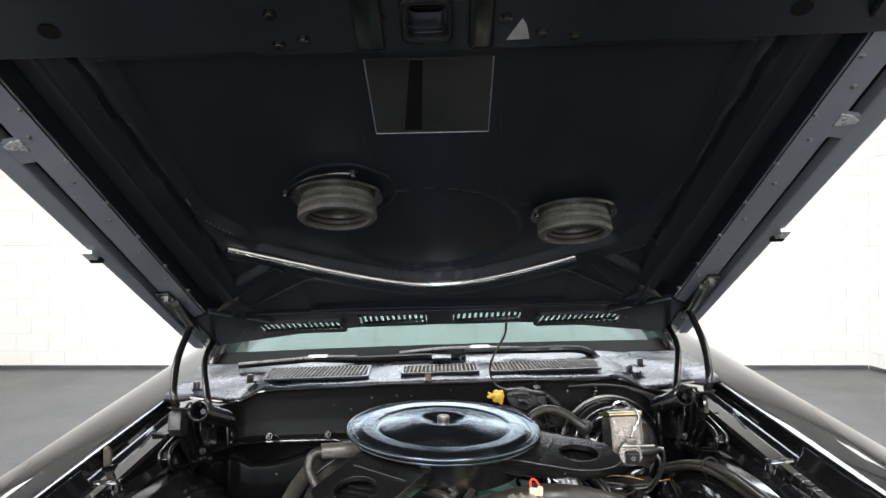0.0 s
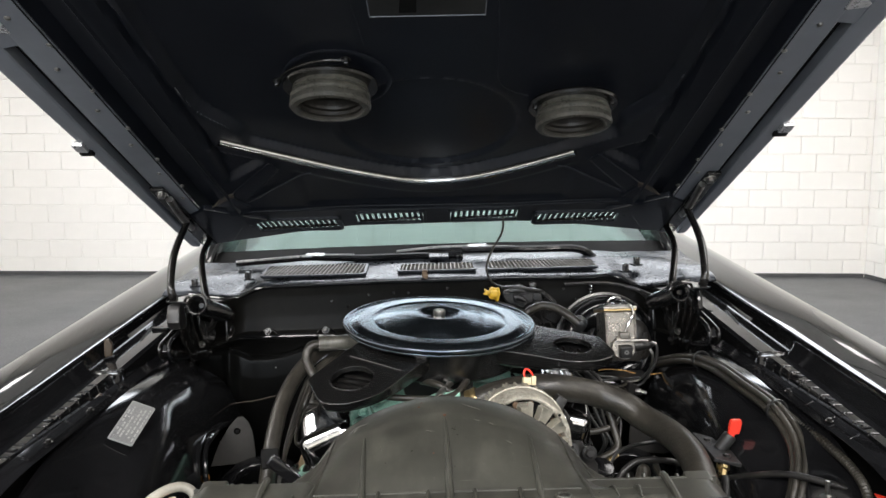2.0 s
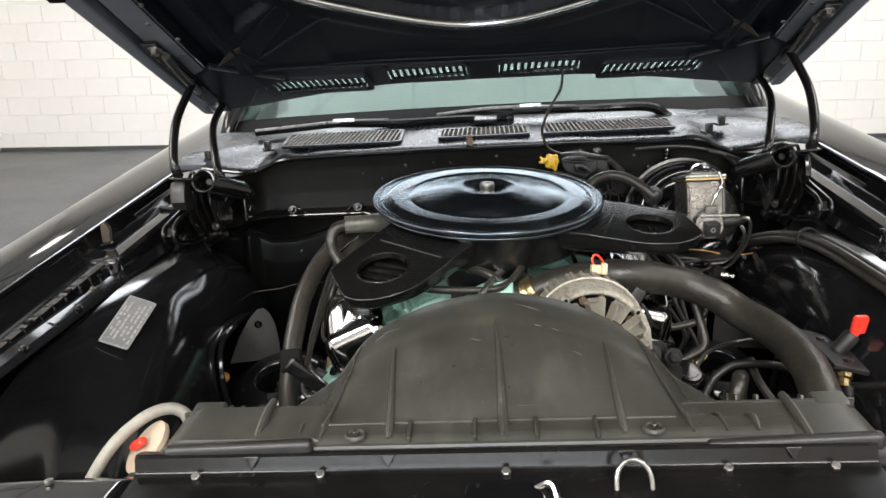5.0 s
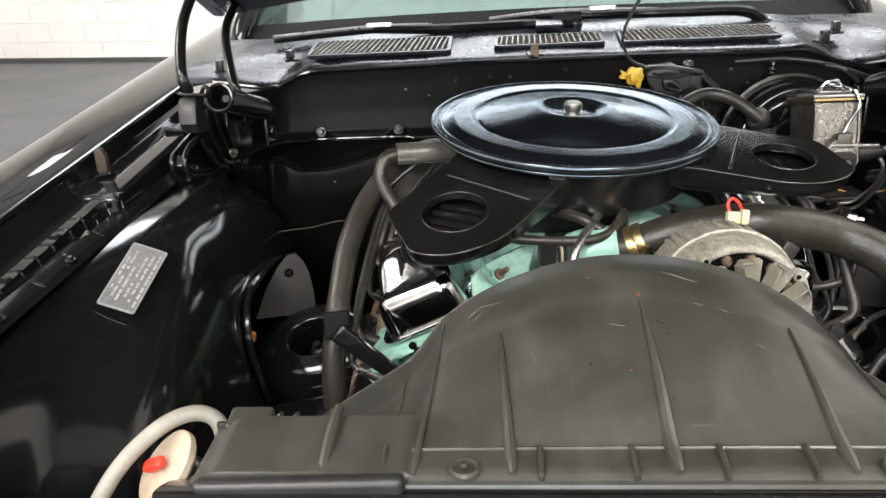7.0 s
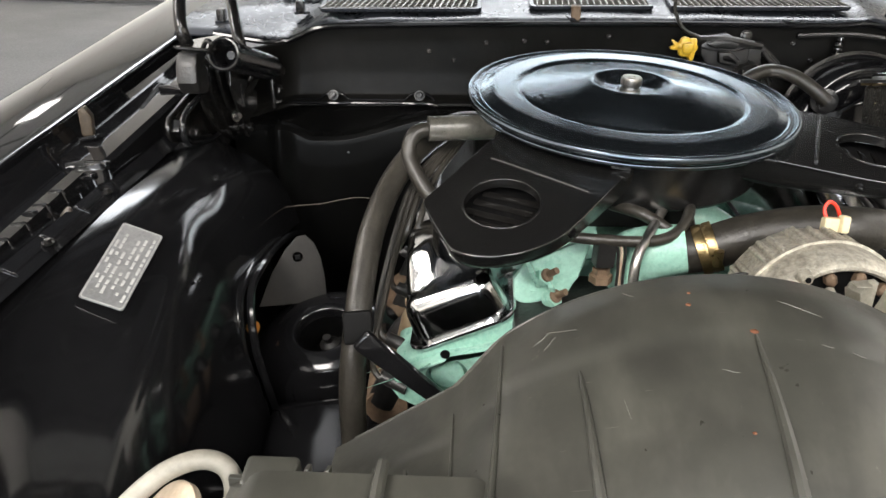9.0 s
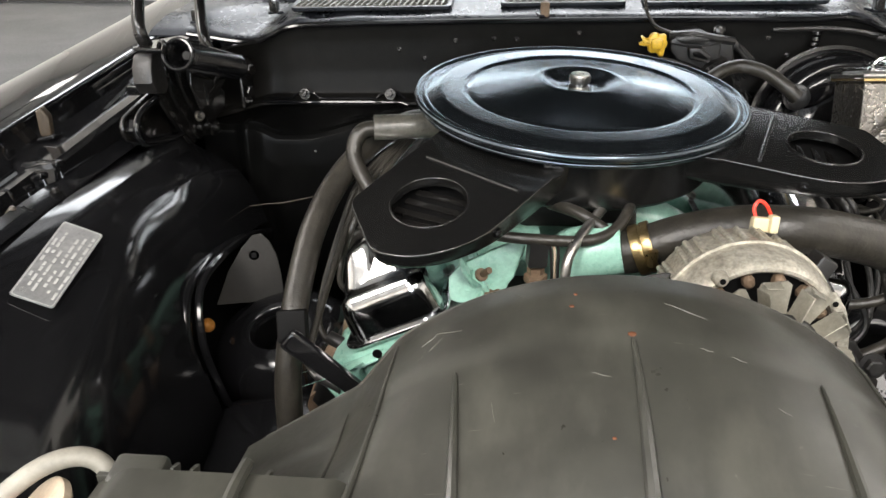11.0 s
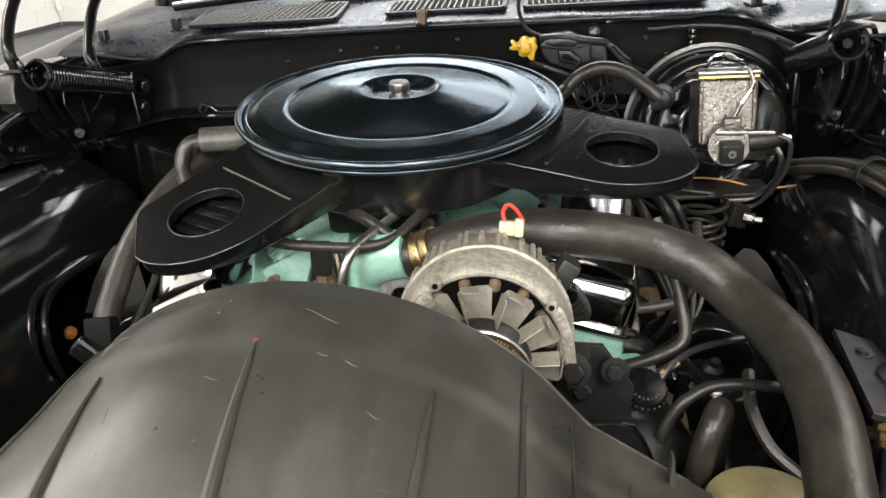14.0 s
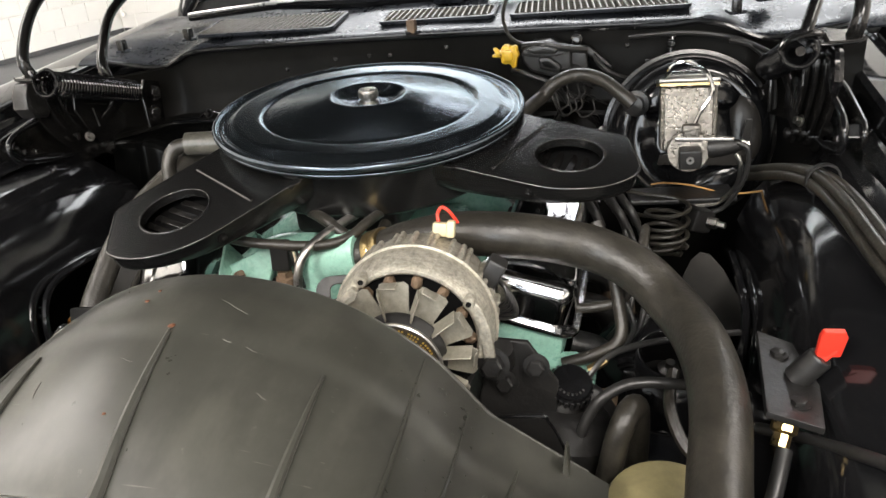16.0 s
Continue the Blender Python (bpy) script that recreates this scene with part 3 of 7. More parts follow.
def crease(x):
    """Height of the front edge of the heater case, which sags beside its ridge."""
    return 0.786 - 0.016 * ss(-0.47, -0.425, x) + 0.038 * ss(-0.40, -0.22, x) - 0.006 * ss(-0.26, -0.20, x)


def heater(u, v):
    x = -0.545 + 0.355 * u
    c = crease(x)
    prof = ((1.800, 0.792), (1.776, 0.791), (1.735, 0.5 * (0.791 + c)), (1.706, c + 0.003), (1.698, c - 0.001), (1.693, c - 0.008), (1.688, c - 0.05), (1.682, 0.60), (1.682, 0.45))
    k = v * (len(prof) - 1)
    i = min(int(k), len(prof) - 2)
    y = prof[i][0] + (prof[i + 1][0] - prof[i][0]) * (k - i)
    z = prof[i][1] + (prof[i + 1][1] - prof[i][1]) * (k - i)
    bulge = math.exp(-((x + 0.475) / 0.012) ** 2)
    return Vector((x, y - 0.012 * bulge * ss(0.25, 0.45, v), z + 0.004 * bulge * ss(0.2, 0.4, v)))


heater_case = thing("heater_case", (-0.35, 1.72, 0.45), "black moulded heater case on the firewall", "heater")
part("case", sheet(B(), heater, 80, 48, 0.003), "heater", heater_case, "", 40)
part("rivet", lathe(B(), [(0, 0), (0.002, 0), (0.0015, 0.001), (0, 0.0012)], pose(-0.372, 1.686, 0.748, 90), 8), "steel", heater_case)
part("side_flange", tube(B(), [(-0.515, 1.79, 0.795), (-0.530, 1.74, 0.788), (-0.540, 1.70, 0.772)], 0.004, 8), "heater", heater_case)


# cowl top under the windshield
def cowl(u, v):
    x = -0.665 + 1.33 * u
    y = 1.812 + v * 0.235 + 0.05 * ss(0.3, 0.66, abs(x)) * v
    z0 = cowl_front(x)
    z = z0 + (0.957 - 0.02 * (x / 0.66) ** 2 - z0) * ss(-0.15, 1.0, v)
    z += 0.004 * math.sin(v * 7 + abs(x) * 9) * ss(0.42, 0.5, abs(x))
    z -= 0.006 * (1 - ss(0.0, 0.05, v))
    z += 0.0025 * noise.noise(Vector((x * 14, y * 18, 3)))
    return Vector((x, y, z))


cowl_panel = part("cowl_panel", sheet(B(), cowl, 90, 30, 0.003), "cowl", body, "glossy black cowl panel", 45)
part("lip", tube(B(), [(x, 1.812, cowl_front(x) - 0.005) for x in [k * 0.04 - 0.60 for k in range(31)]], 0.0045, 8, 2), "bay", cowl_panel)
for x0, x1, y0, y1 in ((-0.43, -0.185, 1.85, 1.93), (-0.095, 0.085, 1.862, 1.915), (0.125, 0.385, 1.858, 1.92)):
    zc = cowl(0.5, (y0 + y1) / 2 * 4.2553 - 1.812 * 4.2553)[2] + 0.007
    out, inn = rounded(x0 - 0.007, y0 - 0.006, x1 + 0.007, y1 + 0.006, 0.009), rounded(x0, y0, x1, y1, 0.008)
    tilt = pose(0, (y0 + y1) / 2, zc, 9, 0, 0) @ pose(0, -(y0 + y1) / 2, 0)
    g = part("cowl_grille", prism(B(), out, -0.006, -0.0005, tilt, [inn], 0.001), "cowl", cowl_panel, "wire mesh grille over the cowl vent")
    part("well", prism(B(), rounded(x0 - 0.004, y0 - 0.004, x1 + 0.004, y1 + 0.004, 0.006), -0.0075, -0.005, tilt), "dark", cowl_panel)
    bm = B()
    nb = int((x1 - x0) / 0.0095)
    for k in range(nb):
        x = x0 + 0.006 + (x1 - x0 - 0.012) * k / (nb - 1)
        dx = -0.008 * x / 0.4
        tube(bm, [tilt @ Vector((x - dx, y0, -0.001)), tilt @ Vector((x + dx, y1, -0.001))], 0.0017, 5, 1, False)
    for k in range(6):
        y = y0 + (y1 - y0) * (k + 0.5) / 6
        tube(bm, [tilt @ Vector((x0, y, -0.0022)), tilt @ Vector((x1, y, -0.0022))], 0.0013, 5, 1, False)
    part("wire_mesh", bm, "mesh", cowl_panel)
for x, y, z in ((-0.033, 1.822, 0.925), (0.452, 1.835, 0.925), (-0.475, 1.885, 0.925), (0.495, 1.90, 0.932), (-0.60, 1.86, 0.915)):
    c = part("clip", box(B(), (x, y, z + 0.006), (0.014, 0.016, 0.022), None, 0.003), "rust" if x == -0.033 else "hinge", cowl_panel)
    part("base", box(B(), (x, y + 0.004, z - 0.002), (0.026, 0.022, 0.005), pose(0, 0, 0, 6, 0, 20), 0.002), "cowl", cowl_panel)
part("stay", box(B(), (0.0, 1.95, 0.957), (0.05, 0.03, 0.012), pose(0, 0, 0, 14), 0.003), "cowl", cowl_panel)


# windshield, its dark foot, the dashboard behind it and the pillars
def ws(u, v):
    x = -0.66 + 1.32 * u
    k = (x / 0.66) ** 2
    return Vector((x * (1 - 0.12 * v), 2.035 + 0.16 * k + 0.60 * v, 0.952 - 0.025 * k + 0.37 * v))


windshield = part("windshield", sheet(B(), ws, 30, 12, 0.005), "glass", body, "green tinted curved windshield glass", 80)


def ws_foot(u, v):
    p = ws(u, -0.02 + v * 0.07)
    return p + Vector((0, -0.004, 0.006))


part("lower_seal", sheet(B(), ws_foot, 30, 3, 0.004), "dark", windshield, "black band along the foot of the glass")
for s in (-1, 1):
    part("pillar", tube(B(), [(s * 0.668, 2.19, 0.90), (s * 0.655, 2.23, 0.97), (s * 0.62, 2.45, 1.12), (s * 0.585, 2.76, 1.30)], 0.026, 12), "fender", body)
    part("side_trim", tube(B(), [(s * 0.655, 2.15, 0.91), (s * 0.645, 2.195, 0.965), (s * 0.60, 2.42, 1.12)], 0.009, 8), "bay", body)
part("roof", box(B(), (0, 3.25, 1.30), (1.24, 1.05, 0.04), None, 0.018), "fender", body)
part("dashboard", box(B(), (0, 2.42, 0.87), (1.24, 0.5, 0.10), pose(0, 0, 0, -4), 0.03), "dark", body, "dark dashboard behind the glass")
part("cabin_floor", box(B(), (0, 2.95, 0.42), (1.3, 1.6, 0.5), None, 0.03), "dark", body)

# ---- radiator support, header panel, wheels ----
def bar(prof, x0, x1, n, bend=0.0):
    def fn(u, v):
        x = x0 + (x1 - x0) * u
        k = v * (len(prof) - 1)
        i = min(int(k), len(prof) - 2)
        y = prof[i][0] + (prof[i + 1][0] - prof[i][0]) * (k - i)
        z = prof[i][1] + (prof[i + 1][1] - prof[i][1]) * (k - i)
        return Vector((x, y + bend * x * x, z))
    return fn


support = part("radiator_support", sheet(B(), bar(((0.93, 0.750), (0.905, 0.768), (0.889, 0.776), (0.880, 0.7785), (0.876, 0.776), (0.8725, 0.763), (0.868, 0.7605), (0.855, 0.760), (0.80, 0.754), (0.78, 0.74), (0.778, 0.50)), -0.335, 0.345, 1), 30, 45, 0.003), "support", body, "black radiator support with bolts", 40)
for x in (-0.273, -0.155, 0.016, 0.213, 0.305):
    part("bolt", bolt(B(), (x, 0.8665, 0.7612), (0, -0.5, 0.85), 0.0045, 0.005, False), "steel", support, "worn bolt")
for x in (-0.22, -0.092, 0.124, 0.271):
    m = Matrix(((1, 0, 0, x), (0, 0.35, -0.94, 0.8745), (0, 0.94, 0.35, 0.776), (0, 0, 0, 1)))
    part("dimple", prism(B(), [(-0.008, 0.002), (0.0, -0.011), (0.008, 0.002)], -0.002, 0.004, m, (), 0.0012), "support", support, "pressed pointed tab")


def header(u, v):
    x = -0.70 + 1.40 * u
    prof = ((0.888, 0.742), (0.884, 0.752), (0.875, 0.755), (0.80, 0.754), (0.72, 0.748), (0.64, 0.732), (0.58, 0.70), (0.55, 0.65), (0.545, 0.52), (0.56, 0.35))
    k = v * 9
    i = min(int(k), 8)
    y = prof[i][0] + (prof[i + 1][0] - prof[i][0]) * (k - i)
    z = prof[i][1] + (prof[i + 1][1] - prof[i][1]) * (k - i)
    mid = 1 - ss(0.31, 0.335, abs(x))
    if y > 0.77:
        z -= 0.03 * mid
        y = min(y, 0.90 - 0.11 * mid)
    return Vector((x, y + 0.10 * (x / 0.7) ** 2 * ss(0.80, 0.60, y) * 0.6, z - 0.012 * ss(0.40, 0.70, abs(x)) - 0.02 * ss(0.5, 0.7, abs(x)) * ss(0.86, 0.70, y)))


head_panel = part("header_panel", sheet(B(), header, 90, 44, 0.003), "nose", body, "gloss black nose panel ahead of the radiator", 50)
for x, y in ((0.40, 0.87), (0.46, 0.86), (0.56, 0.872), (-0.42, 0.87), (-0.53, 0.868)):
    part("bolt", bolt(B(), (x, y, 0.7555), (0, 0, 1), 0.0045, 0.004, False), "steel", head_panel)
latch = thing("hood_latch", (0.02, 0.83, 0.742), "black hood latch with bright wire hook", "latch")
part("plate", box(B(), (0.015, 0.842, 0.752), (0.075, 0.05, 0.018), None, 0.007), "bay", latch)
part("spring", tube(B(), [(0.04, 0.845, 0.757), (0.055, 0.84, 0.766), (0.06, 0.825, 0.758), (0.062, 0.81, 0.75)], 0.0035, 8), "chrome", latch)
part("hook", tube(B(), [(0.112, 0.835, 0.742), (0.112, 0.846, 0.766), (0.117, 0.852, 0.776), (0.127, 0.854, 0.780), (0.137, 0.852, 0.776), (0.142, 0.846, 0.766), (0.142, 0.835, 0.742)], 0.0022, 8), "steel", latch, "bright wire hook")
for s in (-1, 1):
    wheel = part("wheel", lathe(B(), [(0.17, -0.1), (0.30, -0.1), (0.335, -0.07), (0.34, 0.0), (0.335, 0.07), (0.30, 0.1), (0.17, 0.1)], pose(s * 0.76, 1.14, 0.34, 0, 90, 0), 40), "tyre", body, "black front tyre")
    part("rim", lathe(B(), [(0, 0.05), (0.05, 0.06), (0.16, 0.03), (0.18, 0.085), (0.18, -0.09), (0, -0.06)], pose(s * 0.76, 1.14, 0.34, 0, s * 90, 0), 32), "steel", wheel)

# ---- wipers ----
def wiper(label, blade, arm):
    t = thing("wiper", arm[0], label, "wiper", "windshield wipers")
    b = part("blade", tube(B(), blade, 0.0062, 8), "hinge", t)
    part("spine", tube(B(), [Vector(p) + Vector((0, -0.004, 0.007)) for p in blade], 0.0035, 6), "silver", t, "bright blade spine")
    part("arm", tube(B(), arm, (0.0115, 0.0085), 8), "bay", t)
    m = len(blade) // 2
    part("bridge", box(B(), Vector(blade[m]) + Vector((0, -0.004, 0.008)), (0.05, 0.012, 0.01), None, 0.003), "silver", t)
    part("pivot", lathe(B(), [(0, -0.02), (0.013, -0.02), (0.014, 0.0), (0.010, 0.008), (0, 0.009)], pose(*arm[0], 20), 14), "bay", t)


wiper("black wiper with bright spine lying on the cowl", [(-0.53, 1.99, 0.947), (-0.42, 1.975, 0.955), (-0.32, 1.975, 0.960), (-0.22, 1.98, 0.958)], [(0.05, 1.975, 0.955), (-0.05, 1.975, 0.957), (-0.20, 1.972, 0.957), (-0.33, 1.972, 0.962)])
wiper("black wiper with curved arm on the cowl", [(-0.11, 2.0, 0.962), (0.0, 1.985, 0.972), (0.10, 1.98, 0.972), (0.22, 1.985, 0.966)], [(0.40, 1.985, 0.942), (0.36, 1.985, 0.964), (0.24, 1.975, 0.968), (0.06, 1.97, 0.970)])

# ---- hood ----
PHI = radians(24.7)
HOOD = Matrix(((1, 0, 0, 0), (0, -math.cos(PHI), -math.sin(PHI), 1.835), (0, math.sin(PHI), -math.cos(PHI), 1.073), (0, 0, 0, 1)))


def H(u, v, h=0.0):
    """A place on the hood: u across, v forward from the vents, h below its inner face."""
    return HOOD @ Vector((u, v, h))


hood = thing("hood", H(0, 0, 0), "raised black hood seen from below", "hood")


def rear(u):
    return -0.055 - 0.115 * ss(0.15, 0.68, abs(u))


# the skin stops short of the louvre strip, so that light comes through the slots
def skin_front(a, b):
    u = -0.668 + 1.336 * a
    v = 0.06 + 1.08 * b
    return H(u * (1 - 0.02 * b), v, -0.024 - 0.028 * (1 - (u / 0.68) ** 2) - 0.018 * math.sin(b * 3.1))


part("skin", sheet(B(), skin_front, 30, 30, 0.002), "fender", hood, "gloss black outer skin", 60)


def pan_edge(v):
    return 0.418 - 0.008 * ss(0.64, 0.54, v) - 0.052 * ss(0.55, 0.43, v)


def inner(a, b):
    u = -0.478 + 0.956 * a
    v = 0.035 + 0.965 * b
    au = abs(u)
    h = 0.0
    g = 0.405 + 0.040 * v
    h -= 0.012 * (ss(g - 0.009, g - 0.005, au) - ss(g + 0.004, g + 0.010, au)) * ss(0.30, 0.40, v)           # narrow groove
    h += 0.007 * ss(g + 0.008, 0.474, au)
    edge = pan_edge(v)
    bow = 0.102 + math.sqrt(0.010 + 0.52 * au * au)                                 # rear brace, bowed
    pan = (1 - ss(edge - 0.012, edge + 0.004, au)) * ss(bow + 0.012, bow + 0.030, v) * (1 - ss(0.955, 0.975, v))
    h -= 0.020 * pan
    e2 = ((u + 0.01) / 0.172) ** 2 + ((v - 0.42) / 0.165) ** 2
    h -= 0.007 * (1 - ss(0.94, 1.04, e2)) * pan                          # round hollow
    h += 0.0014 * math.exp(-((au - 0.112) / 0.003) ** 2) * ss(0.56, 0.62, v) * (1 - ss(0.70, 0.84, v)) * pan
    # hollows in the rear corners and between the brace and the louvres
    c1 = ss(0.0, 0.012, v - 0.318 + 0.92 * (au - 0.338)) * ss(0.0, 0.012, 0.325 + 0.62 * (au - 0.338) - v) * (1 - ss(0.428, 0.438, au))
    c2 = (1 - ss(0.28, 0.30, au)) * ss(0.085, 0.10, v) * (1 - ss(bow - 0.075, bow - 0.05, v))
    h -= max(0.014 * c1, 0.006 * c2)
    h += 0.006 * math.exp(-((v - 0.065) / 0.008) ** 2)
    return H(u, v, h)


part("inner_panel", sheet(B(), inner, 200, 140, 0.0015), "hood", hood, "black pressed inner panel", 35)
# the rolled rear brace edge, in bright metal
pts = [H(u, 0.112 + math.sqrt(0.010 + (0.546 if u < 0 else 0.512) * u * u), 0.004) for u in [k * 0.04 - 0.40 for k in range(18)]]
part("brace_edge", tube(B(), pts, 0.0092, 10, 3), "edge", hood, "bright rounded edge of the rear brace")

# louvre strip at the rear, with four slotted vents
VENTS = ((-0.44, -0.235), (-0.195, -0.03), (0.03, 0.195), (0.235, 0.44))


def strip_piece(bm, u0, u1, lo, hi, n=6):
    """A piece of the flat strip between two edges, each a function of u."""
    us = [u0 + (u1 - u0) * k / n for k in range(n + 1)]
    prism(bm, [(u, lo(u)) for u in us] + [(u, hi(u)) for u in reversed(us)], -0.002, 0.0, HOOD)


bm = B()
edges = [-0.53] + [q for ab in VENTS for q in ab] + [0.53]
for k in range(0, len(edges), 2):
    strip_piece(bm, edges[k], edges[k + 1], rear, lambda u: 0.035)
for a, b in VENTS:
    v0 = rear(abs(a + b) / 2) + 0.018
    strip_piece(bm, a, b, rear, lambda u: v0)
    strip_piece(bm, a, b, lambda u: v0 + 0.072, lambda u: 0.0355)
strip = part("louvre_panel", bm, "hood", hood)
for a, b in VENTS:
    v0 = rear(abs(a + b) / 2) + 0.018
    part("vent_rim", prism(B(), rounded(a - 0.004, v0 - 0.004, b + 0.004, v0 + 0.076, 0.014), -0.0005, 0.006, HOOD, [rounded(a + 0.002, v0 + 0.002, b - 0.002, v0 + 0.070, 0.010)]), "hood", strip)
    n = int((b - a) / 0.0145)
    for k in range(n + 1):
        u = a + 0.008 + (b - a - 0.016) * k / n
        lean = 0.007 * (a + b)
        WW = 0.0036
        bm = B()
        q = [(u - WW - lean, v0 + 0.001), (u + WW - lean, v0 + 0.001), (u + WW + lean, v0 + 0.071), (u - WW + lean, v0 + 0.071)]
        prism(bm, q, -0.003, 0.001, HOOD, (), 0.0008)
        part("slat", bm, "hood", strip)
    part("gutter", tube(B(), [H(a + 0.01, v0 + 0.020, 0.004), H((a + b) / 2, v0 + 0.026, 0.004), H(b - 0.01, v0 + 0.032, 0.004)], 0.0035, 6), "hinge", strip)

# side rails: a deep dark channel, a riveted strip, a long slot and the outer flange
def across(prof, v0, v1):
    """A strip along the hood: (u, h) pairs, where each u may grow along the strip."""
    def fn(a, b):
        v = v0 + (v1 - v0) * b
        k = a * (len(prof) - 1)
        i = min(int(k), len(prof) - 2)
        p, q = prof[i](v), prof[i + 1](v)
        return H(p[0] + (q[0] - p[0]) * (k - i), v, p[1] + (q[1] - p[1]) * (k - i))
    return fn


for s in (-1, 1):
    fold = lambda v: 0.452 + 0.030 * v
    strip_in = lambda v: 0.5400 + 0.010 * v
    outer = lambda v: 0.652 + 0.024 * v
    channel = [lambda v: (s * (fold(v) - 0.002), 0.006), lambda v: (s * (fold(v) + 0.0015), 0.0095), lambda v: (s * (fold(v) + 0.005), 0.006), lambda v: (s * (fold(v) + 0.014), -0.020), lambda v: (s * (fold(v) + 0.034), -0.024),
               lambda v: (s * (strip_in(v) - 0.012), -0.022), lambda v: (s * (strip_in(v) - 0.003), -0.004), lambda v: (s * strip_in(v), 0.003)]
    part("channel", sheet(B(), across(channel, -0.02, 0.990), 35, 24, 0.002), "hood", hood, "deep black channel beside the rail", 40)
    # highlight on the black fold, drawn as a thin alloy-coloured line
    part("fold_edge", tube(B(), [H(s * (fold(v) + 0.0012), v, 0.0098) for v in [0.30 + 0.0575 * k for k in range(13)]], 0.0011, 6, 2), "plate", hood, "folded edge with a painted highlight")
    strip = [lambda v: (s * strip_in(v), 0.0035), lambda v: (s * (strip_in(v) + 0.0025), 0.0062), lambda v: (s * (strip_in(v) + 0.020), 0.0058), lambda v: (s * (0.5965 + 0.002 * v), 0.0050), lambda v: (s * (0.6005 + 0.002 * v), 0.0030), lambda v: (s * (0.6020 + 0.002 * v), -0.016)]
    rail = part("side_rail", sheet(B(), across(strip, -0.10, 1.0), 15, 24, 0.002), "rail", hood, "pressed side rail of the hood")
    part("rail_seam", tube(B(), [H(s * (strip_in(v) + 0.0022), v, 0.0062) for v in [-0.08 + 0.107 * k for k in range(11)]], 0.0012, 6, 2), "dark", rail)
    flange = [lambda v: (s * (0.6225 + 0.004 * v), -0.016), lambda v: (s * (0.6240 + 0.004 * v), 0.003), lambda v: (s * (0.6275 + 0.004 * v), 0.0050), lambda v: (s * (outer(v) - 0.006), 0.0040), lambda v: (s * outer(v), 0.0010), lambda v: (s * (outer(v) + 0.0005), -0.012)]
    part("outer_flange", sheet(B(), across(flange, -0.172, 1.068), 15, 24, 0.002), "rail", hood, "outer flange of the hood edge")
    # near-black floor puts the shade of the slot into colour
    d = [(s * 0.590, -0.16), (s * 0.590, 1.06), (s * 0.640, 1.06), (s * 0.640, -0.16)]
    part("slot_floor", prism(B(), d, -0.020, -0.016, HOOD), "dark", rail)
    for v0, v1 in ((0.748, 0.800), (-0.12, -0.03), (0.975, 1.03)):
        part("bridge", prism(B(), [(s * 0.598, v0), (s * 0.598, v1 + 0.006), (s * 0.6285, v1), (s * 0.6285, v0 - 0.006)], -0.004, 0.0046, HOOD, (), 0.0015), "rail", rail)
    part("slot_tab", prism(B(), [(s * 0.594, 0.780), (s * 0.594, 0.811), (s * 0.612, 0.806), (s * 0.628, 0.793), (s * 0.626, 0.786)], 0.0040, 0.0075, HOOD, (), 0.0015), "silver", rail, "bare bright metal in the slot")
    for k in range(15):
        v = (0.942 if s > 0 else 0.948) - 0.0655 * k
        if v > 0.10:
            odd = (k + (s < 0)) % 2
            part("rivet", lathe(B(), [(0, -0.001), (0.0046, -0.001), (0.0044, 0.0016), (0.0028, 0.0030), (0, 0.0034)], HOOD @ pose(s * (0.528 + 0.034 * v + 0.0225 * odd), v, 0.0058), 12), "steel", rail)
    # the glint along the rolled edge is likewise put into its colour
    pts = [H(s * (pan_edge(v) + 0.003), v, -0.0015) for v in [0.795 - 0.0135 * k for k in range(27)]]
    part("bead", tube(B(), pts, lambda f: 0.0020 * (0.4 + 2.4 * f * (1 - f)), 6, 2), "plate", hood, "rolled edge of the inner panel with a painted highlight")
    strap = [(0.333, 0.318), (0.324, 0.314), (0.318, 0.302), (0.322, 0.284), (0.428, 0.122), (0.445, 0.150), (0.441, 0.178)]
    part("corner_brace", prism(B(), [(s * p, q) for p, q in strap], -0.002, 0.005, HOOD, (), 0.003), "hood", hood, "diagonal brace with a rounded end")
    part("corner_rib", tube(B(), [H(s * p, q, 0.0048) for p, q in ((0.441, 0.178), (0.395, 0.240), (0.335, 0.316), (0.324, 0.314), (0.318, 0.302), (0.325, 0.280), (0.428, 0.122))], 0.0014, 6, 3), "hood", hood)
    part("corner_rib", tube(B(), [H(s * p, q, 0.0035) for p, q in ((0.255, 0.268), (0.275, 0.262), (0.345, 0.195), (0.430, 0.113), (0.47, 0.098))], 0.0022, 6, 3), "hood", hood)
    part("corner_facet", prism(B(), [(s * 0.441, 0.178), (s * 0.468, 0.164), (s * 0.512, 0.098), (s * 0.448, 0.142)], 0.004, 0.0085, HOOD, (), 0.002), "facet", hood, "dull brownish facet in the corner")
    # rubber clip on the outer edge
    k = part("edge_clip", box(B(), H(s * (0.662), 0.420, 0.006), (0.022, 0.030, 0.012), HOOD.to_3x3().to_4x4(), 0.003), "silver", hood, "pale edge clip")
    part("pad", box(B(), H(s * (0.660), 0.396, 0.005), (0.026, 0.014, 0.012), HOOD.to_3x3().to_4x4(), 0.002), "dark", k)
    # rear corner plates
    part("corner_plate", prism(B(), [(s * 0.40, 0.02), (s * 0.53, 0.10), (s * 0.60, 0.04), (s * 0.60, -0.14), (s * 0.52, -0.12), (s * 0.47, -0.02)], -0.004, 0.012, HOOD, (), 0.004), "hood", hood)
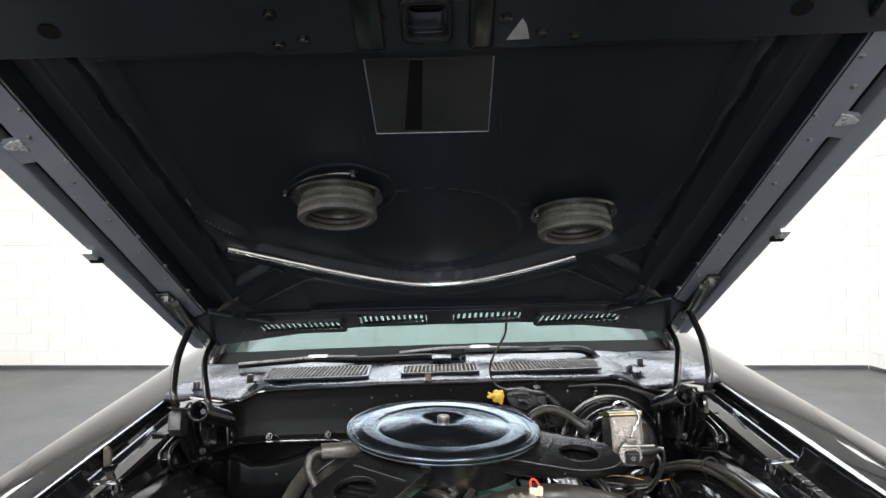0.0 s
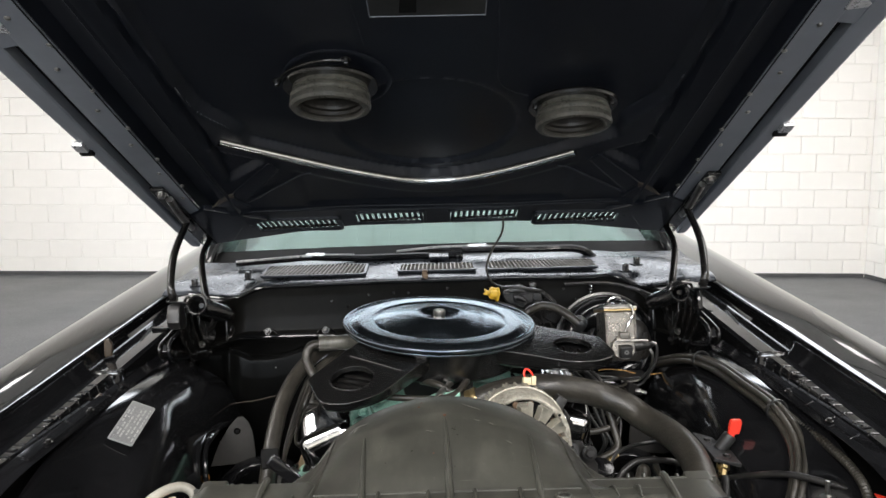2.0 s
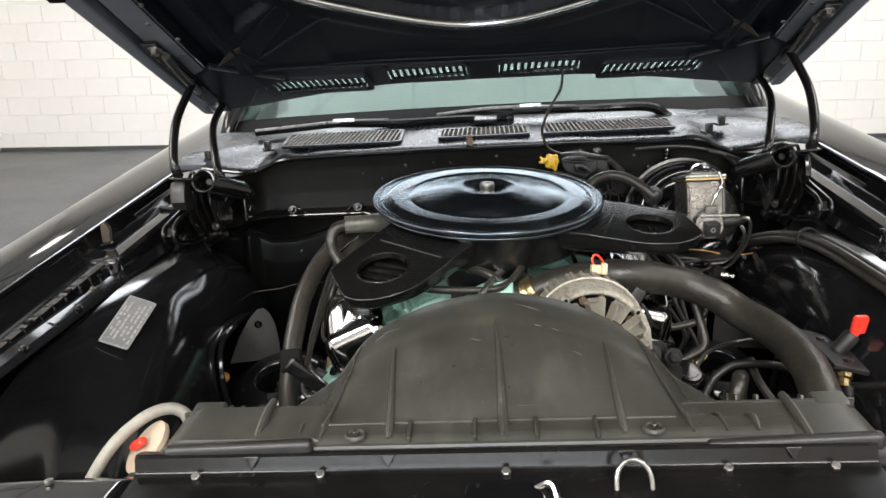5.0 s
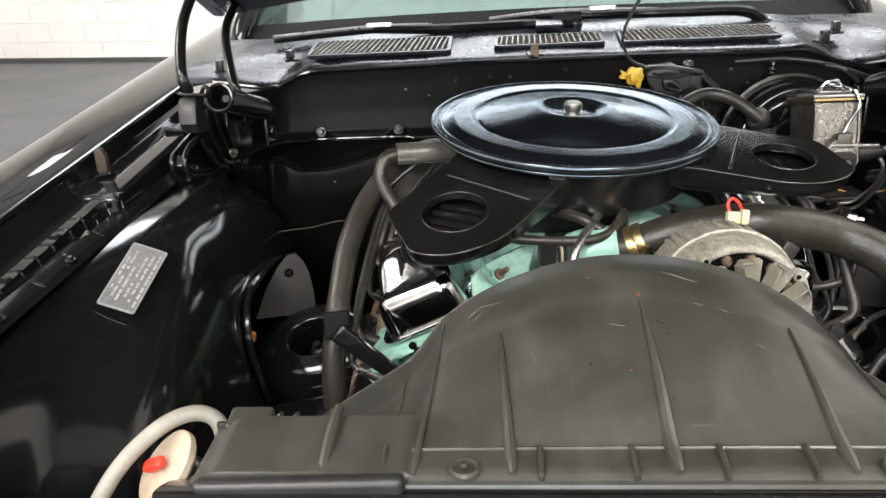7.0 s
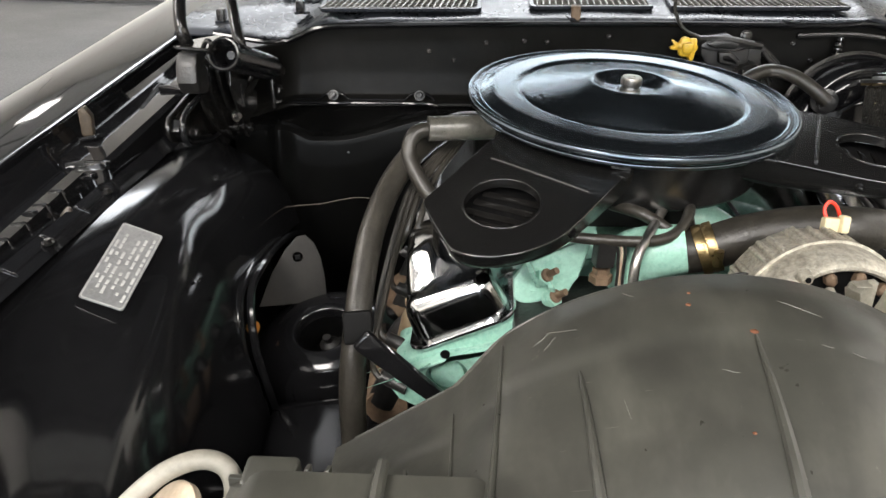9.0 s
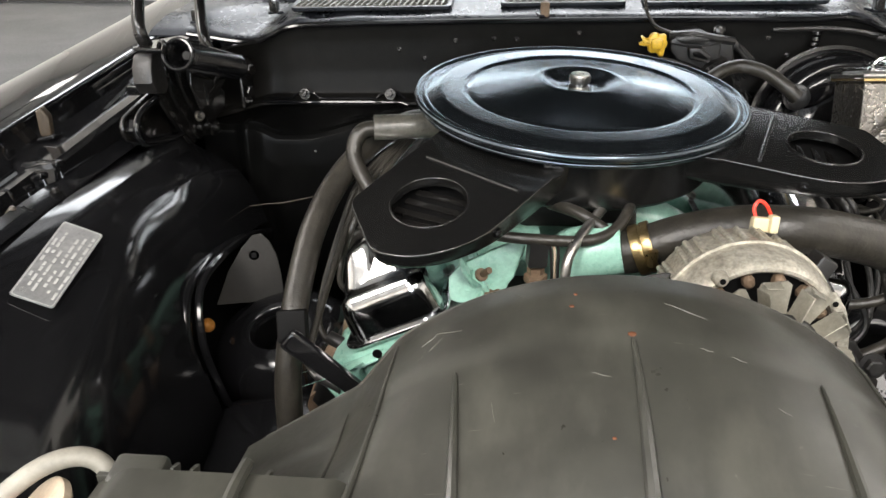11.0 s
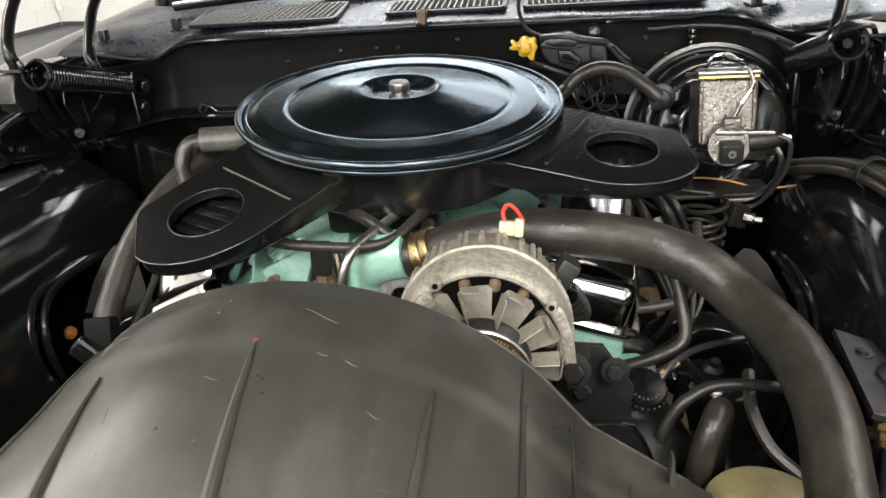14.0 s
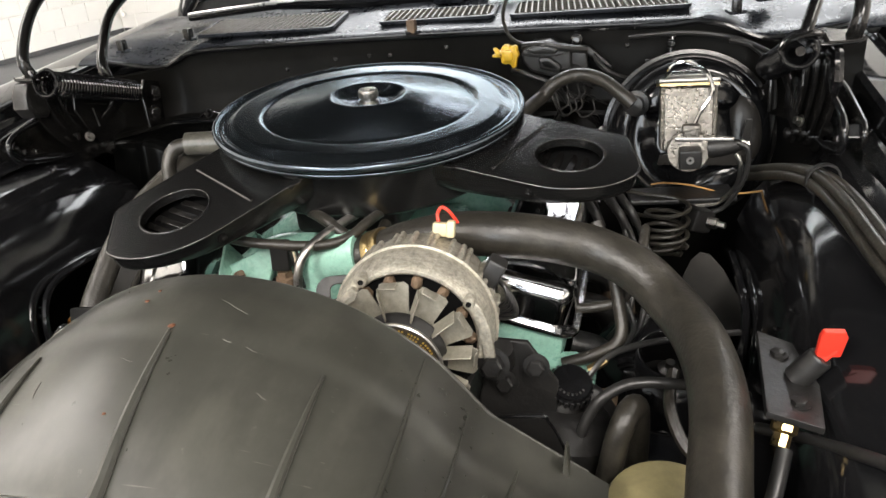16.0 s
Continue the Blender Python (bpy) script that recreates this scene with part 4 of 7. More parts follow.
    part("gusset", prism(B(), [(s * 0.42, 0.10), (s * 0.45, 0.16), (s * 0.50, 0.11)], -0.004, 0.010, HOOD, (), 0.003), "hood", hood)
# front frame with the latch striker
fr = [(-0.66, 0.996), (-0.54, 0.990), (0.54, 0.990), (0.66, 0.996), (0.655, 1.14), (-0.655, 1.14)]
front = part("front_frame", prism(B(), fr, -0.014, 0.012, HOOD, [rounded(-0.020, 1.025, 0.023, 1.07, 0.010)], 0.004), "hood", hood)
part("latch_plate", prism(B(), [(-0.21, 0.990), (0.19, 0.990), (0.20, 1.135), (-0.22, 1.135)], 0.012, 0.0165, HOOD, [rounded(-0.022, 1.022, 0.025, 1.072, 0.010)], 0.0015), "hood", front)
part("striker_frame", prism(B(), rounded(-0.030, 1.012, 0.032, 1.090, 0.014), 0.0165, 0.028, HOOD, [rounded(-0.020, 1.024, 0.023, 1.078, 0.010)], 0.004), "bay", front, "glossy striker pocket")
for u0, u1 in ((-0.085, -0.050), (0.050, 0.080)):
    part("rib", prism(B(), rounded(u0, 1.0, u1, 1.12, 0.008), 0.0165, 0.027, HOOD, (), 0.004), "bay", front)
for u, v in ((-0.177, 1.010), (-0.147, 1.018), (-0.177, 1.062), (0.138, 1.017), (0.178, 1.010), (0.094, 1.044), (-0.055, 1.05)):
    part("bolt", bolt(B(), H(u, v, 0.0165), H(0, 0, 1) - H(0, 0, 0), 0.0055, 0.006), "hinge", front)
part("worn_patch", prism(B(), [(0.096, 1.005), (0.124, 1.006), (0.119, 1.030), (0.113, 1.042)], 0.0163, 0.0170, HOOD), "plate", front, "worn bare patch")
for s in (-1, 1):
    # flat disc, coloured as the shade inside a hole
    part("opening", lathe(B(), [(0, 0), (0.012, 0), (0.013, 0.0015), (0, 0.001)], HOOD @ pose(s * 0.440, 1.040, 0.0118), 20), "dark", front)
    part("side_stop", prism(B(), [(s * 0.52, 1.03), (s * 0.64, 1.03), (s * 0.64, 1.07), (s * 0.52, 1.07)], 0.012, 0.024, HOOD, (), 0.004), "bay", front)
# grey pad let into the middle
pad = part("pad", prism(B(), [(-0.083, 0.765), (0.086, 0.762), (0.0865, 0.935), (-0.084, 0.936)], -0.024, -0.0165, HOOD, (), 0.002), "greypanel", hood, "matt grey pad in the middle of the hood")
part("groove", prism(B(), [(-0.040, 0.772), (-0.014, 0.772), (-0.007, 0.931), (-0.024, 0.932)], -0.018, -0.0155, HOOD, (), 0.001), "dark", pad)
part("pad_edge", tube(B(), [H(-0.084, 0.936, -0.016), H(-0.083, 0.765, -0.016), H(0.086, 0.762, -0.016), H(0.0865, 0.935, -0.016)], 0.0011, 6, 1, False), "rail", pad)


part("bead", tube(B(), [H(0.103, 0.80, -0.0185), H(0.110, 0.70, -0.0185), H(0.113, 0.60, -0.0185), H(0.122, 0.560, -0.0185), H(0.145, 0.535, -0.0185), H(0.170, 0.522, -0.0185)], 0.0011, 6), "hood", hood)
part("bead", tube(B(), [H(-0.108, 0.79, -0.0185), H(-0.103, 0.74, -0.0185), H(-0.100, 0.69, -0.0185)], 0.0011, 6), "hood", hood)
for v, u0, u1 in ((0.082, -0.30, 0.40), (0.066, -0.52, 0.42)):
    part("rear_bead", tube(B(), [H(u0 + (u1 - u0) * k / 8, v + 0.004 * math.sin(k), 0.0065) for k in range(9)], 0.0016, 6, 3), "hood", hood)
# rubber air boots below the scoops
def boot(u, v, tilt):
    t = thing("air_boot", H(u, v, 0), "grey rubber air duct boot under the hood", "boot", "hood air boots")
    m = HOOD @ pose(u, v, 0) @ pose(0, 0, 0, *tilt)
    part("bellows", lathe(B(), [(0.052, -0.02), (0.060, -0.012), (0.062, -0.004), (0.063, 0.002), (0.060, 0.004), (0.064, 0.007), (0.0665, 0.011), (0.0665, 0.014), (0.064, 0.017), (0.0665, 0.020), (0.0675, 0.028), (0.0645, 0.033),
                                (0.056, 0.034), (0.0535, 0.031)], m, 52), "boot", t)
    part("lining", lathe(B(), [(0.0535, 0.031), (0.051, 0.028), (0.053, 0.024), (0.050, 0.019), (0.052, 0.014), (0.049, 0.008), (0.049, -0.004), (0.046, -0.02)], m, 44), "rubber", t)
    part("throat", lathe(B(), [(0, -0.004), (0.05, -0.004), (0.05, -0.001), (0, -0.001)], m, 30), "dark", t)
    part("collar", lathe(B(), [(0.055, -0.012), (0.078, -0.012), (0.080, -0.008), (0.078, -0.004), (0.055, -0.004)], m, 40), "hinge", t, "black clamp ring")
    for ang, r in ((160, 0.088), (67, 0.095)) if u < 0 else ((168, 0.070), (21, 0.068)):
        a = radians(ang)
        e = HOOD @ Vector((u + r * math.cos(a), v + r * math.sin(a), -0.004))
        part("nut", bolt(B(), e, H(0, 0, 1) - H(0, 0, 0), 0.005, 0.010), "hinge", t)
    span = [(160 - 93 * k / 8, 0.088 - 0.006 * math.sin(math.pi * k / 8) + 0.007 * k / 8) for k in range(9)] if u < 0 else [(168 - 147 * k / 8, 0.070 + 0.004 * math.sin(math.pi * k / 8)) for k in range(9)]
    part("strap", tube(B(), [HOOD @ Vector((u + r * math.cos(radians(q)), v + r * math.sin(radians(q)), 0.0)) for q, r in span], 0.0022, 6), "hinge", t)
    if u < 0:
        part("backing_ring", lathe(B(), [(0.082, -0.018), (0.089, -0.018), (0.090, -0.016), (0.088, -0.0145), (0.082, -0.0145)], HOOD @ pose(u + 0.012, v + 0.006, 0), 48), "hood", t)


boot(-0.166, 0.589, (9, 0, 0))
boot(0.251, 0.501, (9, 0, 0))

# ---- hood hinges ----
def ribbon(mid, w):
    """Outline of a strap of half-width w along a smooth line of (y, z) pairs, with round ends."""
    P = [Vector((p.x, p.y)) for p in spline([(y, z, 0) for y, z in mid], 6)]
    left, right = [], []
    for i, p in enumerate(P):
        t = (P[min(i + 1, len(P) - 1)] - P[max(i - 1, 0)]).normalized()
        n = Vector((-t.y, t.x)) * w
        left.append(p + n)
        right.append(p - n)
    out = []
    for c, a in ((P[0], left[0]), (P[-1], right[-1])):
        a0 = math.atan2(a.y - c.y, a.x - c.x)
        arc = [(c.x + w * math.cos(a0 + math.pi * k / 6), c.y + w * math.sin(a0 + math.pi * k / 6)) for k in range(1, 6)]
        if c == P[0]:
            out += [(q.x, q.y) for q in reversed(left)] + arc
        else:
            out += [(q.x, q.y) for q in right] + arc
    return out


def hinge(s):
    t = thing("spring_hinge", (s * 0.56, 1.60, 0.78), "black coil spring hood hinge", "hinge", "hood hinges")
    side = Matrix(((0, 0, s, s * 0.545), (1, 0, 0, 0), (0, 1, 0, 0), (0, 0, 0, 1)))
    # pressed base cup with a rolled bright rim
    cup = [(1.536, 0.866), (1.482, 0.857), (1.473, 0.848), (1.472, 0.838), (1.480, 0.826), (1.494, 0.820), (1.566, 0.804), (1.653, 0.800), (1.70, 0.825), (1.76, 0.868), (1.75, 0.885), (1.66, 0.876), (1.58, 0.872)]
    base = part("base_plate", prism(B(), cup, 0.002, 0.008, side, (), 0.002), "hinge", t)
    part("rim", tube(B(), [(s * 0.531, 1.536, 0.866), (s * 0.530, 1.496, 0.862), (s * 0.530, 1.476, 0.853), (s * 0.530, 1.472, 0.838), (s * 0.530, 1.482, 0.825), (s * 0.531, 1.505, 0.817), (s * 0.532, 1.566, 0.804), (s * 0.533, 1.62, 0.801), (s * 0.534, 1.66, 0.803)], 0.0042, 10), "bay", base, "rolled glossy rim")
    part("cup_wall", prism(B(), [(1.486, 0.853), (1.477, 0.840), (1.497, 0.822), (1.566, 0.807), (1.566, 0.812), (1.50, 0.828), (1.483, 0.842), (1.49, 0.850)], -0.014, 0.003, side, (), 0.0015), "bay", base)
    for y, z in ((1.492, 0.836), (1.528, 0.822), (1.60, 0.812)):
        part("bolt", bolt(B(), (s * 0.543, y, z), (-s, -0.2, 0.1), 0.0065, 0.010), "hinge", base)
    part("screw", bolt(B(), (s * 0.512, 1.612, 0.822), (-s, -0.4, 0.3), 0.005, 0.008), "steel", base)
    # nested straps that carry the arms
    for k, (dy, dz, w) in enumerate(((0.0, 0.0, 0.017), (0.018, 0.002, 0.015), (0.036, 0.002, 0.013), (0.052, -0.004, 0.011))):
        L = part("link", prism(B(), ribbon(((1.558 + dy, 0.912 + dz), (1.556 + dy, 0.884 + dz), (1.572 + dy, 0.852 + dz), (1.598 + dy * 0.9, 0.822 + dz), (1.622 + dy * 0.6, 0.796 + dz)), w), -0.016 - 0.007 * k, -0.010 - 0.007 * k, side, (), 0.0012), "hinge", t)
        for y, z in ((1.558 + dy, 0.908 + dz), (1.618 + dy * 0.6, 0.800 + dz)):
            part("pin", lathe(B(), [(0, 0), (0.007, 0), (0.007, 0.005), (0.004, 0.007), (0, 0.007)], side @ pose(y, z, -0.017 - 0.007 * k, 180), 14), "hinge", L)
    part("side_plate", prism(B(), [(1.60, 0.905), (1.655, 0.868), (1.70, 0.835), (1.69, 0.812), (1.63, 0.806), (1.61, 0.83), (1.59, 0.87)], -0.040, -0.036, side, (), 0.0015), "hinge", t, "folded black side plate")
    # bowed front cheek under the top plate
    part("cheek", prism(B(), [(1.534, 0.924), (1.524, 0.908), (1.520, 0.889), (1.530, 0.874), (1.556, 0.868), (1.572, 0.880), (1.596, 0.908), (1.600, 0.924)], -0.022, 0.006 if s < 0 else -0.010, side, (), 0.006), "bay" if s > 0 else "castblack", t)
    top = part("top_plate", prism(B(), [(1.532, -0.044), (1.540, -0.048), (1.63, -0.030), (1.65, -0.010), (1.60, 0.012), (1.545, 0.010)], 0, 0.0035, Matrix(((0, s, 0, s * 0.545), (1, 0, 0, 0), (-0.03, 0, 1, 0.972), (0, 0, 0, 1))), (), 0.001), "hinge", t, "flat top plate with a turned lip")
    part("lip", tube(B(), [(s * 0.500, 1.535, 0.9268), (s * 0.522, 1.537, 0.9262), (s * 0.548, 1.542, 0.9268), (s * 0.556, 1.547, 0.929)], 0.0017, 8), "bay", top)
    # tightly wound spring
    c0, c1 = Vector((s * 0.489, 1.536, 0.9215)), Vector((s * 0.487, 1.712, 0.8685))
    m = along(c0, c1)
    n = (c1 - c0).length
    pts = [m @ Vector((0.0172 * math.cos(q * math.pi / 5), 0.0172 * math.sin(q * math.pi / 5), n * q / 300)) for q in range(301)]
    part("coil_spring", tube(B(), pts, 0.0018, 8, 1, False), "bay", t, "black coil spring")
    # added dark cylinder, stands in for the shade between the windings
    part("core", lathe(B(), [(0, 0.045), (0.0155, 0.045), (0.0155, n - 0.006), (0, n - 0.006)], m, 18), "dark", t)
    part("end_ring", tube(B(), [m @ Vector((0.0185 * math.cos(q * math.pi / 8), 0.0185 * math.sin(q * math.pi / 8), -0.002 - 0.0003 * q)) for q in range(17)], 0.0030, 8, 2), "bay", t, "heavy end coil of the spring")
    part("hook", tube(B(), [m @ Vector((0.0185, 0, -0.006)), m @ Vector((0.010, 0.010, -0.018)), c0 + Vector((s * 0.018, -0.008, 0.018)), c0 + Vector((s * 0.030, 0.006, 0.004))], 0.0030, 8), "hinge", t)
    part("rod", tube(B(), [m @ Vector((-0.004, 0, 0.01)), m @ Vector((-0.002, 0.002, 0.05))], 0.0055, 10, 1, False), "support", t)
    part("hook", tube(B(), [m @ Vector((0, 0.0165, n)), m @ Vector((0, 0.004, n + 0.014)), (s * 0.492, 1.738, 0.862)], 0.0032, 8), "hinge", t)
    anchor = part("anchor", prism(B(), [(1.735, 0.800), (1.78, 0.800), (1.79, 0.868), (1.75, 0.880), (1.735, 0.862)], 0.030, 0.036, Matrix(((0, 0, s, s * 0.46), (1, 0, 0, 0), (0, 1, 0, 0), (0, 0, 0, 1))), (), 0.002), "hinge", t, "bolted anchor bracket")
    for y, z in ((1.752, 0.822), (1.765, 0.853)):
        part("bolt", bolt(B(), (s * 0.489, y, z), (-s, -0.5, 0.1), 0.009, 0.009), "hinge", anchor)
    part("strut", box(B(), (s * 0.505, 1.675, 0.852), (0.008, 0.085, 0.016), pose(0, 0, 0, 24, 0, s * 6), 0.003), "hinge", t)
    part("pivot_bar", lathe(B(), [(0, 0), (0.0035, 0), (0.0035, 0.03), (0, 0.03)], pose(s * 0.508, 1.632, 0.833, 8), 10), "steel", t, "bright worn pin")
    # the two arms up to the hood
    part("arm", tube(B(), [(s * 0.550, 1.579, 0.922), (s * 0.555, 1.574, 0.955), (s * 0.566, 1.64, 1.02), H(s * 0.580, 0.05, 0.014)], (0.009, 0.0075), 10), "hinge", t, "bent black hinge arm")
    part("arm", tube(B(), [(s * 0.520, 1.70, 0.890), (s * 0.528, 1.708, 0.925), (s * 0.560, 1.80, 0.985), H(s * 0.572, -0.09, 0.014)], (0.009, 0.0075), 10), "hinge", t, "bent black hinge arm")
    up = part("hood_bracket", prism(B(), [(s * 0.565, -0.13), (s * 0.605, -0.13), (s * 0.605, 0.23), (s * 0.575, 0.23)], 0.006, 0.016, HOOD, (), 0.003), "hinge", t)
    part("bright_rod", tube(B(), [H(s * 0.575, 0.19, 0.02), H(s * 0.578, 0.10, 0.026), H(s * 0.580, 0.02, 0.024)], 0.008, 10), "steel", up, "worn shiny rod")
    for v in (-0.10, 0.06, 0.21):
        part("bolt", bolt(B(), H(s * 0.585, v, 0.016), H(0, 0, 1) - H(0, 0, 0), 0.0085, 0.010), "steel", up)


for s in (-1, 1):
    hinge(s)

# ---- air cleaner ----
# stands a little nose-down; heights are told from the edge of its lid
AC = INV @ pose(0.0005, 1.501, 0.8828, 4.6, 1.0, 0)
cleaner = thing("air_cleaner", AC.translation + Vector((0, 0, -0.07)), "satin black round twin-snorkel air cleaner", "air cleaner")
lid = part("lid", lathe(B(), [(0.165, -0.0075), (0.1865, -0.0075), (0.1888, -0.0066), (0.1900, -0.0045), (0.1903, -0.002), (0.1896, 0.0004), (0.1880, 0.0018), (0.1862, 0.0020), (0.1846, 0.0010), (0.1836, -0.0010),
                              (0.1822, -0.0020), (0.1806, -0.0016), (0.1796, -0.0004), (0.1784, 0.0002), (0.1772, -0.0004), (0.1758, -0.0014), (0.1742, -0.0012), (0.1690, 0.0012), (0.1655, 0.0030), (0.1630, 0.0041),
                              (0.1605, 0.0047), (0.1575, 0.0049), (0.1380, 0.0048), (0.1345, 0.0046), (0.1325, 0.0038), (0.1310, 0.0022), (0.1298, 0.0014), (0.1282, 0.0014), (0.1262, 0.0024), (0.1225, 0.0040),
                              (0.0950, 0.0092), (0.0650, 0.0146), (0.0530, 0.0164), (0.0490, 0.0170), (0.0462, 0.0171), (0.0440, 0.0165), (0.0418, 0.0148), (0.0370, 0.0112), (0.0310, 0.0080), (0.0240, 0.0060), (0.0170, 0.0053), (0.0, 0.0053)], AC, 160), "satin", cleaner, "", 60)
part("bead", lathe(B(), [(0.160, -0.0150), (0.1805, -0.0150), (0.1838, -0.0141), (0.1850, -0.0118), (0.1842, -0.0096), (0.1815, -0.0086), (0.160, -0.0080)], AC, 128), "satin", lid, "", 60)
nut = part("wing_nut", lathe(B(), [(0, 0.0053), (0.0115, 0.0053), (0.0122, 0.0066), (0.0118, 0.0080), (0.0092, 0.0088), (0.0092, 0.0118), (0.0112, 0.0126), (0.0116, 0.0140), (0.0116, 0.0205), (0.0106, 0.0222), (0.0046, 0.0224), (0.0042, 0.0205), (0, 0.0203)], AC, 24), "steel", cleaner, "bright steel nut")
for k in range(18):
    a = 2 * math.pi * k / 18
    part("knurl", box(B(), AC @ Vector((0.0116 * math.cos(a), 0.0116 * math.sin(a), 0.0172)), (0.0012, 0.0016, 0.006), AC.to_3x3().to_4x4() @ pose(0, 0, 0, 0, 0, 20 * k)), "steel", nut)
pan = part("pan", lathe(B(), [(0.158, -0.014), (0.1605, -0.016), (0.1600, -0.068), (0.1578, -0.0725), (0.152, -0.0752), (0.05, -0.076), (0, -0.076)], AC, 112), "arm", cleaner, "", 50)


def snorkel(angle, mirror, zx, zy, z0):
    """One intake arm: a flat hollow box with a round mouth in its top, in the plane z = zx x + zy y + z0 of the lid."""
    a = radians(angle)
    ex = Vector((math.cos(a), math.sin(a), 0))
    ey = Vector((-math.sin(a), math.cos(a), 0)) * mirror
    ex.z, ey.z = zx * ex.x + zy * ex.y, zx * ey.x + zy * ey.y
    ez = ex.cross(ey).normalized() * mirror
    m = AC @ Matrix(((ex.x, ey.x, ez.x, 0), (ex.y, ey.y, ez.y, 0), (ex.z, ey.z, ez.z, z0), (0, 0, 0, 1)))
    turned = AC.to_3x3().to_4x4() @ pose(0, 0, 0, 0, 0, angle)
    # straight long edge and cut corner on one side, rounded on the other
    out = [(0.10, 0.082), (0.1715, 0.077), (0.215, 0.0755), (0.262, 0.0735), (0.285, 0.0690), (0.304, 0.0605), (0.318, 0.0510), (0.3300, 0.0390), (0.3385, 0.0260), (0.3435, 0.0130), (0.3445, 0.0020), (0.3415, -0.0080),
           (0.3180, -0.0470), (0.3095, -0.0600), (0.3040, -0.0645), (0.2970, -0.0660), (0.25, -0.0675), (0.19, -0.0690), (0.10, -0.073)]
    cx, cr = 0.2665, 0.0376
    arm = part("snorkel", prism(B(), out, -0.0022, 0.0, m, [circle2(cx, 0, cr, 48)], 0.0009), "arm", cleaner, "", 30)
    # rolled lip all round, then the side wall that draws in towards its foot
    rim = [m @ Vector((x * 0.9985, y * 0.994, -0.0012)) for x, y in out[1:-1]]
    part("edge", tube(B(), rim, 0.0016, 8, 3), "arm", arm, "", 70)
    small = [(x - 0.0016 * (x > 0.2), y * 0.972) for x, y in out]
    bm = B()
    deep = [0.0345 - 0.0125 * ss(0.15, 0.32, x) for x, y in small]
    rows = [[bm.verts.new(m @ Vector((x - 0.010 * g * ss(0.22, 0.30, x), y * (1 - 0.07 * g), -0.0020 - (d - 0.0020) * f))) for (x, y), d in zip(small, deep)] for f, g in ((1.0, 2.2), (1.0, 1.0), (0.93, 0.45), (0.80, 0.12), (0.5, 0.0), (0.0, 0.0))]
    for a_, b_ in zip(rows, rows[1:]):
        for k in range(len(small) - 1):
            bm.faces.new((a_[k], a_[k + 1], b_[k + 1], b_[k]))
    bmesh.ops.recalc_face_normals(bm, faces=bm.faces)
    bmesh.ops.solidify(bm, geom=bm.faces[:], thickness=0.0020)
    part("side", bm, "arm", arm, "", 50)
    floor_ = [(x - 0.014 * ss(0.22, 0.30, x), y * 0.90) for x, y in small]
    # floor coloured near-black for the shade inside the intake
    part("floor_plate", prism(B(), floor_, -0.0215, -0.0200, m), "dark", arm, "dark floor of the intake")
    for q in (-0.026, -0.010, 0.006, 0.020):
        part("throat_bar", box(B(), m @ Vector((cx - 0.004 + q, 0.004, -0.0185)), (0.0085, 0.085, 0.004), turned @ pose(0, 0, 0, 0, 14, 12), 0.0015), "support", arm)
    part("mouth_rim", lathe(B(), [(cr - 0.0014, -0.009), (cr + 0.0008, -0.009), (cr + 0.0010, 0.0002), (cr + 0.0004, 0.0010), (cr - 0.0008, 0.0011), (cr - 0.0016, 0.0003), (cr - 0.0014, -0.009)], m @ pose(cx, 0, 0), 56), "arm", arm, "", 60)
    part("rib", tube(B(), [m @ Vector((0.2115, -0.050, 0.0)), m @ Vector((0.2100, 0.0, 0.0)), m @ Vector((0.2085, 0.062, 0.0))], 0.0022, 8), "arm", arm)
    part("screw", bolt(B(), m @ Vector((0.255, 0.0725 if mirror > 0 else 0.0725, -0.014)), m.to_3x3() @ Vector((0, 1, 0)), 0.0035, 0.003), "hinge", arm)
    part("tab", prism(B(), [(0.160, 0.070), (0.172, 0.073), (0.171, 0.082), (0.158, 0.083)], -0.0035, 0.0012, m, (), 0.001), "arm", arm)
    return arm


snorkel(-123.5, 1, 0.081, 0.204, 0.0168)
snorkel(-19.0, -1, -0.024, 0.092, -0.0036)
# clips that pinch the lid to the pan
for q in (-100, -160, -40, 60, 150):
    a = radians(q)
    part("lid_tab", box(B(), AC @ Vector((0.1725 * math.cos(a), 0.1725 * math.sin(a), -0.0175)), (0.012, 0.020, 0.005), AC.to_3x3().to_4x4() @ pose(0, 0, 0, 0, 0, q), 0.0015), "arm", pan)

# breather elbow beside the air cleaner
elbow = thing("breather_elbow", W(-0.21, 1.46, 0.84), "grey rubber breather elbow on the air cleaner", "hose")
part("sleeve", tube(B(), [W(-0.158, 1.474, 0.846), W(-0.19, 1.462, 0.847), W(-0.232, 1.452, 0.847)], 0.0145, 14), "boot", elbow)
part("bend", tube(B(), [W(-0.222, 1.456, 0.846), W(-0.246, 1.445, 0.843), W(-0.252, 1.432, 0.82), W(-0.232, 1.41, 0.79), W(-0.21, 1.40, 0.77)], 0.009, 12), "rubber", elbow)

# ---- engine ----
engine = thing("engine", (0, 1.45, 0.28), "teal painted V8 engine with chrome valve covers", "engine")
part("block", box(B(), (0, 1.50, 0.50), (0.36, 0.56, 0.36), None, 0.03), "castblack", engine)
part("timing_cover", box(B(), (0.0, 1.22, 0.56), (0.24, 0.06, 0.26), None, 0.02), "teal", engine)


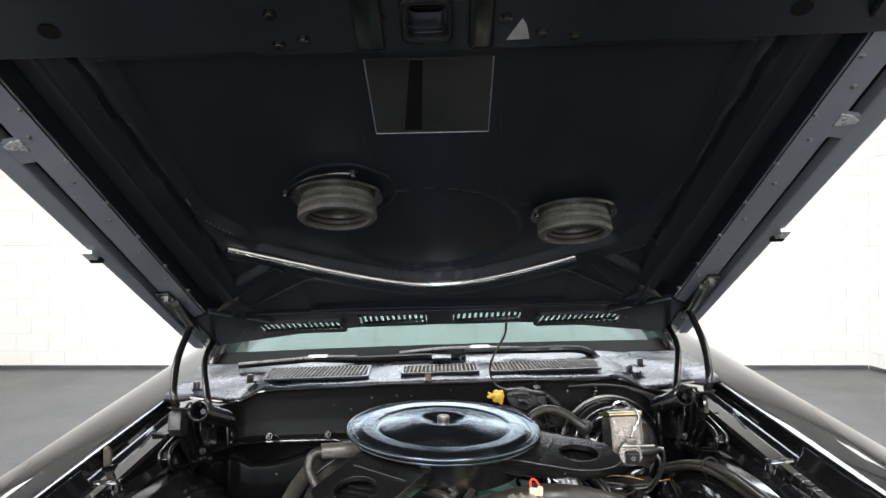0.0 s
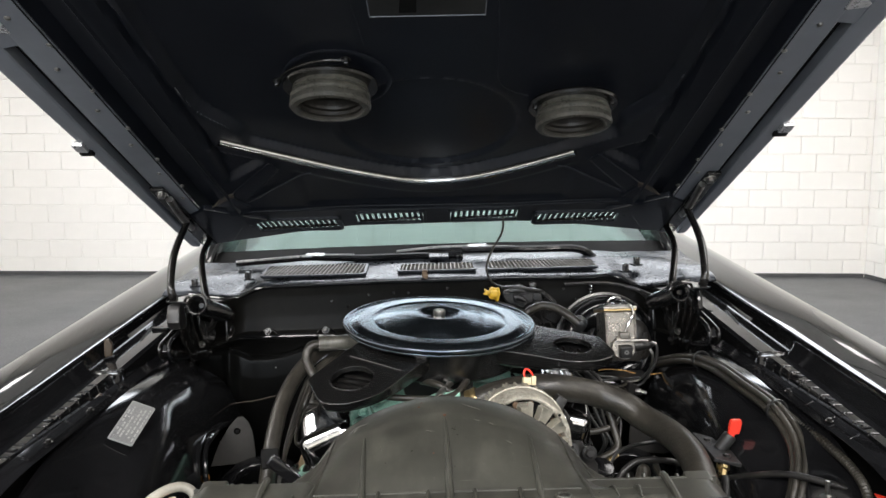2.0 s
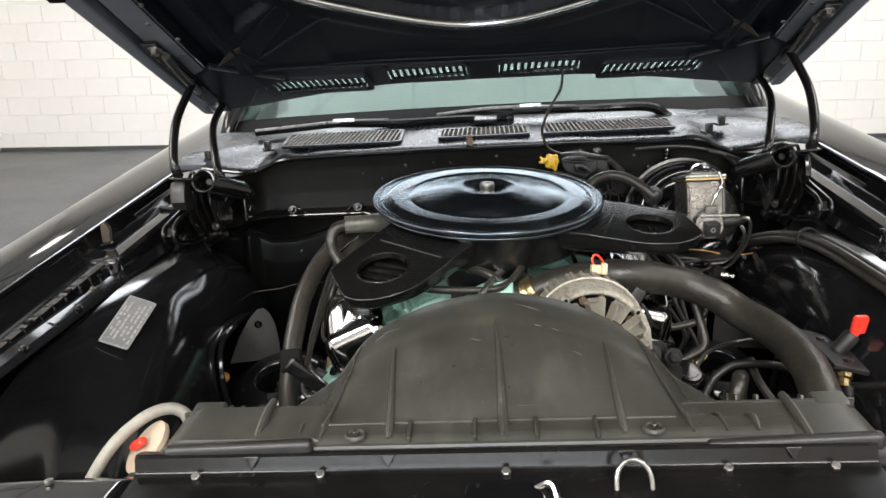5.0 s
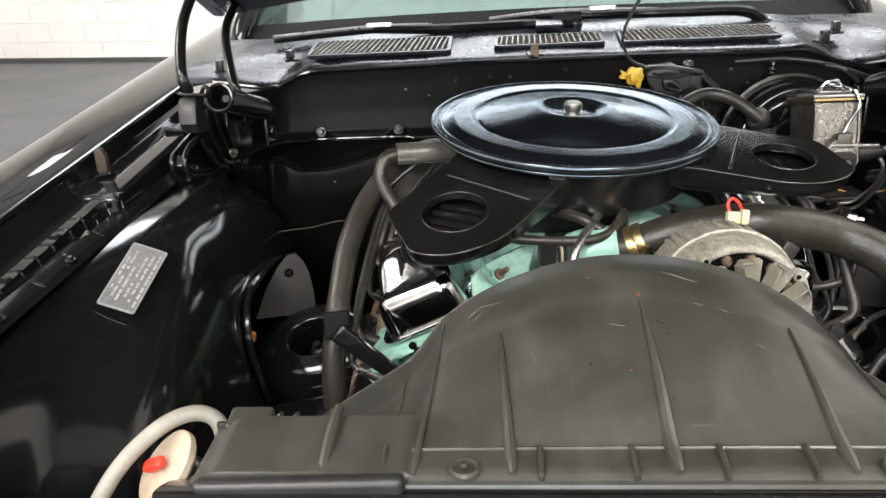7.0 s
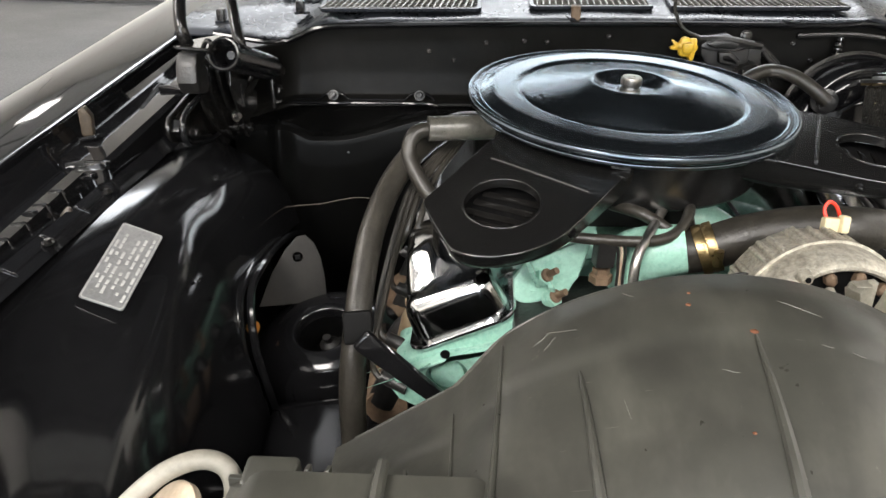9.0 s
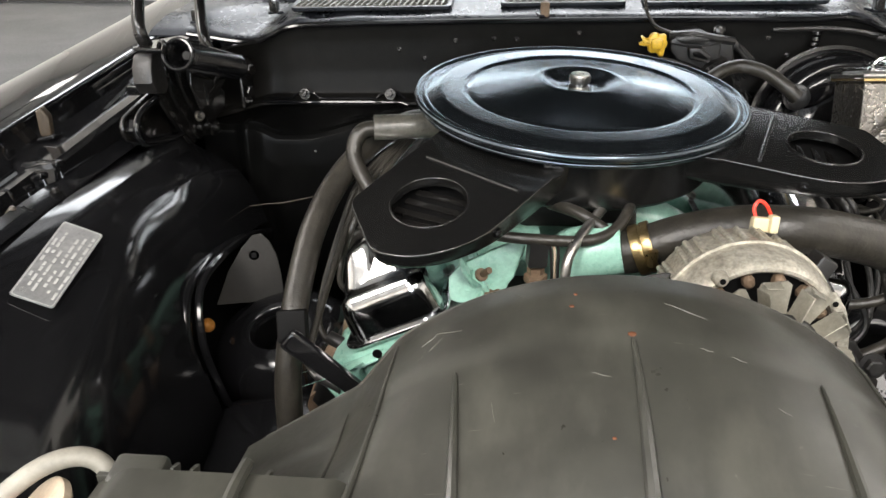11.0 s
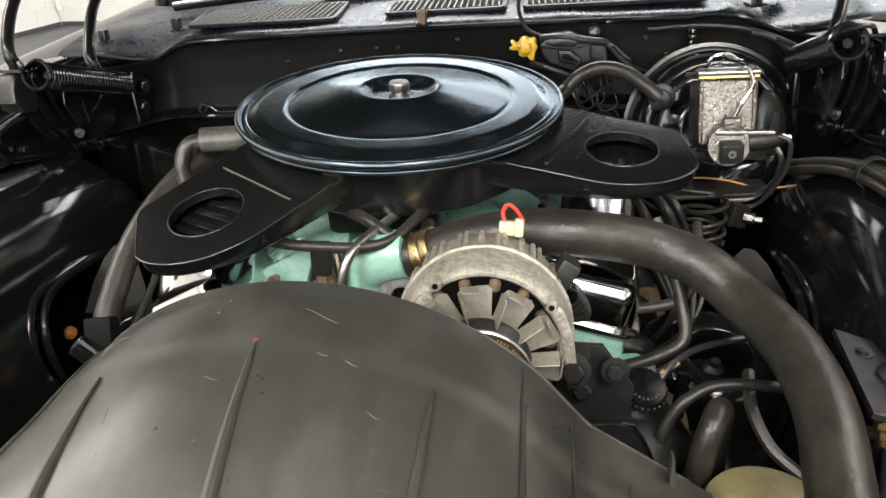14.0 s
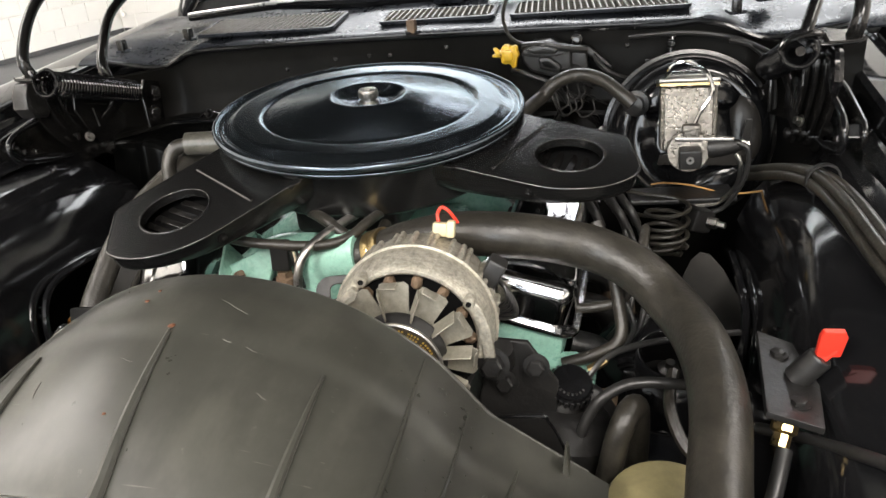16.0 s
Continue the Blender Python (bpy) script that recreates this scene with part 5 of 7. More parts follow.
def bank(s, xc, zc, y0, turn):
    """Cylinder head with its chrome cover, leaning outwards."""
    lean = pose(xc, 0, zc, 0, s * turn, 0)
    head = part("cylinder_head", box(B(), lean @ Vector((s * 0.01 if s < 0 else 0.0, y0 + 0.29, -0.045)), (0.15 if s < 0 else 0.10, 0.57, 0.085), lean.to_3x3().to_4x4(), 0.012), "teal", engine)
    XZ = Matrix(((s, 0, 0, xc), (0, 0, 1, y0 - 0.012), (0, 1, 0, zc), (0, 0, 0, 1)))
    out = [(-0.110, 0.015), (0.020, -0.020), (0.048, -0.034), (0.068, -0.042), (0.076, -0.054), (0.066, -0.070), (0.030, -0.088), (-0.030, -0.082), (-0.110, -0.05)]
    if s > 0:
        out = [(-0.020, -0.040), (0.055, -0.034), (0.072, -0.040), (0.076, -0.055), (0.066, -0.085), (0.030, -0.100), (-0.020, -0.095)]
    face = part("head_face", prism(B(), out, 0.0, 0.03, XZ, [circle2(0.015 if s < 0 else 0.008, -0.041 if s < 0 else -0.066, 0.0215, 24)], 0.004), "teal", head)
    part("core_plug", lathe(B(), [(0, 0.0), (0.017, 0.0), (0.0205, 0.010), (0.0205, 0.012), (0, 0.012)], XZ @ pose(0.015 if s < 0 else 0.008, -0.041 if s < 0 else -0.066, 0.008), 24), "teal", face)
    part("hole", lathe(B(), [(0, 0), (0.005, 0), (0.005, 0.0015), (0, 0.0015)], XZ @ pose(0.017 if s < 0 else 0.010, -0.012 if s < 0 else -0.018, -0.0012), 12), "dark", face)
    fl = part("cover_flange", prism(B(), rounded(-0.060, y0, 0.060, y0 + 0.56, 0.022, 6), 0.0, 0.005, lean, (), 0.002), "chrome", engine)

    def outline(d, n=10, side=44):
        """Round-cornered plan of the cover, drawn in by d."""
        ha, hl, r = 0.0535 - d, 0.272 - d, max(0.0225 - d, 0.004)
        r = min(r, ha)
        pts = []
        for cx, cy, a0 in ((ha - r, hl - r, 0), (-(ha - r), hl - r, 90), (-(ha - r), -(hl - r), 180), (ha - r, -(hl - r), 270)):
            pts += [(cx + r * math.cos(radians(a0 + 90 * k / n)), cy + r * math.sin(radians(a0 + 90 * k / n))) for k in range(n + 1)]
            if a0 in (90, 270):
                y1, y2 = (hl - r, -(hl - r)) if a0 == 90 else (-(hl - r), hl - r)
                pts += [((-ha if a0 == 90 else ha), y1 + (y2 - y1) * (1 - (1 - k / side) ** 2 if a0 == 90 else (k / side) ** 2)) for k in range(1, side)]
        return pts

    def crown(yy):
        """Height of the cover along the engine: a low step in front, then the tall dome."""
        return 0.0440 + 0.030 * ss(0.030, 0.070, yy) + 0.012 * ss(0.06, 0.20, yy)
    bm = B()
    steps = [(0.0, 0.0), (0.0004, 0.12), (0.0014, 0.35), (0.0026, 0.60), (0.0045, 0.76), (0.0072, 0.87), (0.0110, 0.945), (0.0160, 0.985), (0.024, 1.0), (0.036, 1.006), (0.050, 1.010)]
    grid = []
    for d, f in steps:
        row = []
        for px, py in outline(d):
            yy = py + 0.275
            h = crown(yy)
            px *= 1 - 0.16 * f * ss(0.030, 0.066, yy)
            py += 0.013 * min(f, 1) * ss(0.03, 0.0, yy - 0.003)
            row.append(bm.verts.new(lean @ Vector((px, y0 + 0.006 + yy, 0.005 + h * f))))
        grid.append(row)
    for a_, b_ in zip(grid, grid[1:]):
        for k in range(len(a_)):
            bm.faces.new((a_[k], a_[(k + 1) % len(a_)], b_[(k + 1) % len(a_)], b_[k]))
    bm.faces.new(grid[-1])
    c = part("valve_cover", bm, "chrome", engine, "polished chrome valve cover", 75)
    for y in (y0 + 0.10, y0 + 0.30):
        part("bolt", bolt(B(), lean @ Vector((s * -0.056, y, 0.005)), lean.to_3x3() @ Vector((0, 0, 1)), 0.005, 0.006), "steel", fl)
    return head


bank(-1, -0.185, 0.692, 1.262, 24)
bank(1, 0.211, 0.704, 1.290, 15)
# intake manifold and its front parts
part("valley", box(B(), W(0.0, 1.45, 0.700), (0.26, 0.42, 0.03), None, 0.008), "castblack", engine, "black valley below the intake")
mani = part("intake_manifold", box(B(), W(0.0, 1.53, 0.712), (0.22, 0.34, 0.05), None, 0.014), "teal", engine, "teal painted intake manifold")
for k in range(4):
    for s in (-1, 1):
        part("runner", tube(B(), [(s * 0.04, 1.39 + 0.09 * k, 0.740), (s * 0.10, 1.385 + 0.095 * k, 0.732), (s * 0.15, 1.38 + 0.10 * k, 0.700)], 0.024, 12), "teal", mani)
plate_m = Matrix.Translation(W(0, 1.306, 0.745)) @ pose(0, 0, 0, 72, 0, 0)
part("front_plate", prism(B(), [(-0.131, -0.006), (-0.120, 0.008), (-0.060, 0.036), (-0.052, 0.031), (-0.064, -0.004), (-0.080, -0.024), (-0.118, -0.034), (-0.130, -0.028)], -0.012, 0.0, plate_m, (), 0.003), "teal", mani, "flat slanting front face")
for x, z in ((-0.118, 0.752), (-0.098, 0.735)):
    part("rib", box(B(), (x, 1.316, z), (0.005, 0.05, 0.030), pose(0, 0, 0, 24, -24, 6), 0.002), "teal", mani)

part("boss", lathe(B(), [(0, 0), (0.016, 0), (0.016, 0.012), (0.012, 0.014), (0.006, 0.014), (0.006, 0.008), (0, 0.008)], along(W(-0.085, 1.318, 0.728), W(-0.085, 1.20, 0.80)), 18), "teal", mani)
for x, y, z in ((-0.135, 1.35, 0.742), (-0.12, 1.38, 0.752), (-0.065, 1.335, 0.752), (0.06, 1.36, 0.752), (-0.11, 1.31, 0.725)):
    part("bolt", bolt(B(), W(x, y, z), (0, -0.2, 1), 0.007, 0.008), "teal", mani)

for p in ((-0.098, 1.300, 0.742), (-0.088, 1.293, 0.722)):
    part("stud", lathe(B(), [(0, -0.004), (0.007, -0.004), (0.007, 0.004), (0.0035, 0.005), (0.0035, 0.018), (0, 0.018)], along(W(*p), W(p[0] + 0.5, p[1] - 0.5, p[2] + 0.6)), 12), "rust", mani, "rusty stud")
    part("nut", lathe(B(), [(0, -0.01), (0.010, -0.01), (0.010, 0.001), (0, 0.001)], along(W(*p), W(p[0] + 0.5, p[1] - 0.5, p[2] + 0.6)), 6), "teal", mani)
therm = part("thermostat_housing", tube(B(), [W(-0.012, 1.34, 0.728), W(-0.004, 1.333, 0.75), W(0.012, 1.327, 0.762), W(0.044, 1.322, 0.770)], (0.034, 0.0255), 18), "teal", engine, "teal thermostat outlet")
part("collar", lathe(B(), [(0, 0), (0.0262, 0), (0.0262, 0.006), (0, 0.006)], along(W(0.024, 1.325, 0.766), W(0.044, 1.322, 0.770)), 24), "teal", therm)
part("carburettor", box(B(), W(0.0, 1.47, 0.785), (0.13, 0.17, 0.05), None, 0.01), "castblack", engine)

# temperature sender with its plug, fuel pipe and vacuum hose at the front
sender = thing("temperature_sender", W(-0.042, 1.302, 0.735), "black plug on a brass temperature sender", "sender")
part("brass_base", lathe(B(), [(0, 0), (0.012, 0), (0.012, 0.008), (0.009, 0.009), (0.009, 0.016), (0, 0.016)], Matrix.Translation(W(-0.042, 1.302, 0.738)), 6), "rust", sender)
part("plug", box(B(), W(-0.042, 1.300, 0.773), (0.020, 0.018, 0.032), pose(0, 0, 0, 0, 4, 10), 0.003), "wire", sender)
for k, mat in enumerate(("wire", "pink", "wire")):
    part("lead", tube(B(), [W(-0.044 + 0.004 * k, 1.302, 0.780), W(-0.040 + 0.005 * k, 1.300, 0.788), W(-0.030 + 0.004 * k, 1.298, 0.778), W(-0.027 + 0.003 * k, 1.298, 0.755), W(-0.026 + 0.003 * k, 1.300, 0.735)], 0.0015, 6), mat, sender)
pipe = thing("fuel_pipe", W(-0.013, 1.285, 0.72), "bare bent steel fuel pipe at the engine front", "pipe")
part("pipe_line", tube(B(), [W(-0.014, 1.272, 0.70), W(-0.015, 1.275, 0.745), W(-0.012, 1.285, 0.775), W(0.003, 1.31, 0.792), W(0.03, 1.37, 0.80)], 0.0052, 10), "steel", pipe)
vac = thing("vacuum_hose", W(-0.03, 1.31, 0.79), "black rubber vacuum hose below the air cleaner", "hose")
part("line", tube(B(), [W(-0.098, 1.295, 0.792), W(-0.06, 1.295, 0.788), W(0.0, 1.30, 0.786), W(0.03, 1.315, 0.790), W(0.048, 1.345, 0.80), W(0.06, 1.40, 0.80)], 0.0058, 10), "rubber", vac)
part("branch", tube(B(), [W(-0.03, 1.36, 0.80), W(0.0, 1.335, 0.80), W(0.03, 1.325, 0.785), W(0.05, 1.34, 0.775), W(0.055, 1.37, 0.785)], 0.0065, 10), "rubber", vac)

# ---- upper radiator hose ----
hose = thing("radiator_hose", W(0.39, 0.96, 0.64), "thick black upper radiator hose", "hose")
HP = [W(*p) for p in ((0.038, 1.323, 0.765), (0.065, 1.321, 0.772), (0.10, 1.317, 0.788), (0.145, 1.312, 0.801), (0.19, 1.309, 0.805), (0.24, 1.318, 0.798), (0.29, 1.325, 0.785), (0.330, 1.31, 0.772), (0.357, 1.285, 0.757), (0.380, 1.235, 0.752), (0.391, 1.18, 0.749), (0.394, 1.13, 0.741), (0.391, 1.08, 0.724), (0.387, 1.02, 0.705), (0.378, 0.97, 0.69))]
part("line", tube(B(), HP, 0.0228, 24, 8), "rubber", hose, "", 60)
clamp = part("clamp", lathe(B(), [(0.0230, -0.010), (0.0256, -0.010), (0.0262, -0.009), (0.0262, -0.002), (0.0252, 0.0), (0.0262, 0.002), (0.0262, 0.009), (0.0256, 0.010), (0.0230, 0.010)], along(HP[1], HP[2]), 28), "brass", hose, "brass coloured worm clamp")
part("screw", lathe(B(), [(0, -0.008), (0.005, -0.008), (0.005, 0.008), (0, 0.008)], along(HP[1] + Vector((0.004, -0.027, 0.002)), HP[1] + Vector((0.004, -0.027, 0.1))), 8), "brass", clamp)

# ---- alternator ----
alt = thing("alternator", W(0.160, 1.22, 0.66), "dirty cast aluminium alternator with open fan", "alternator")
AX = Matrix.Translation(W(0.138, 1.164, 0.762)) @ pose(0, 0, 0, -94, 0, 5) @ Matrix.Diagonal((1.08, 1.08, 1.08, 1))  # z runs to the rear
TURN_AX = AX.to_3x3().normalized().to_4x4()
# the front half is a sloping arch that leaves the fan open below
case = part("front_case", arc_lathe(B(), [(0.0560, 0.0100), (0.0580, 0.0075), (0.0605, 0.0075), (0.0630, 0.0100), (0.0658, 0.0160), (0.0676, 0.0240), (0.0684, 0.0340), (0.0686, 0.0400), (0.0630, 0.0400), (0.0615, 0.0220), (0.0585, 0.0140)], AX, -192, 16, 56), "alu", alt, "", 45)
part("rear_case", lathe(B(), [(0.05, 0.040), (0.0660, 0.040), (0.0660, 0.055), (0.064, 0.085), (0.056, 0.098), (0.0, 0.10)], AX, 56), "alu", alt)
for k in range(40):
    a = 2 * math.pi * (k + 0.3 * math.sin(2.3 * k)) / 40
    part("fin", box(B(), AX @ Vector((0.0658 * math.cos(a), 0.0658 * math.sin(a), 0.062)), (0.0074, 0.0052, 0.034 + 0.003 * (k % 3)), TURN_AX @ pose(0, 0, 0, 0, 0, math.degrees(a)), 0.0016, 1), "alu", case)
part("seam", arc_lathe(B(), [(0.0670, 0.0382), (0.0706, 0.0388), (0.0706, 0.0412), (0.0670, 0.0418)], AX, -200, 26, 56), "alu", case)
part("inside", lathe(B(), [(0, 0.016), (0.060, 0.016), (0.061, 0.020), (0, 0.022)], AX, 40), "dark", alt)
for k in range(14):
    a = 2 * math.pi * k / 14
    part("winding", box(B(), AX @ Vector((0.050 * math.cos(a), 0.050 * math.sin(a), 0.012)), (0.012, 0.009, 0.012), TURN_AX @ pose(0, 0, 0, 0, 0, math.degrees(a)), 0.003, 1), "rust", alt, "rusty winding behind the fan")
fan = part("fan", lathe(B(), [(0.010, -0.0145), (0.036, -0.0145), (0.0365, -0.0130), (0.010, -0.0125)], AX, 40), "fan", alt, "grey bladed cooling fan")
for k in range(11):
    m = AX @ pose(0, 0, 0, 0, 0, 360 * k / 11 + 9)
    bm = B()
    prism(bm, [(0.028, -0.0080), (0.054, -0.0145), (0.0585, -0.0130), (0.0598, 0.0060), (0.0570, 0.0095), (0.028, 0.0078)], -0.0008, 0.0006, m @ pose(0, 0, -0.0140, 5, 0, 0), (), 0.0)
    box(bm, m @ Vector((0.0440, -0.0110, -0.0215)), (0.024, 0.0014, 0.0165), TURN_AX @ pose(0, 0, 0, 0, 0, 360 * k / 11 + 9) @ pose(0, 0, 0, 14, 0, -12), 0.0004, 1)
    box(bm, m @ Vector((0.0580, -0.0055, -0.0185)), (0.0014, 0.013, 0.0095), TURN_AX @ pose(0, 0, 0, 0, 0, 360 * k / 11 + 9) @ pose(0, 0, 0, 0, 10, 0), 0.0004, 1)
    part("blade", bm, "fan", fan)
pul = part("pulley", lathe(B(), [(0, -0.044), (0.0105, -0.044), (0.011, -0.0425), (0.0250, -0.0420), (0.0352, -0.0405), (0.0372, -0.0385), (0.0290, -0.031), (0.0365, -0.0235), (0.0372, -0.0195), (0.011, -0.016)], AX, 48), "castblack", alt, "twin flanged pulley")
part("bright_rim", lathe(B(), [(0.0354, -0.0400), (0.0366, -0.0418), (0.0378, -0.0410), (0.0376, -0.0385)], AX, 48), "steel", pul, "bright rim")
part("gold_band", lathe(B(), [(0.0285, -0.0426), (0.0350, -0.0414), (0.0350, -0.0408), (0.0285, -0.0420)], AX, 48), "stop", pul, "brown band with gold marks")
part("inner_rim", lathe(B(), [(0.0258, -0.0424), (0.0268, -0.0438), (0.0280, -0.0436), (0.0284, -0.0424)], AX, 48), "steel", pul, "bright inner rim")
for k in range(46):
    if k % 11 not in (4, 9):
        a = radians(176 + k * 4.4)
        for r in (0.0303, 0.0329):
            part("lettering_bar", box(B(), AX @ Vector((r * math.cos(a), r * math.sin(a), -0.0424 + 0.18 * (r - 0.0285))), (0.0016, 0.0015, 0.0007), TURN_AX @ pose(0, 0, 0, 0, 0, math.degrees(a)), 0), "gold", pul)
# pointed ear beside the fan and the long thin ear to the adjuster
part("ear", prism(B(), [(0.0470, -0.0300), (0.0540, -0.0380), (0.0620, -0.0280), (0.0680, -0.0100), (0.0700, 0.0120), (0.0715, 0.0330), (0.0690, 0.0350), (0.0620, 0.0230), (0.0600, 0.0060), (0.0570, -0.0120), (0.0520, -0.0240)], 0.0050, 0.0115, AX, (), 0.002), "alu", case)
part("ear", prism(B(), [(-0.0330, -0.0420), (-0.0400, -0.0480), (-0.0560, -0.0360), (-0.0700, -0.0200), (-0.0760, -0.0130), (-0.0740, -0.0095), (-0.0660, -0.0140), (-0.0500, -0.0270), (-0.0400, -0.0340)], 0.0020, 0.0085, AX, (), 0.002), "alu", case)
for q in (-122, -32):
    a = radians(q)
    b = part("boss", lathe(B(), [(0, 0.0035), (0.0040, 0.0035), (0.0052, 0.0055), (0.0065, 0.012), (0, 0.014)], AX @ pose(0.0615 * math.cos(a), 0.0615 * math.sin(a), 0), 16), "alu", case)
    part("hole", lathe(B(), [(0, 0.0028), (0.0023, 0.0028), (0.0023, 0.0036), (0, 0.0036)], AX @ pose(0.0615 * math.cos(a), 0.0615 * math.sin(a), 0), 10), "dark", b)
part("arm", prism(B(), [(W(x, 1.235, z).x, W(x, 1.235, z).z) for x, z in ((0.100, 0.786), (0.071, 0.776), (0.037, 0.758), (0.041, 0.747), (0.072, 0.764), (0.098, 0.774))], 1.20, 1.208, Matrix(((1, 0, 0, 0), (0, 0, 1, 0), (0, 1, 0, 0), (0, 0, 0, 1))), (), 0.002), "alu", case, "long flat arm of the case")
part("adjuster", prism(B(), rounded(-0.020, -0.022, 0.020, 0.022, 0.014, 5), 0, 0.005, Matrix.Translation(W(0.062, 1.205, 0.778)) @ pose(0, 0, 0, 58, 0, 18), [rounded(-0.007, -0.013, 0.007, 0.014, 0.006, 4)], 0.001), "castblack", alt)
con = part("connector", box(B(), W(0.200, 1.243, 0.796), (0.018, 0.024, 0.028), pose(0, 0, 0, -8, 32, 0), 0.003), "wire", alt, "black plastic connector")
for k in range(5):
    part("lead", tube(B(), [W(0.205, 1.243, 0.788), W(0.212 + 0.002 * k, 1.238, 0.784 - 0.003 * k), W(0.214 + 0.002 * k, 1.236, 0.772 - 0.004 * k), W(0.204, 1.242, 0.760 - 0.003 * k)], 0.0018, 6), "wire", con)
part("stay", tube(B(), [W(0.215, 1.20, 0.742), W(0.214, 1.215, 0.715), W(0.205, 1.23, 0.68)], 0.010, 12), "castblack", alt, "black mounting stud")
part("stay_bolt", bolt(B(), W(0.211, 1.180, 0.738), (0, -1, 0.25), 0.010, 0.012), "castblack", alt)
# small cream plug with its red loop
jumper = thing("jumper_plug", W(0.152, 1.258, 0.825), "cream plug with a red wire loop", "connector")
part("plug", box(B(), W(0.152, 1.258, 0.830), (0.020, 0.009, 0.013), pose(0, 0, 0, -12, 6, 6), 0.002), "cream", jumper)
part("lug", box(B(), W(0.160, 1.255, 0.832), (0.008, 0.010, 0.016), pose(0, 0, 0, -12, 6, 6), 0.002), "cream", jumper)
part("loop", tube(B(), [W(0.147, 1.262, 0.834), W(0.145, 1.266, 0.842), W(0.149, 1.268, 0.848), W(0.156, 1.268, 0.844), W(0.163, 1.270, 0.832)], 0.0017, 8), "red", jumper, "red wire")

# ---- radiator shroud ----
shroud = thing("fan_shroud", W(0.015, 0.95, 0.62), "dusty dark grey plastic radiator fan shroud", "shroud")
SC, SR = 0.018, 0.25


def shroud_top(x, y):
    d = abs(x - SC)
    if x < SC:
        drop = SR - math.sqrt(SR * SR - min(d, 0.166) ** 2) + 1.42 * max(0, min(d, 0.198) - 0.166) + 0.72 * max(0, d - 0.198)
    else:
        drop = SR - math.sqrt(SR * SR - min(d, 0.17) ** 2) + 1.16 * max(0, min(d, 0.205) - 0.17) + 0.60 * max(0, d - 0.205)
    arch = 0.8515 - drop
    front = 0.774 + 0.035 * x + 0.75 * (min(y, 0.895) - 0.880) + 0.05 * max(0, min(y, 0.915) - 0.895)
    t = min(1, max(0, (y - 0.915) / 0.165))
    rise = 1 - (1 - t) ** 1.75
    return front + (arch - front) * rise + 0.0022 * ss(1.022, 1.042, y) - 0.002 * ss(1.07, 1.11, y)


def dome(u, v):
    y = 0.889 + v * 0.213
    w = 0.262 + 0.035 * ss(0.955, 0.975, y)
    x = SC + (2 * u - 1) * w
    return W(x, y, shroud_top(x, y))


dome_ob = part("dome", sheet(B(), dome, 90, 60, 0.003), "shroud", shroud, "arched top of the shroud with ribs", 50)
# ring at the rear
ring_pts = [W(SC + 0.01 * k, 1.102, shroud_top(SC + 0.01 * k, 1.102) - 0.003) for k in range(-28, 29)]
part("rear_lip", tube(B(), ring_pts, 0.003, 8, 2), "shroud", dome_ob)
# tapering ribs
for x0, x1, yt, r in ((0.011, 0.018, 1.030, 0.0034), (0.127, 0.129, 1.024, 0.0028), (-0.099, -0.091, 1.020, 0.0028), (0.177, 0.191, 1.094, 0.0016), (0.211, 0.222, 1.080, 0.0012), (0.252, 0.249, 1.056, 0.0022), (-0.147, -0.157, 1.085, 0.0017), (-0.181, -0.178, 1.060, 0.0012)):
    pts = []
    for k in range(9):
        y = yt + (0.892 - yt) * k / 8
        x = x0 + (x1 - x0) * k / 8
        pts.append(W(x, y, shroud_top(x, y) + 0.0012))
    part("rib", tube(B(), pts, lambda f, r=r: r * (0.3 + 1.35 * f ** 0.7) * (1 - 0.5 * ss(0.9, 1.0, f)), 8, 3), "shroud", dome_ob)
for x, y, r in ((0.0105, 1.033, 0.0030), (-0.026, 1.059, 0.0020), (-0.023, 1.072, 0.0014), (-0.004, 0.966, 0.0014)):
    part("rust_spot", lathe(B(), [(0, 0), (r, 0), (r * 0.7, 0.0006), (0, 0.0008)], Matrix.Translation(W(x, y, shroud_top(x, y) + 0.0008)), 7), "rust_orange", dome_ob, "orange rust spot")
for x0, y0, x1, y1 in ((-0.118, 1.070, -0.098, 1.060), (-0.112, 1.061, -0.120, 1.052), (-0.126, 1.062, -0.116, 1.068), (0.034, 1.064, 0.060, 1.053), (0.052, 1.028, 0.060, 1.027), (0.071, 1.026, 0.080, 1.024), (-0.064, 1.088, -0.058, 1.080), (0.092, 0.995, 0.100, 0.992), (-0.015, 1.006, -0.004, 1.003), (-0.075, 0.992, -0.072, 0.978)):
    part("scuff", tube(B(), [W(x0 + (x1 - x0) * k / 6, y0 + (y1 - y0) * k / 6 + 0.0004 * math.sin(k * 1.3), shroud_top(x0 + (x1 - x0) * k / 6, y0 + (y1 - y0) * k / 6) + 0.0002) for k in range(7)], lambda f: 0.0005 * (0.2 + 2.4 * f * (1 - f)), 5, 2), "scuff", dome_ob, "pale scuff")
for x in (-0.072, -0.010, 0.048, 0.104):
    part("short_rib", box(B(), W(x, 0.902, shroud_top(x, 0.902) + 0.0005), (0.004, 0.030, 0.007), pose(0, 0, 0, 6, 0, 0), 0.0015), "shroud", dome_ob)
part("spike", prism(B(), [(-0.003, -0.012), (0.003, -0.012), (0.0015, 0.014), (-0.0005, 0.016)], -0.010, 0.004, Matrix.Translation(W(0.283, 1.088, shroud_top(0.283, 1.088) + 0.006)) @ pose(0, 0, 0, 78, 0, 0), (), 0.001), "shroud", dome_ob)
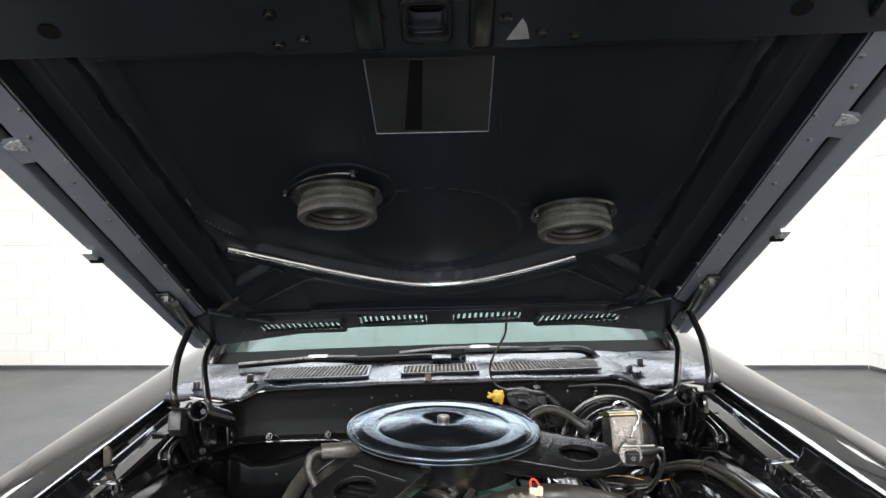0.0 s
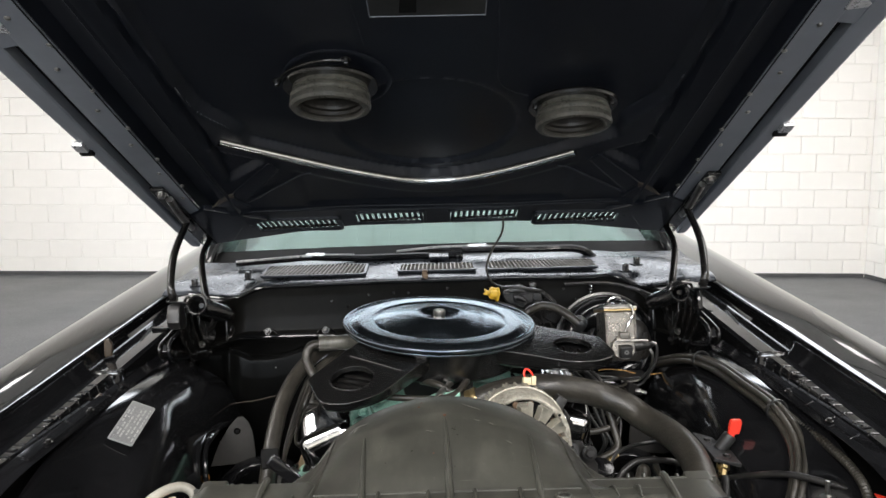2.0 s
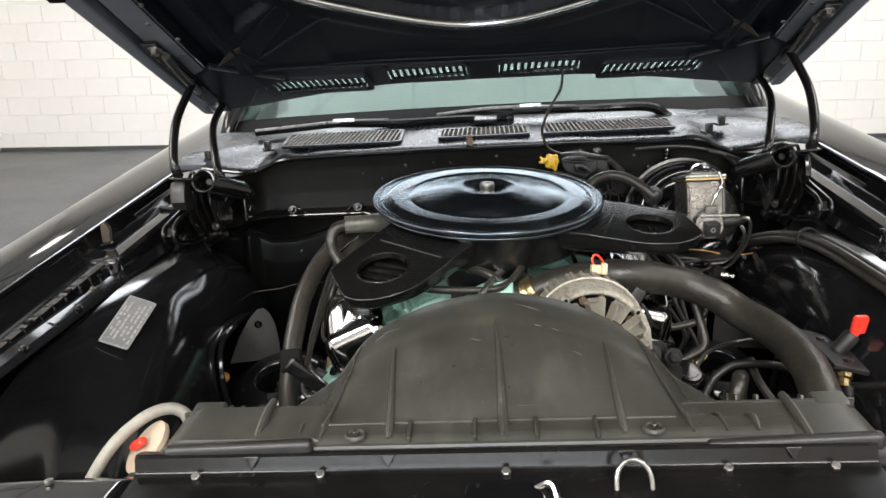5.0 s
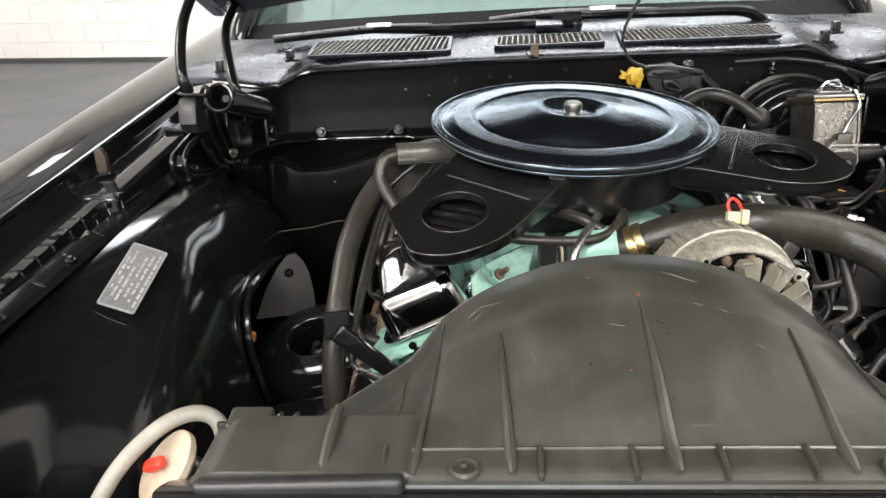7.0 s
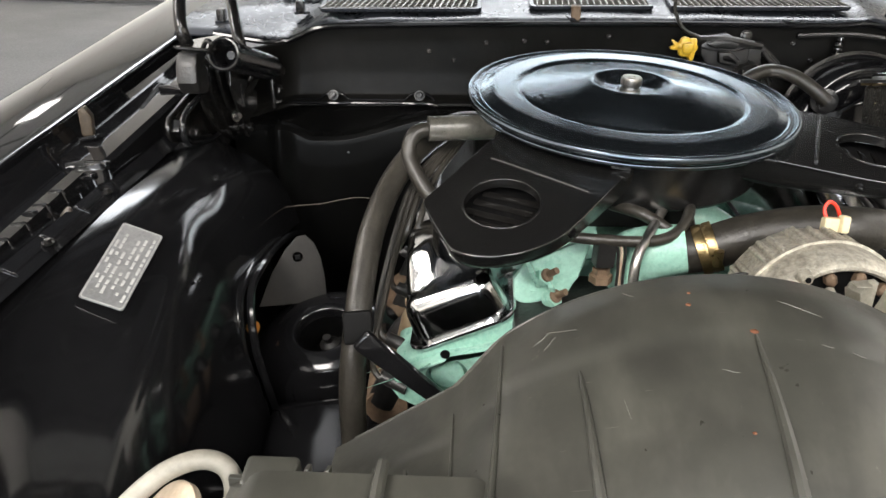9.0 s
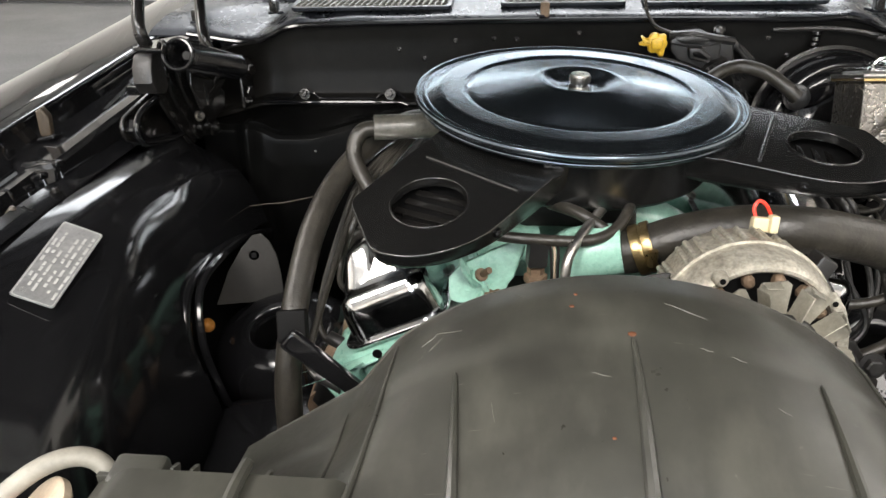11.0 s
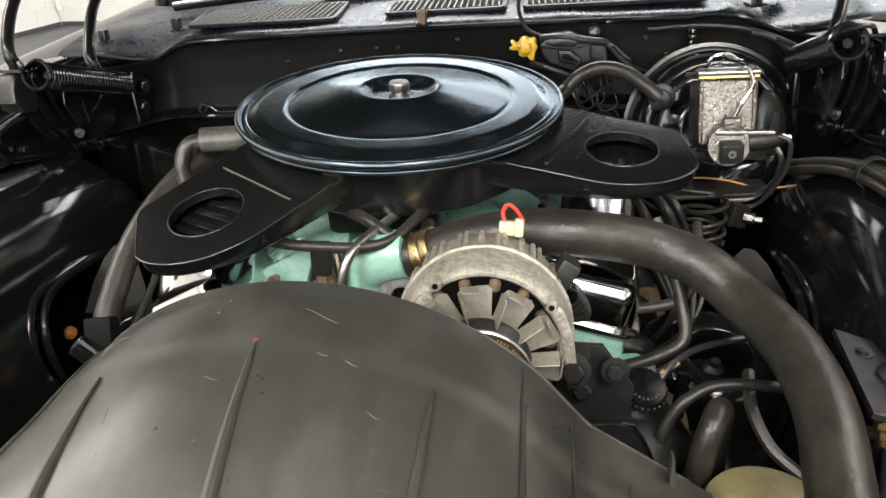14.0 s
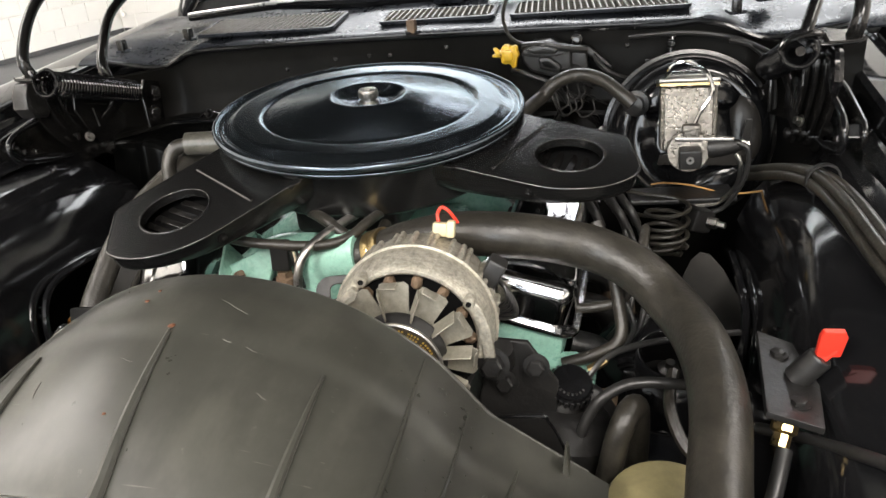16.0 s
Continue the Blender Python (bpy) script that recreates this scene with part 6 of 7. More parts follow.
part("front_lip", tube(B(), [W(x, 0.889, shroud_top(x, 0.889) - 0.0035) for x in (-0.30, -0.2, -0.1, 0.0, 0.1, 0.2, 0.34)], 0.0038, 8), "shroud", dome_ob)
part("step", tube(B(), [W(x, 0.916, shroud_top(x, 0.916) - 0.0002) for x in (-0.16, -0.08, 0.0, 0.08, 0.18)], 0.0016, 6), "shroud", dome_ob)
for x, z in ((-0.123, 0.7835), (0.155, 0.7935)):
    part("screw", bolt(B(), W(x, 0.894, z + 0.001), (0, -0.15, 1), 0.0034, 0.0040, False), "swell", dome_ob, "small worn screw")
    part("boss", lathe(B(), [(0, 0.0005), (0.0068, 0.0005), (0.0078, 0.0026), (0.0092, 0.0028), (0.0104, 0.0010), (0.0104, -0.001)], Matrix.Translation(W(x, 0.894, z - 0.001)), 20), "shroud", dome_ob)
# wings to both sides
for s in (-1, 1):
    x0, x1 = (-0.157, -0.312) if s < 0 else (0.195, 0.362)
    wz = 0.7755 + 0.0314 * (x0 + x1) / 2

    def wing(u, v, x0=x0, x1=x1, s=s):
        x = x0 + (x1 - x0) * u
        k = v
        y = 0.888 + 0.067 * k
        z = 0.7745 + 0.0314 * x + (0.0115 if s < 0 else 0.006) * ss(0.0, 0.07, k) + 0.001 * k
        z -= 0.010 * ss(0.90, 1.0, u) + 0.004 * (1 - ss(0.0, 0.02, u))
        return W(x, y, z)
    wg = part("wing", sheet(B(), wing, 24, 16, 0.004), "shroud", shroud, "flat side cover of the shroud", 40)
    part("skirt", box(B(), W((x0 + x1) / 2, 0.954, wz - 0.043), (abs(x1 - x0), 0.004, 0.10), None, 0.001), "shroud", wg)
    q = -0.220 if s < 0 else 0.294
    part("rib", tube(B(), [W(q, 0.886, wz + 0.004), W(q, 0.93, wz + (0.015 if s < 0 else 0.0095)), W(q, 0.962, wz + (0.014 if s < 0 else 0.0085))], 0.0042, 8), "shroud", wg)
    part("end_box", box(B(), W(x1 - s * 0.024, 0.957, wz + 0.002), (0.034, 0.024, 0.016), pose(0, 0, 0, 8, 0, 0), 0.004), "shroud", wg)
    for f in (0.32, 0.44, 0.62, 0.70):
        xx = x0 + (x1 - x0) * f
        part("fin", box(B(), W(xx, 0.958, wz + 0.002), (0.003, 0.010, 0.016), pose(0, 0, 0, -20, 0, 0), 0.001), "shroud", wg)
    part("front_roll", box(B(), W((x0 + x1) / 2, 0.885, wz + (0.003 if s < 0 else -0.001)), (abs(x1 - x0) - 0.01, 0.012, 0.016), pose(0, 0, 0, 0, -1.8, 0), 0.005, 3), "wire", wg, "dark rolled front edge")
    part("end_cap", box(B(), W(x1 - s * 0.012, 0.892, wz - 0.012), (0.034, 0.030, 0.020), None, 0.006), "wire", wg)

# radiator below and ahead
radiator = thing("radiator", W(0.01, 0.905, 0.30), "black painted radiator behind its support", "radiator")
part("core", box(B(), W(0.01, 0.915, 0.53), (0.64, 0.045, 0.42), None, 0.004), "castblack", radiator)
part("tank", box(B(), W(-0.335, 0.925, 0.53), (0.05, 0.06, 0.40), None, 0.015), "castblack", radiator)

# radiator cap with red lever, filler neck and pale overflow hose
cap = thing("filler_cap", W(-0.350, 0.938, 0.730), "faded radiator cap with red lever", "cap")
cm = Matrix.Translation(W(-0.352, 0.940, 0.740)) @ pose(0, 0, 0, 20, -38, 0)
part("neck", lathe(B(), [(0, -0.035), (0.017, -0.035), (0.017, -0.012), (0.021, -0.010), (0.021, -0.006), (0, -0.006)], cm, 24), "steel", cap)
part("disc", lathe(B(), [(0, -0.006), (0.027, -0.006), (0.030, -0.003), (0.030, 0.002), (0.027, 0.004), (0.012, 0.005), (0, 0.005)], cm, 32), "pink", cap, "pale worn pressed cap")
part("lever", box(B(), cm @ Vector((0.0, -0.002, 0.011)), (0.026, 0.010, 0.008), cm.to_3x3().to_4x4() @ pose(0, 0, 0, 0, -6, -25), 0.003), "red", cap, "red safety lever")
over = thing("overflow_hose", W(-0.39, 0.90, 0.68), "pale grey curved overflow hose", "hose")
part("line", tube(B(), [W(-0.412, 0.875, 0.665), W(-0.404, 0.892, 0.705), W(-0.386, 0.925, 0.744), W(-0.362, 0.955, 0.764), W(-0.339, 0.970, 0.769), W(-0.322, 0.974, 0.760), W(-0.317, 0.965, 0.742), W(-0.330, 0.95, 0.725)], 0.0064, 14), "white", over)

# ---- heater hose and plug leads at the side of the engine ----
hh = thing("heater_hose", W(-0.30, 1.25, 0.56), "long grey black heater hose", "hose")
part("line", tube(B(), [W(-0.165, 1.56, 0.825), W(-0.20, 1.53, 0.832), W(-0.240, 1.475, 0.820), W(-0.268, 1.42, 0.795), W(-0.284, 1.36, 0.76), W(-0.289, 1.31, 0.72), W(-0.290, 1.275, 0.685), W(-0.292, 1.25, 0.63), W(-0.288, 1.235, 0.56), W(-0.28, 1.23, 0.48)], 0.0142, 16), "rubber", hh)
part("band", box(B(), W(-0.288, 1.270, 0.688), (0.030, 0.024, 0.034), pose(0, 0, 0, -25, 0, 10), 0.003), "dark", hh, "black rubber sleeve")
leads = thing("plug_leads", W(-0.26, 1.40, 0.62), "bundle of dark spark plug leads", "wires")
for k, (dx, yb, zb) in enumerate(((0.0, 1.31, 0.645), (0.012, 1.40, 0.66), (0.022, 1.47, 0.675), (0.006, 1.26, 0.63))):
    part("lead", tube(B(), [W(-0.20 + dx * 0.5, 1.50, 0.825), W(-0.245 + dx, 1.44, 0.79), W(-0.262 + dx, 1.39, 0.745), W(-0.275 + dx * 0.5, yb + 0.02, zb + 0.035), W(-0.268, yb, zb + 0.008), W(-0.242, yb - 0.006, zb)], 0.0038, 8), "rubber", leads)
    part("boot", tube(B(), [W(-0.262, yb, zb + 0.006), W(-0.235, yb - 0.008, zb - 0.002)], 0.0075, 10, 1, False), "wire", leads)
bm = prism(B(), [(-0.068, 0.0125), (-0.068, -0.0105), (0.034, -0.0085), (0.043, -0.005), (0.046, 0.0), (0.043, 0.0055), (0.034, 0.0085)], -0.007, 0.007, Matrix.Translation((-0.2305, 1.213, 0.6745)) @ pose(0, 0, 0, 72, 41, 0), (), 0.005)
brace = part("brace", bm, "bay", leads, "black engine brace")
part("bolt", bolt(B(), Matrix.Translation((-0.2305, 1.213, 0.6745)) @ pose(0, 0, 0, 72, 41, 0) @ Vector((0.036, 0, 0.006)), (0, -0.95, 0.3), 0.005, 0.006), "hinge", brace)
thin = thing("thin_wire", (-0.40, 1.60, 0.70), "thin brown wire low beside the heater case", "wire")
part("line", tube(B(), [(-0.47, 1.60, 0.690), (-0.43, 1.60, 0.696), (-0.40, 1.60, 0.699), (-0.351, 1.60, 0.709), (-0.31, 1.58, 0.715)], 0.0008, 6), "facet", thin)
for y in (1.345, 1.44):
    part("plug_shield", lathe(B(), [(0.006, 0), (0.0125, 0.0), (0.0135, 0.004), (0.0135, 0.040), (0.011, 0.048), (0, 0.050)], along((-0.252, y, 0.628), (-0.236, y - 0.004, 0.70)), 16), "tan", leads, "tan metal plug shield")
exh = thing("exhaust_manifold", W(-0.27, 1.45, 0.50), "tan heat-stained exhaust manifold", "manifold")
part("log", tube(B(), [W(-0.262, 1.29, 0.572), W(-0.268, 1.40, 0.572), W(-0.272, 1.6, 0.56)], 0.024, 14), "rust", exh)
for k in range(4):
    part("port", tube(B(), [W(-0.268, 1.30 + 0.1 * k, 0.575), W(-0.25, 1.30 + 0.1 * k, 0.61), W(-0.22, 1.30 + 0.1 * k, 0.62)], 0.017, 12), "castblack", exh)
copy_thing(exh, CAR @ Matrix.Translation(W(0.315, 1.47, 0.50)) @ pose(0, 0, 0, 0, 0, 180))


# ---- suspension towers beside the engine ----
def tower(s):
    t = thing("suspension_tower", (s * 0.37, 1.36, 0.42), "gloss black suspension tower with a round opening", "suspension", "suspension towers")
    m = pose(s * 0.366, 1.415, 0.602, 26, s * 8, 0) @ Matrix.Diagonal((1.12, 0.92, 1, 1))
    part("shell", lathe(B(), [(0.031, -0.012), (0.032, 0.0), (0.036, 0.003), (0.050, 0.003), (0.066, -0.003), (0.082, -0.020), (0.092, -0.045), (0.097, -0.09), (0.098, -0.16), (0.09, -0.24)], m, 48), "bay", t, "", 60)
    part("well", lathe(B(), [(0.0315, -0.010), (0.031, -0.06), (0, -0.065)], m, 32), "dark", t)
    part("stub", lathe(B(), [(0, -0.065), (0.012, -0.065), (0.012, -0.03), (0.005, -0.025), (0.005, -0.015), (0, -0.015)], m, 12), "castblack", t)
    part("lower_arm", box(B(), (s * 0.345, 1.29, 0.515), (0.15, 0.14, 0.055), pose(0, 0, 0, 14, s * 10, 0), 0.024, 4), "bay", t, "", 60)
    part("post", box(B(), (s * 0.315, 1.335, 0.60), (0.014, 0.012, 0.055), pose(0, 0, 0, -10, s * 8, 0), 0.004), "bay", t)
    fm = Matrix.Translation((s * 0.400, 1.472, 0.664)) @ pose(0, 0, 0, 80, 0, s * -14)
    flap = part("rubber_flap", prism(B(), [(s * a, b) for a, b in ((-0.028, -0.050), (-0.027, -0.015), (-0.024, 0.010), (-0.017, 0.030), (-0.007, 0.041), (0.004, 0.040), (0.020, 0.024), (0.040, -0.006), (0.060, -0.050))], 0, 0.003, fm, [circle2(s * 0.005, 0.013, 0.0065, 16)] if s < 0 else (), 0.001), "flap", t, "dull brown grey splash flap")
    if s < 0:
        part("clip", box(B(), fm @ Vector((s * 0.005, 0.013, 0.002)), (0.007, 0.007, 0.004), fm.to_3x3().to_4x4(), 0.001), "dark", flap)


for s in (-1, 1):
    tower(s)
tie = thing("wire_tag", W(-0.42, 1.36, 0.60), "amber lacquered fitting below the wheelhouse", "fitting")
part("fitting", lathe(B(), [(0, 0), (0.007, 0), (0.009, 0.006), (0.005, 0.012), (0, 0.014)], Matrix.Translation(W(-0.446, 1.412, 0.592)) @ pose(0, 0, 0, 60, 20, 0), 14), "orange", tie)

# ---- maker's plate on the wheelhouse ----
vin = thing("data_plate", W(-0.515, 1.245, 0.757), "small grey alloy data plate on the wheelhouse", "plate")
pa, pc = W(-0.532, 1.296, 0.779), W(-0.531, 1.191, 0.749)
pb = pa + W(-0.495, 1.195, 0.734) - W(-0.531, 1.191, 0.749)
ex, ey = (pb - pa).normalized(), (pc - pa)
ey = (ey - ex * ey.dot(ex)).normalized()
ez = ex.cross(ey)
PM = Matrix(((ex.x, ey.x, ez.x, pa.x), (ex.y, ey.y, ez.y, pa.y), (ex.z, ey.z, ez.z, pa.z), (0, 0, 0, 1)))
sgn = 1 if ez.z > 0 else -1
pl = part("sheet", prism(B(), rounded(0, 0, 0.041, 0.108, 0.003), sgn * 0.003, sgn * 0.0042, PM, (), 0.0), "plate", vin)
part("border", prism(B(), rounded(0.001, 0.001, 0.040, 0.107, 0.003), sgn * 0.0042, sgn * 0.0045, PM, [rounded(0.0018, 0.0018, 0.0392, 0.1062, 0.0025)]), "plate_ink", pl)
random.seed(4)
for row, x in enumerate((0.036, 0.029, 0.023, 0.016, 0.010, 0.005)):
    y = 0.010 + 0.004 * (row % 3)
    while y < 0.098 - 0.006 * (row % 2):
        w = random.uniform(0.003, 0.010)
        if random.random() < (0.92, 0.7, 0.75, 0.65, 0.6, 0.8)[row]:
            part("lettering_bar", prism(B(), [(x - 0.0013, y), (x + 0.0013, y), (x + 0.0013, min(y + w, 0.1)), (x - 0.0013, min(y + w, 0.1))], sgn * 0.0042, sgn * 0.0046, PM), "plate_ink", pl)
        y += w + random.uniform(0.0018, 0.005)
part("stamp", lathe(B(), [(0, 0), (0.0035, 0), (0.0035, 0.0005), (0, 0.0005)], PM @ pose(0.008, 0.098, sgn * 0.0042), 14), "plate_ink", pl)

# ---- brake booster and master cylinder ----
booster = thing("brake_booster", W(0.392, 1.77, 0.68), "gloss black round brake booster", "brake booster")
bo = Matrix.Translation(W(0.391, 1.765, 0.773)) @ pose(0, 0, 0, 76, 0, 4) @ Matrix.Diagonal((1.045, 1.045, 1, 1))   # z runs to the front
shell = part("shell", lathe(B(), [(0, -0.045), (0.095, -0.04), (0.112, -0.015), (0.1135, -0.006), (0.1155, -0.004), (0.1165, 0.0), (0.1155, 0.004), (0.1125, 0.005), (0.1105, 0.003), (0.1085, 0.003), (0.1070, 0.008), (0.1060, 0.022), (0.1015, 0.034), (0.094, 0.041), (0.086, 0.0425), (0.079, 0.039), (0.074, 0.0375), (0.062, 0.0385), (0.050, 0.046), (0.044, 0.048), (0, 0.049)], bo, 96), "bay", booster, "", 60)
part("rim_band", lathe(B(), [(0.1120, 0.0055), (0.1172, 0.0050), (0.1178, 0.0015), (0.1172, -0.0030), (0.1120, -0.0035)], bo, 72), "hinge", shell)
# one swelling is browner: a reflection on the black shell, put into colour
for q, r, w, h in ((62, 0.066, 0.020, 0.034), (6, 0.070, 0.022, 0.046), (-62, 0.070, 0.020, 0.040), (122, 0.066, 0.020, 0.034)):
    a = radians(q)
    part("swelling", lathe(B(), [(1.0, 0.0), (0.98, 0.004), (0.90, 0.008), (0.72, 0.0105), (0.4, 0.0115), (0, 0.012)], bo @ pose(r * math.cos(a), r * math.sin(a), 0.036, 0, 0, q) @ Matrix.Diagonal((w, h, 1.0, 1)), 32), "swell" if q == 6 else "bay", shell, "", 60)
part("check_valve", lathe(B(), [(0, 0), (0.018, 0), (0.018, 0.008), (0.012, 0.010), (0.012, 0.022), (0.004, 0.024), (0, 0.024)], along(W(0.318, 1.715, 0.834), W(0.300, 1.62, 0.840)), 20), "wire", booster, "black rubber check valve")
bh = thing("booster_hose", W(0.25, 1.74, 0.85), "grey black vacuum hose to the booster", "hose")
part("line", tube(B(), [W(0.312, 1.69, 0.838), W(0.295, 1.695, 0.852), W(0.268, 1.71, 0.868), W(0.235, 1.72, 0.873), W(0.205, 1.71, 0.864), W(0.185, 1.70, 0.845), W(0.16, 1.66, 0.83)], 0.0095, 12), "rubber", bh)
mc = thing("master_cylinder", W(0.378, 1.63, 0.80), "rough bright cast iron master cylinder with wire bail", "master cylinder")
MC = Matrix.Translation(W(0.3785, 1.616, 0.844)) @ pose(0, 0, 0, -13, 0.3, 2)
rsv = part("reservoir", box(B(), MC @ Vector((0, 0, -0.004)), (0.061, 0.088, 0.078), MC.to_3x3().to_4x4(), 0.004, 3), "rough_iron", mc)
for sx in (-1, 1):
    part("corner_bead", tube(B(), [MC @ Vector((sx * 0.0300, -0.0435, 0.034)), MC @ Vector((sx * 0.0303, -0.0440, 0.0)), MC @ Vector((sx * 0.0300, -0.0435, -0.040))], 0.0028, 8), "rough_iron", rsv)
part("gasket", box(B(), MC @ Vector((0, 0, 0.0375)), (0.068, 0.094, 0.003), MC.to_3x3().to_4x4()), "brass", mc)
part("cover", box(B(), MC @ Vector((0, 0, 0.0420)), (0.071, 0.097, 0.005), MC.to_3x3().to_4x4(), 0.002), "steel", mc, "bright pressed cover")
part("cover_crown", box(B(), MC @ Vector((0, 0.004, 0.0485)), (0.050, 0.078, 0.010), MC.to_3x3().to_4x4(), 0.005, 3), "chrome", mc)
part("bail", tube(B(), [MC @ Vector(p) for p in ((0.006, -0.049, -0.012), (0.014, -0.051, 0.006), (0.024, -0.051, 0.022), (0.026, -0.052, 0.034), (0.018, -0.046, 0.052), (0.008, -0.020, 0.058), (0.004, 0.020, 0.058), (0.004, 0.050, 0.045))], 0.0023, 8), "chrome", mc, "bright wire bail")
part("bail", tube(B(), [MC @ Vector(p) for p in ((-0.024, -0.040, 0.048), (-0.020, -0.044, 0.060), (-0.004, -0.042, 0.064), (0.008, -0.030, 0.060))], 0.0026, 8), "chrome", mc)
bore = part("bore", lathe(B(), [(0, 0), (0.021, 0), (0.023, 0.004), (0.023, 0.16), (0, 0.16)], along(W(0.381, 1.546, 0.818), W(0.381, 1.75, 0.772)), 28), "rough_iron", mc)
part("ring", lathe(B(), [(0.0195, -0.002), (0.0235, -0.002), (0.0245, 0.001), (0.0245, 0.010), (0.0195, 0.012)], along(W(0.381, 1.546, 0.818), W(0.381, 1.75, 0.772)), 32), "rough_iron", mc)
part("outlet_block", box(B(), W(0.383, 1.540, 0.812), (0.026, 0.020, 0.024), pose(0, 0, 0, 4, 0, 3), 0.003), "castblack", mc)
part("outlet_bolt", lathe(B(), [(0.002, 0), (0.0045, 0), (0.0045, 0.002), (0.002, 0.002)], along(W(0.383, 1.530, 0.812), W(0.383, 1.40, 0.812)), 14), "steel", mc)
part("boss", box(B(), W(0.383, 1.553, 0.840), (0.022, 0.012, 0.020), None, 0.004), "rough_iron", mc)
part("strap", box(B(), W(0.398, 1.551, 0.832), (0.068, 0.008, 0.006), pose(0, 0, 0, 0, 2, 3), 0.002), "steel", mc, "bright flat strap")
part("side_port", lathe(B(), [(0, 0), (0.012, 0), (0.0115, 0.018), (0.008, 0.034), (0.006, 0.040), (0, 0.040)], along(W(0.402, 1.553, 0.820), W(0.445, 1.556, 0.824)), 16), "castblack", mc)
part("union", lathe(B(), [(0, 0), (0.006, 0), (0.006, 0.008), (0.004, 0.009), (0.004, 0.014), (0, 0.014)], along(W(0.436, 1.556, 0.824), W(0.46, 1.557, 0.826)), 6), "steel", mc)
part("mount_plate", prism(B(), [(0.346, 0.727), (0.349, 0.741), (0.362, 0.743), (0.366, 0.737), (0.404, 0.737), (0.410, 0.743), (0.426, 0.741), (0.440, 0.745), (0.455, 0.760), (0.460, 0.790), (0.468, 0.790), (0.467, 0.752), (0.452, 0.725)], -0.004, 0.0, Matrix.Translation((0.0, 1.700, 0.012)) @ Matrix(((1, 0, 0, 0), (0, 0, 1, 0), (0, 1, 0, 0), (0, 0, 0, 1))), (), 0.001), "swell", mc, "satin brown black lower mounting flange")
lines = thing("brake_lines", W(0.42, 1.58, 0.72), "bent black brake lines with coils below the booster", "pipe")
part("line", tube(B(), [W(0.436, 1.55, 0.828), W(0.448, 1.545, 0.822), W(0.449, 1.55, 0.79), W(0.44, 1.56, 0.76), W(0.425, 1.57, 0.735), W(0.40, 1.57, 0.73)], 0.003, 8), "wire", lines)
part("line", tube(B(), [W(0.436, 1.552, 0.814), W(0.442, 1.55, 0.800), W(0.440, 1.56, 0.77), W(0.42, 1.575, 0.742), W(0.385, 1.575, 0.738)], 0.003, 8), "steel", lines)
for c, n in (((0.362, 1.548, 0.690), 3), ((0.356, 1.557, 0.676), 2)):
    pts = [W(c[0] + 0.026 * math.cos(q * math.pi / 8), c[1] + 0.022 * math.sin(q * math.pi / 8), c[2] + 0.0185 * q / 16) for q in range(16 * n + 5)]
    part("coil", tube(B(), [W(c[0] - 0.05, c[1] + 0.03, c[2] - 0.03), W(c[0] + 0.0, c[1] + 0.022, c[2] - 0.01)] + pts + [pts[-1] + Vector((-0.05, 0.01, 0.004)), pts[-1] + Vector((-0.07, 0.05, 0.006))], 0.0027, 8, 2), "rubber", lines, "coiled brake line")
part("valve", box(B(), W(0.40, 1.57, 0.722), (0.03, 0.03, 0.03), pose(0, 0, 0, 0, 20, 30), 0.005), "castblack", lines)
part("fitting", lathe(B(), [(0, 0), (0.007, 0), (0.007, 0.012), (0.004, 0.013), (0.004, 0.022), (0, 0.022)], along(W(0.412, 1.56, 0.722), W(0.45, 1.54, 0.722)), 6), "steel", lines)
part("bracket", box(B(), W(0.378, 1.59, 0.746), (0.13, 0.05, 0.006), pose(0, 0, 0, 0, 0, 8), 0.002), "castblack", lines)
cw = thing("bare_wire", W(0.42, 1.60, 0.75), "single copper coloured wire across the booster", "wire")
part("line", tube(B(), [W(0.341, 1.60, 0.755), W(0.358, 1.60, 0.758), W(0.393, 1.598, 0.756), W(0.434, 1.598, 0.747), W(0.474, 1.60, 0.750), W(0.506, 1.60, 0.760)], 0.0012, 6), "copper", cw)

# ---- wiper motor, yellow plug and its wiring on the firewall ----
mot = thing("wiper_motor", W(0.19, 1.80, 0.86), "black wiper motor and washer pump on the firewall", "motor")
XY = Matrix(((1, 0, 0, 0), (0, 0, 1, 0), (0, 1, 0, 0), (0, 0, 0, 1)))


def faced(outline, y0, y1):
    """A block whose face, told by (x, z) of the room, looks to the front."""
    loop = [(W(x, y0, z).x, W(x, y0, z).z) for x, z in outline]
    return prism(B(), loop, y0, y1, XY, (), 0.004)


body_m = part("housing", faced([(0.146, 0.896), (0.162, 0.908), (0.188, 0.912), (0.207, 0.902), (0.220, 0.898), (0.221, 0.856), (0.202, 0.856), (0.161, 0.867), (0.150, 0.880)], 1.772, 1.818), "wire", mot)
part("flange", faced([(0.214, 0.900), (0.240, 0.897), (0.246, 0.864), (0.232, 0.852), (0.214, 0.852)], 1.786, 1.800), "wire", mot, "black bolted flange")
part("crown", faced([(0.153, 0.899), (0.164, 0.905), (0.187, 0.908), (0.204, 0.900), (0.196, 0.893), (0.166, 0.893)], 1.764, 1.776), "castblack", body_m)
part("socket", faced([(0.172, 0.889), (0.190, 0.889), (0.207, 0.877), (0.206, 0.866), (0.175, 0.872)], 1.762, 1.775), "castblack", mot)
part("socket_mouth", faced([(0.177, 0.885), (0.188, 0.885), (0.202, 0.875), (0.201, 0.871), (0.179, 0.876)], 1.7605, 1.766), "dark", mot)
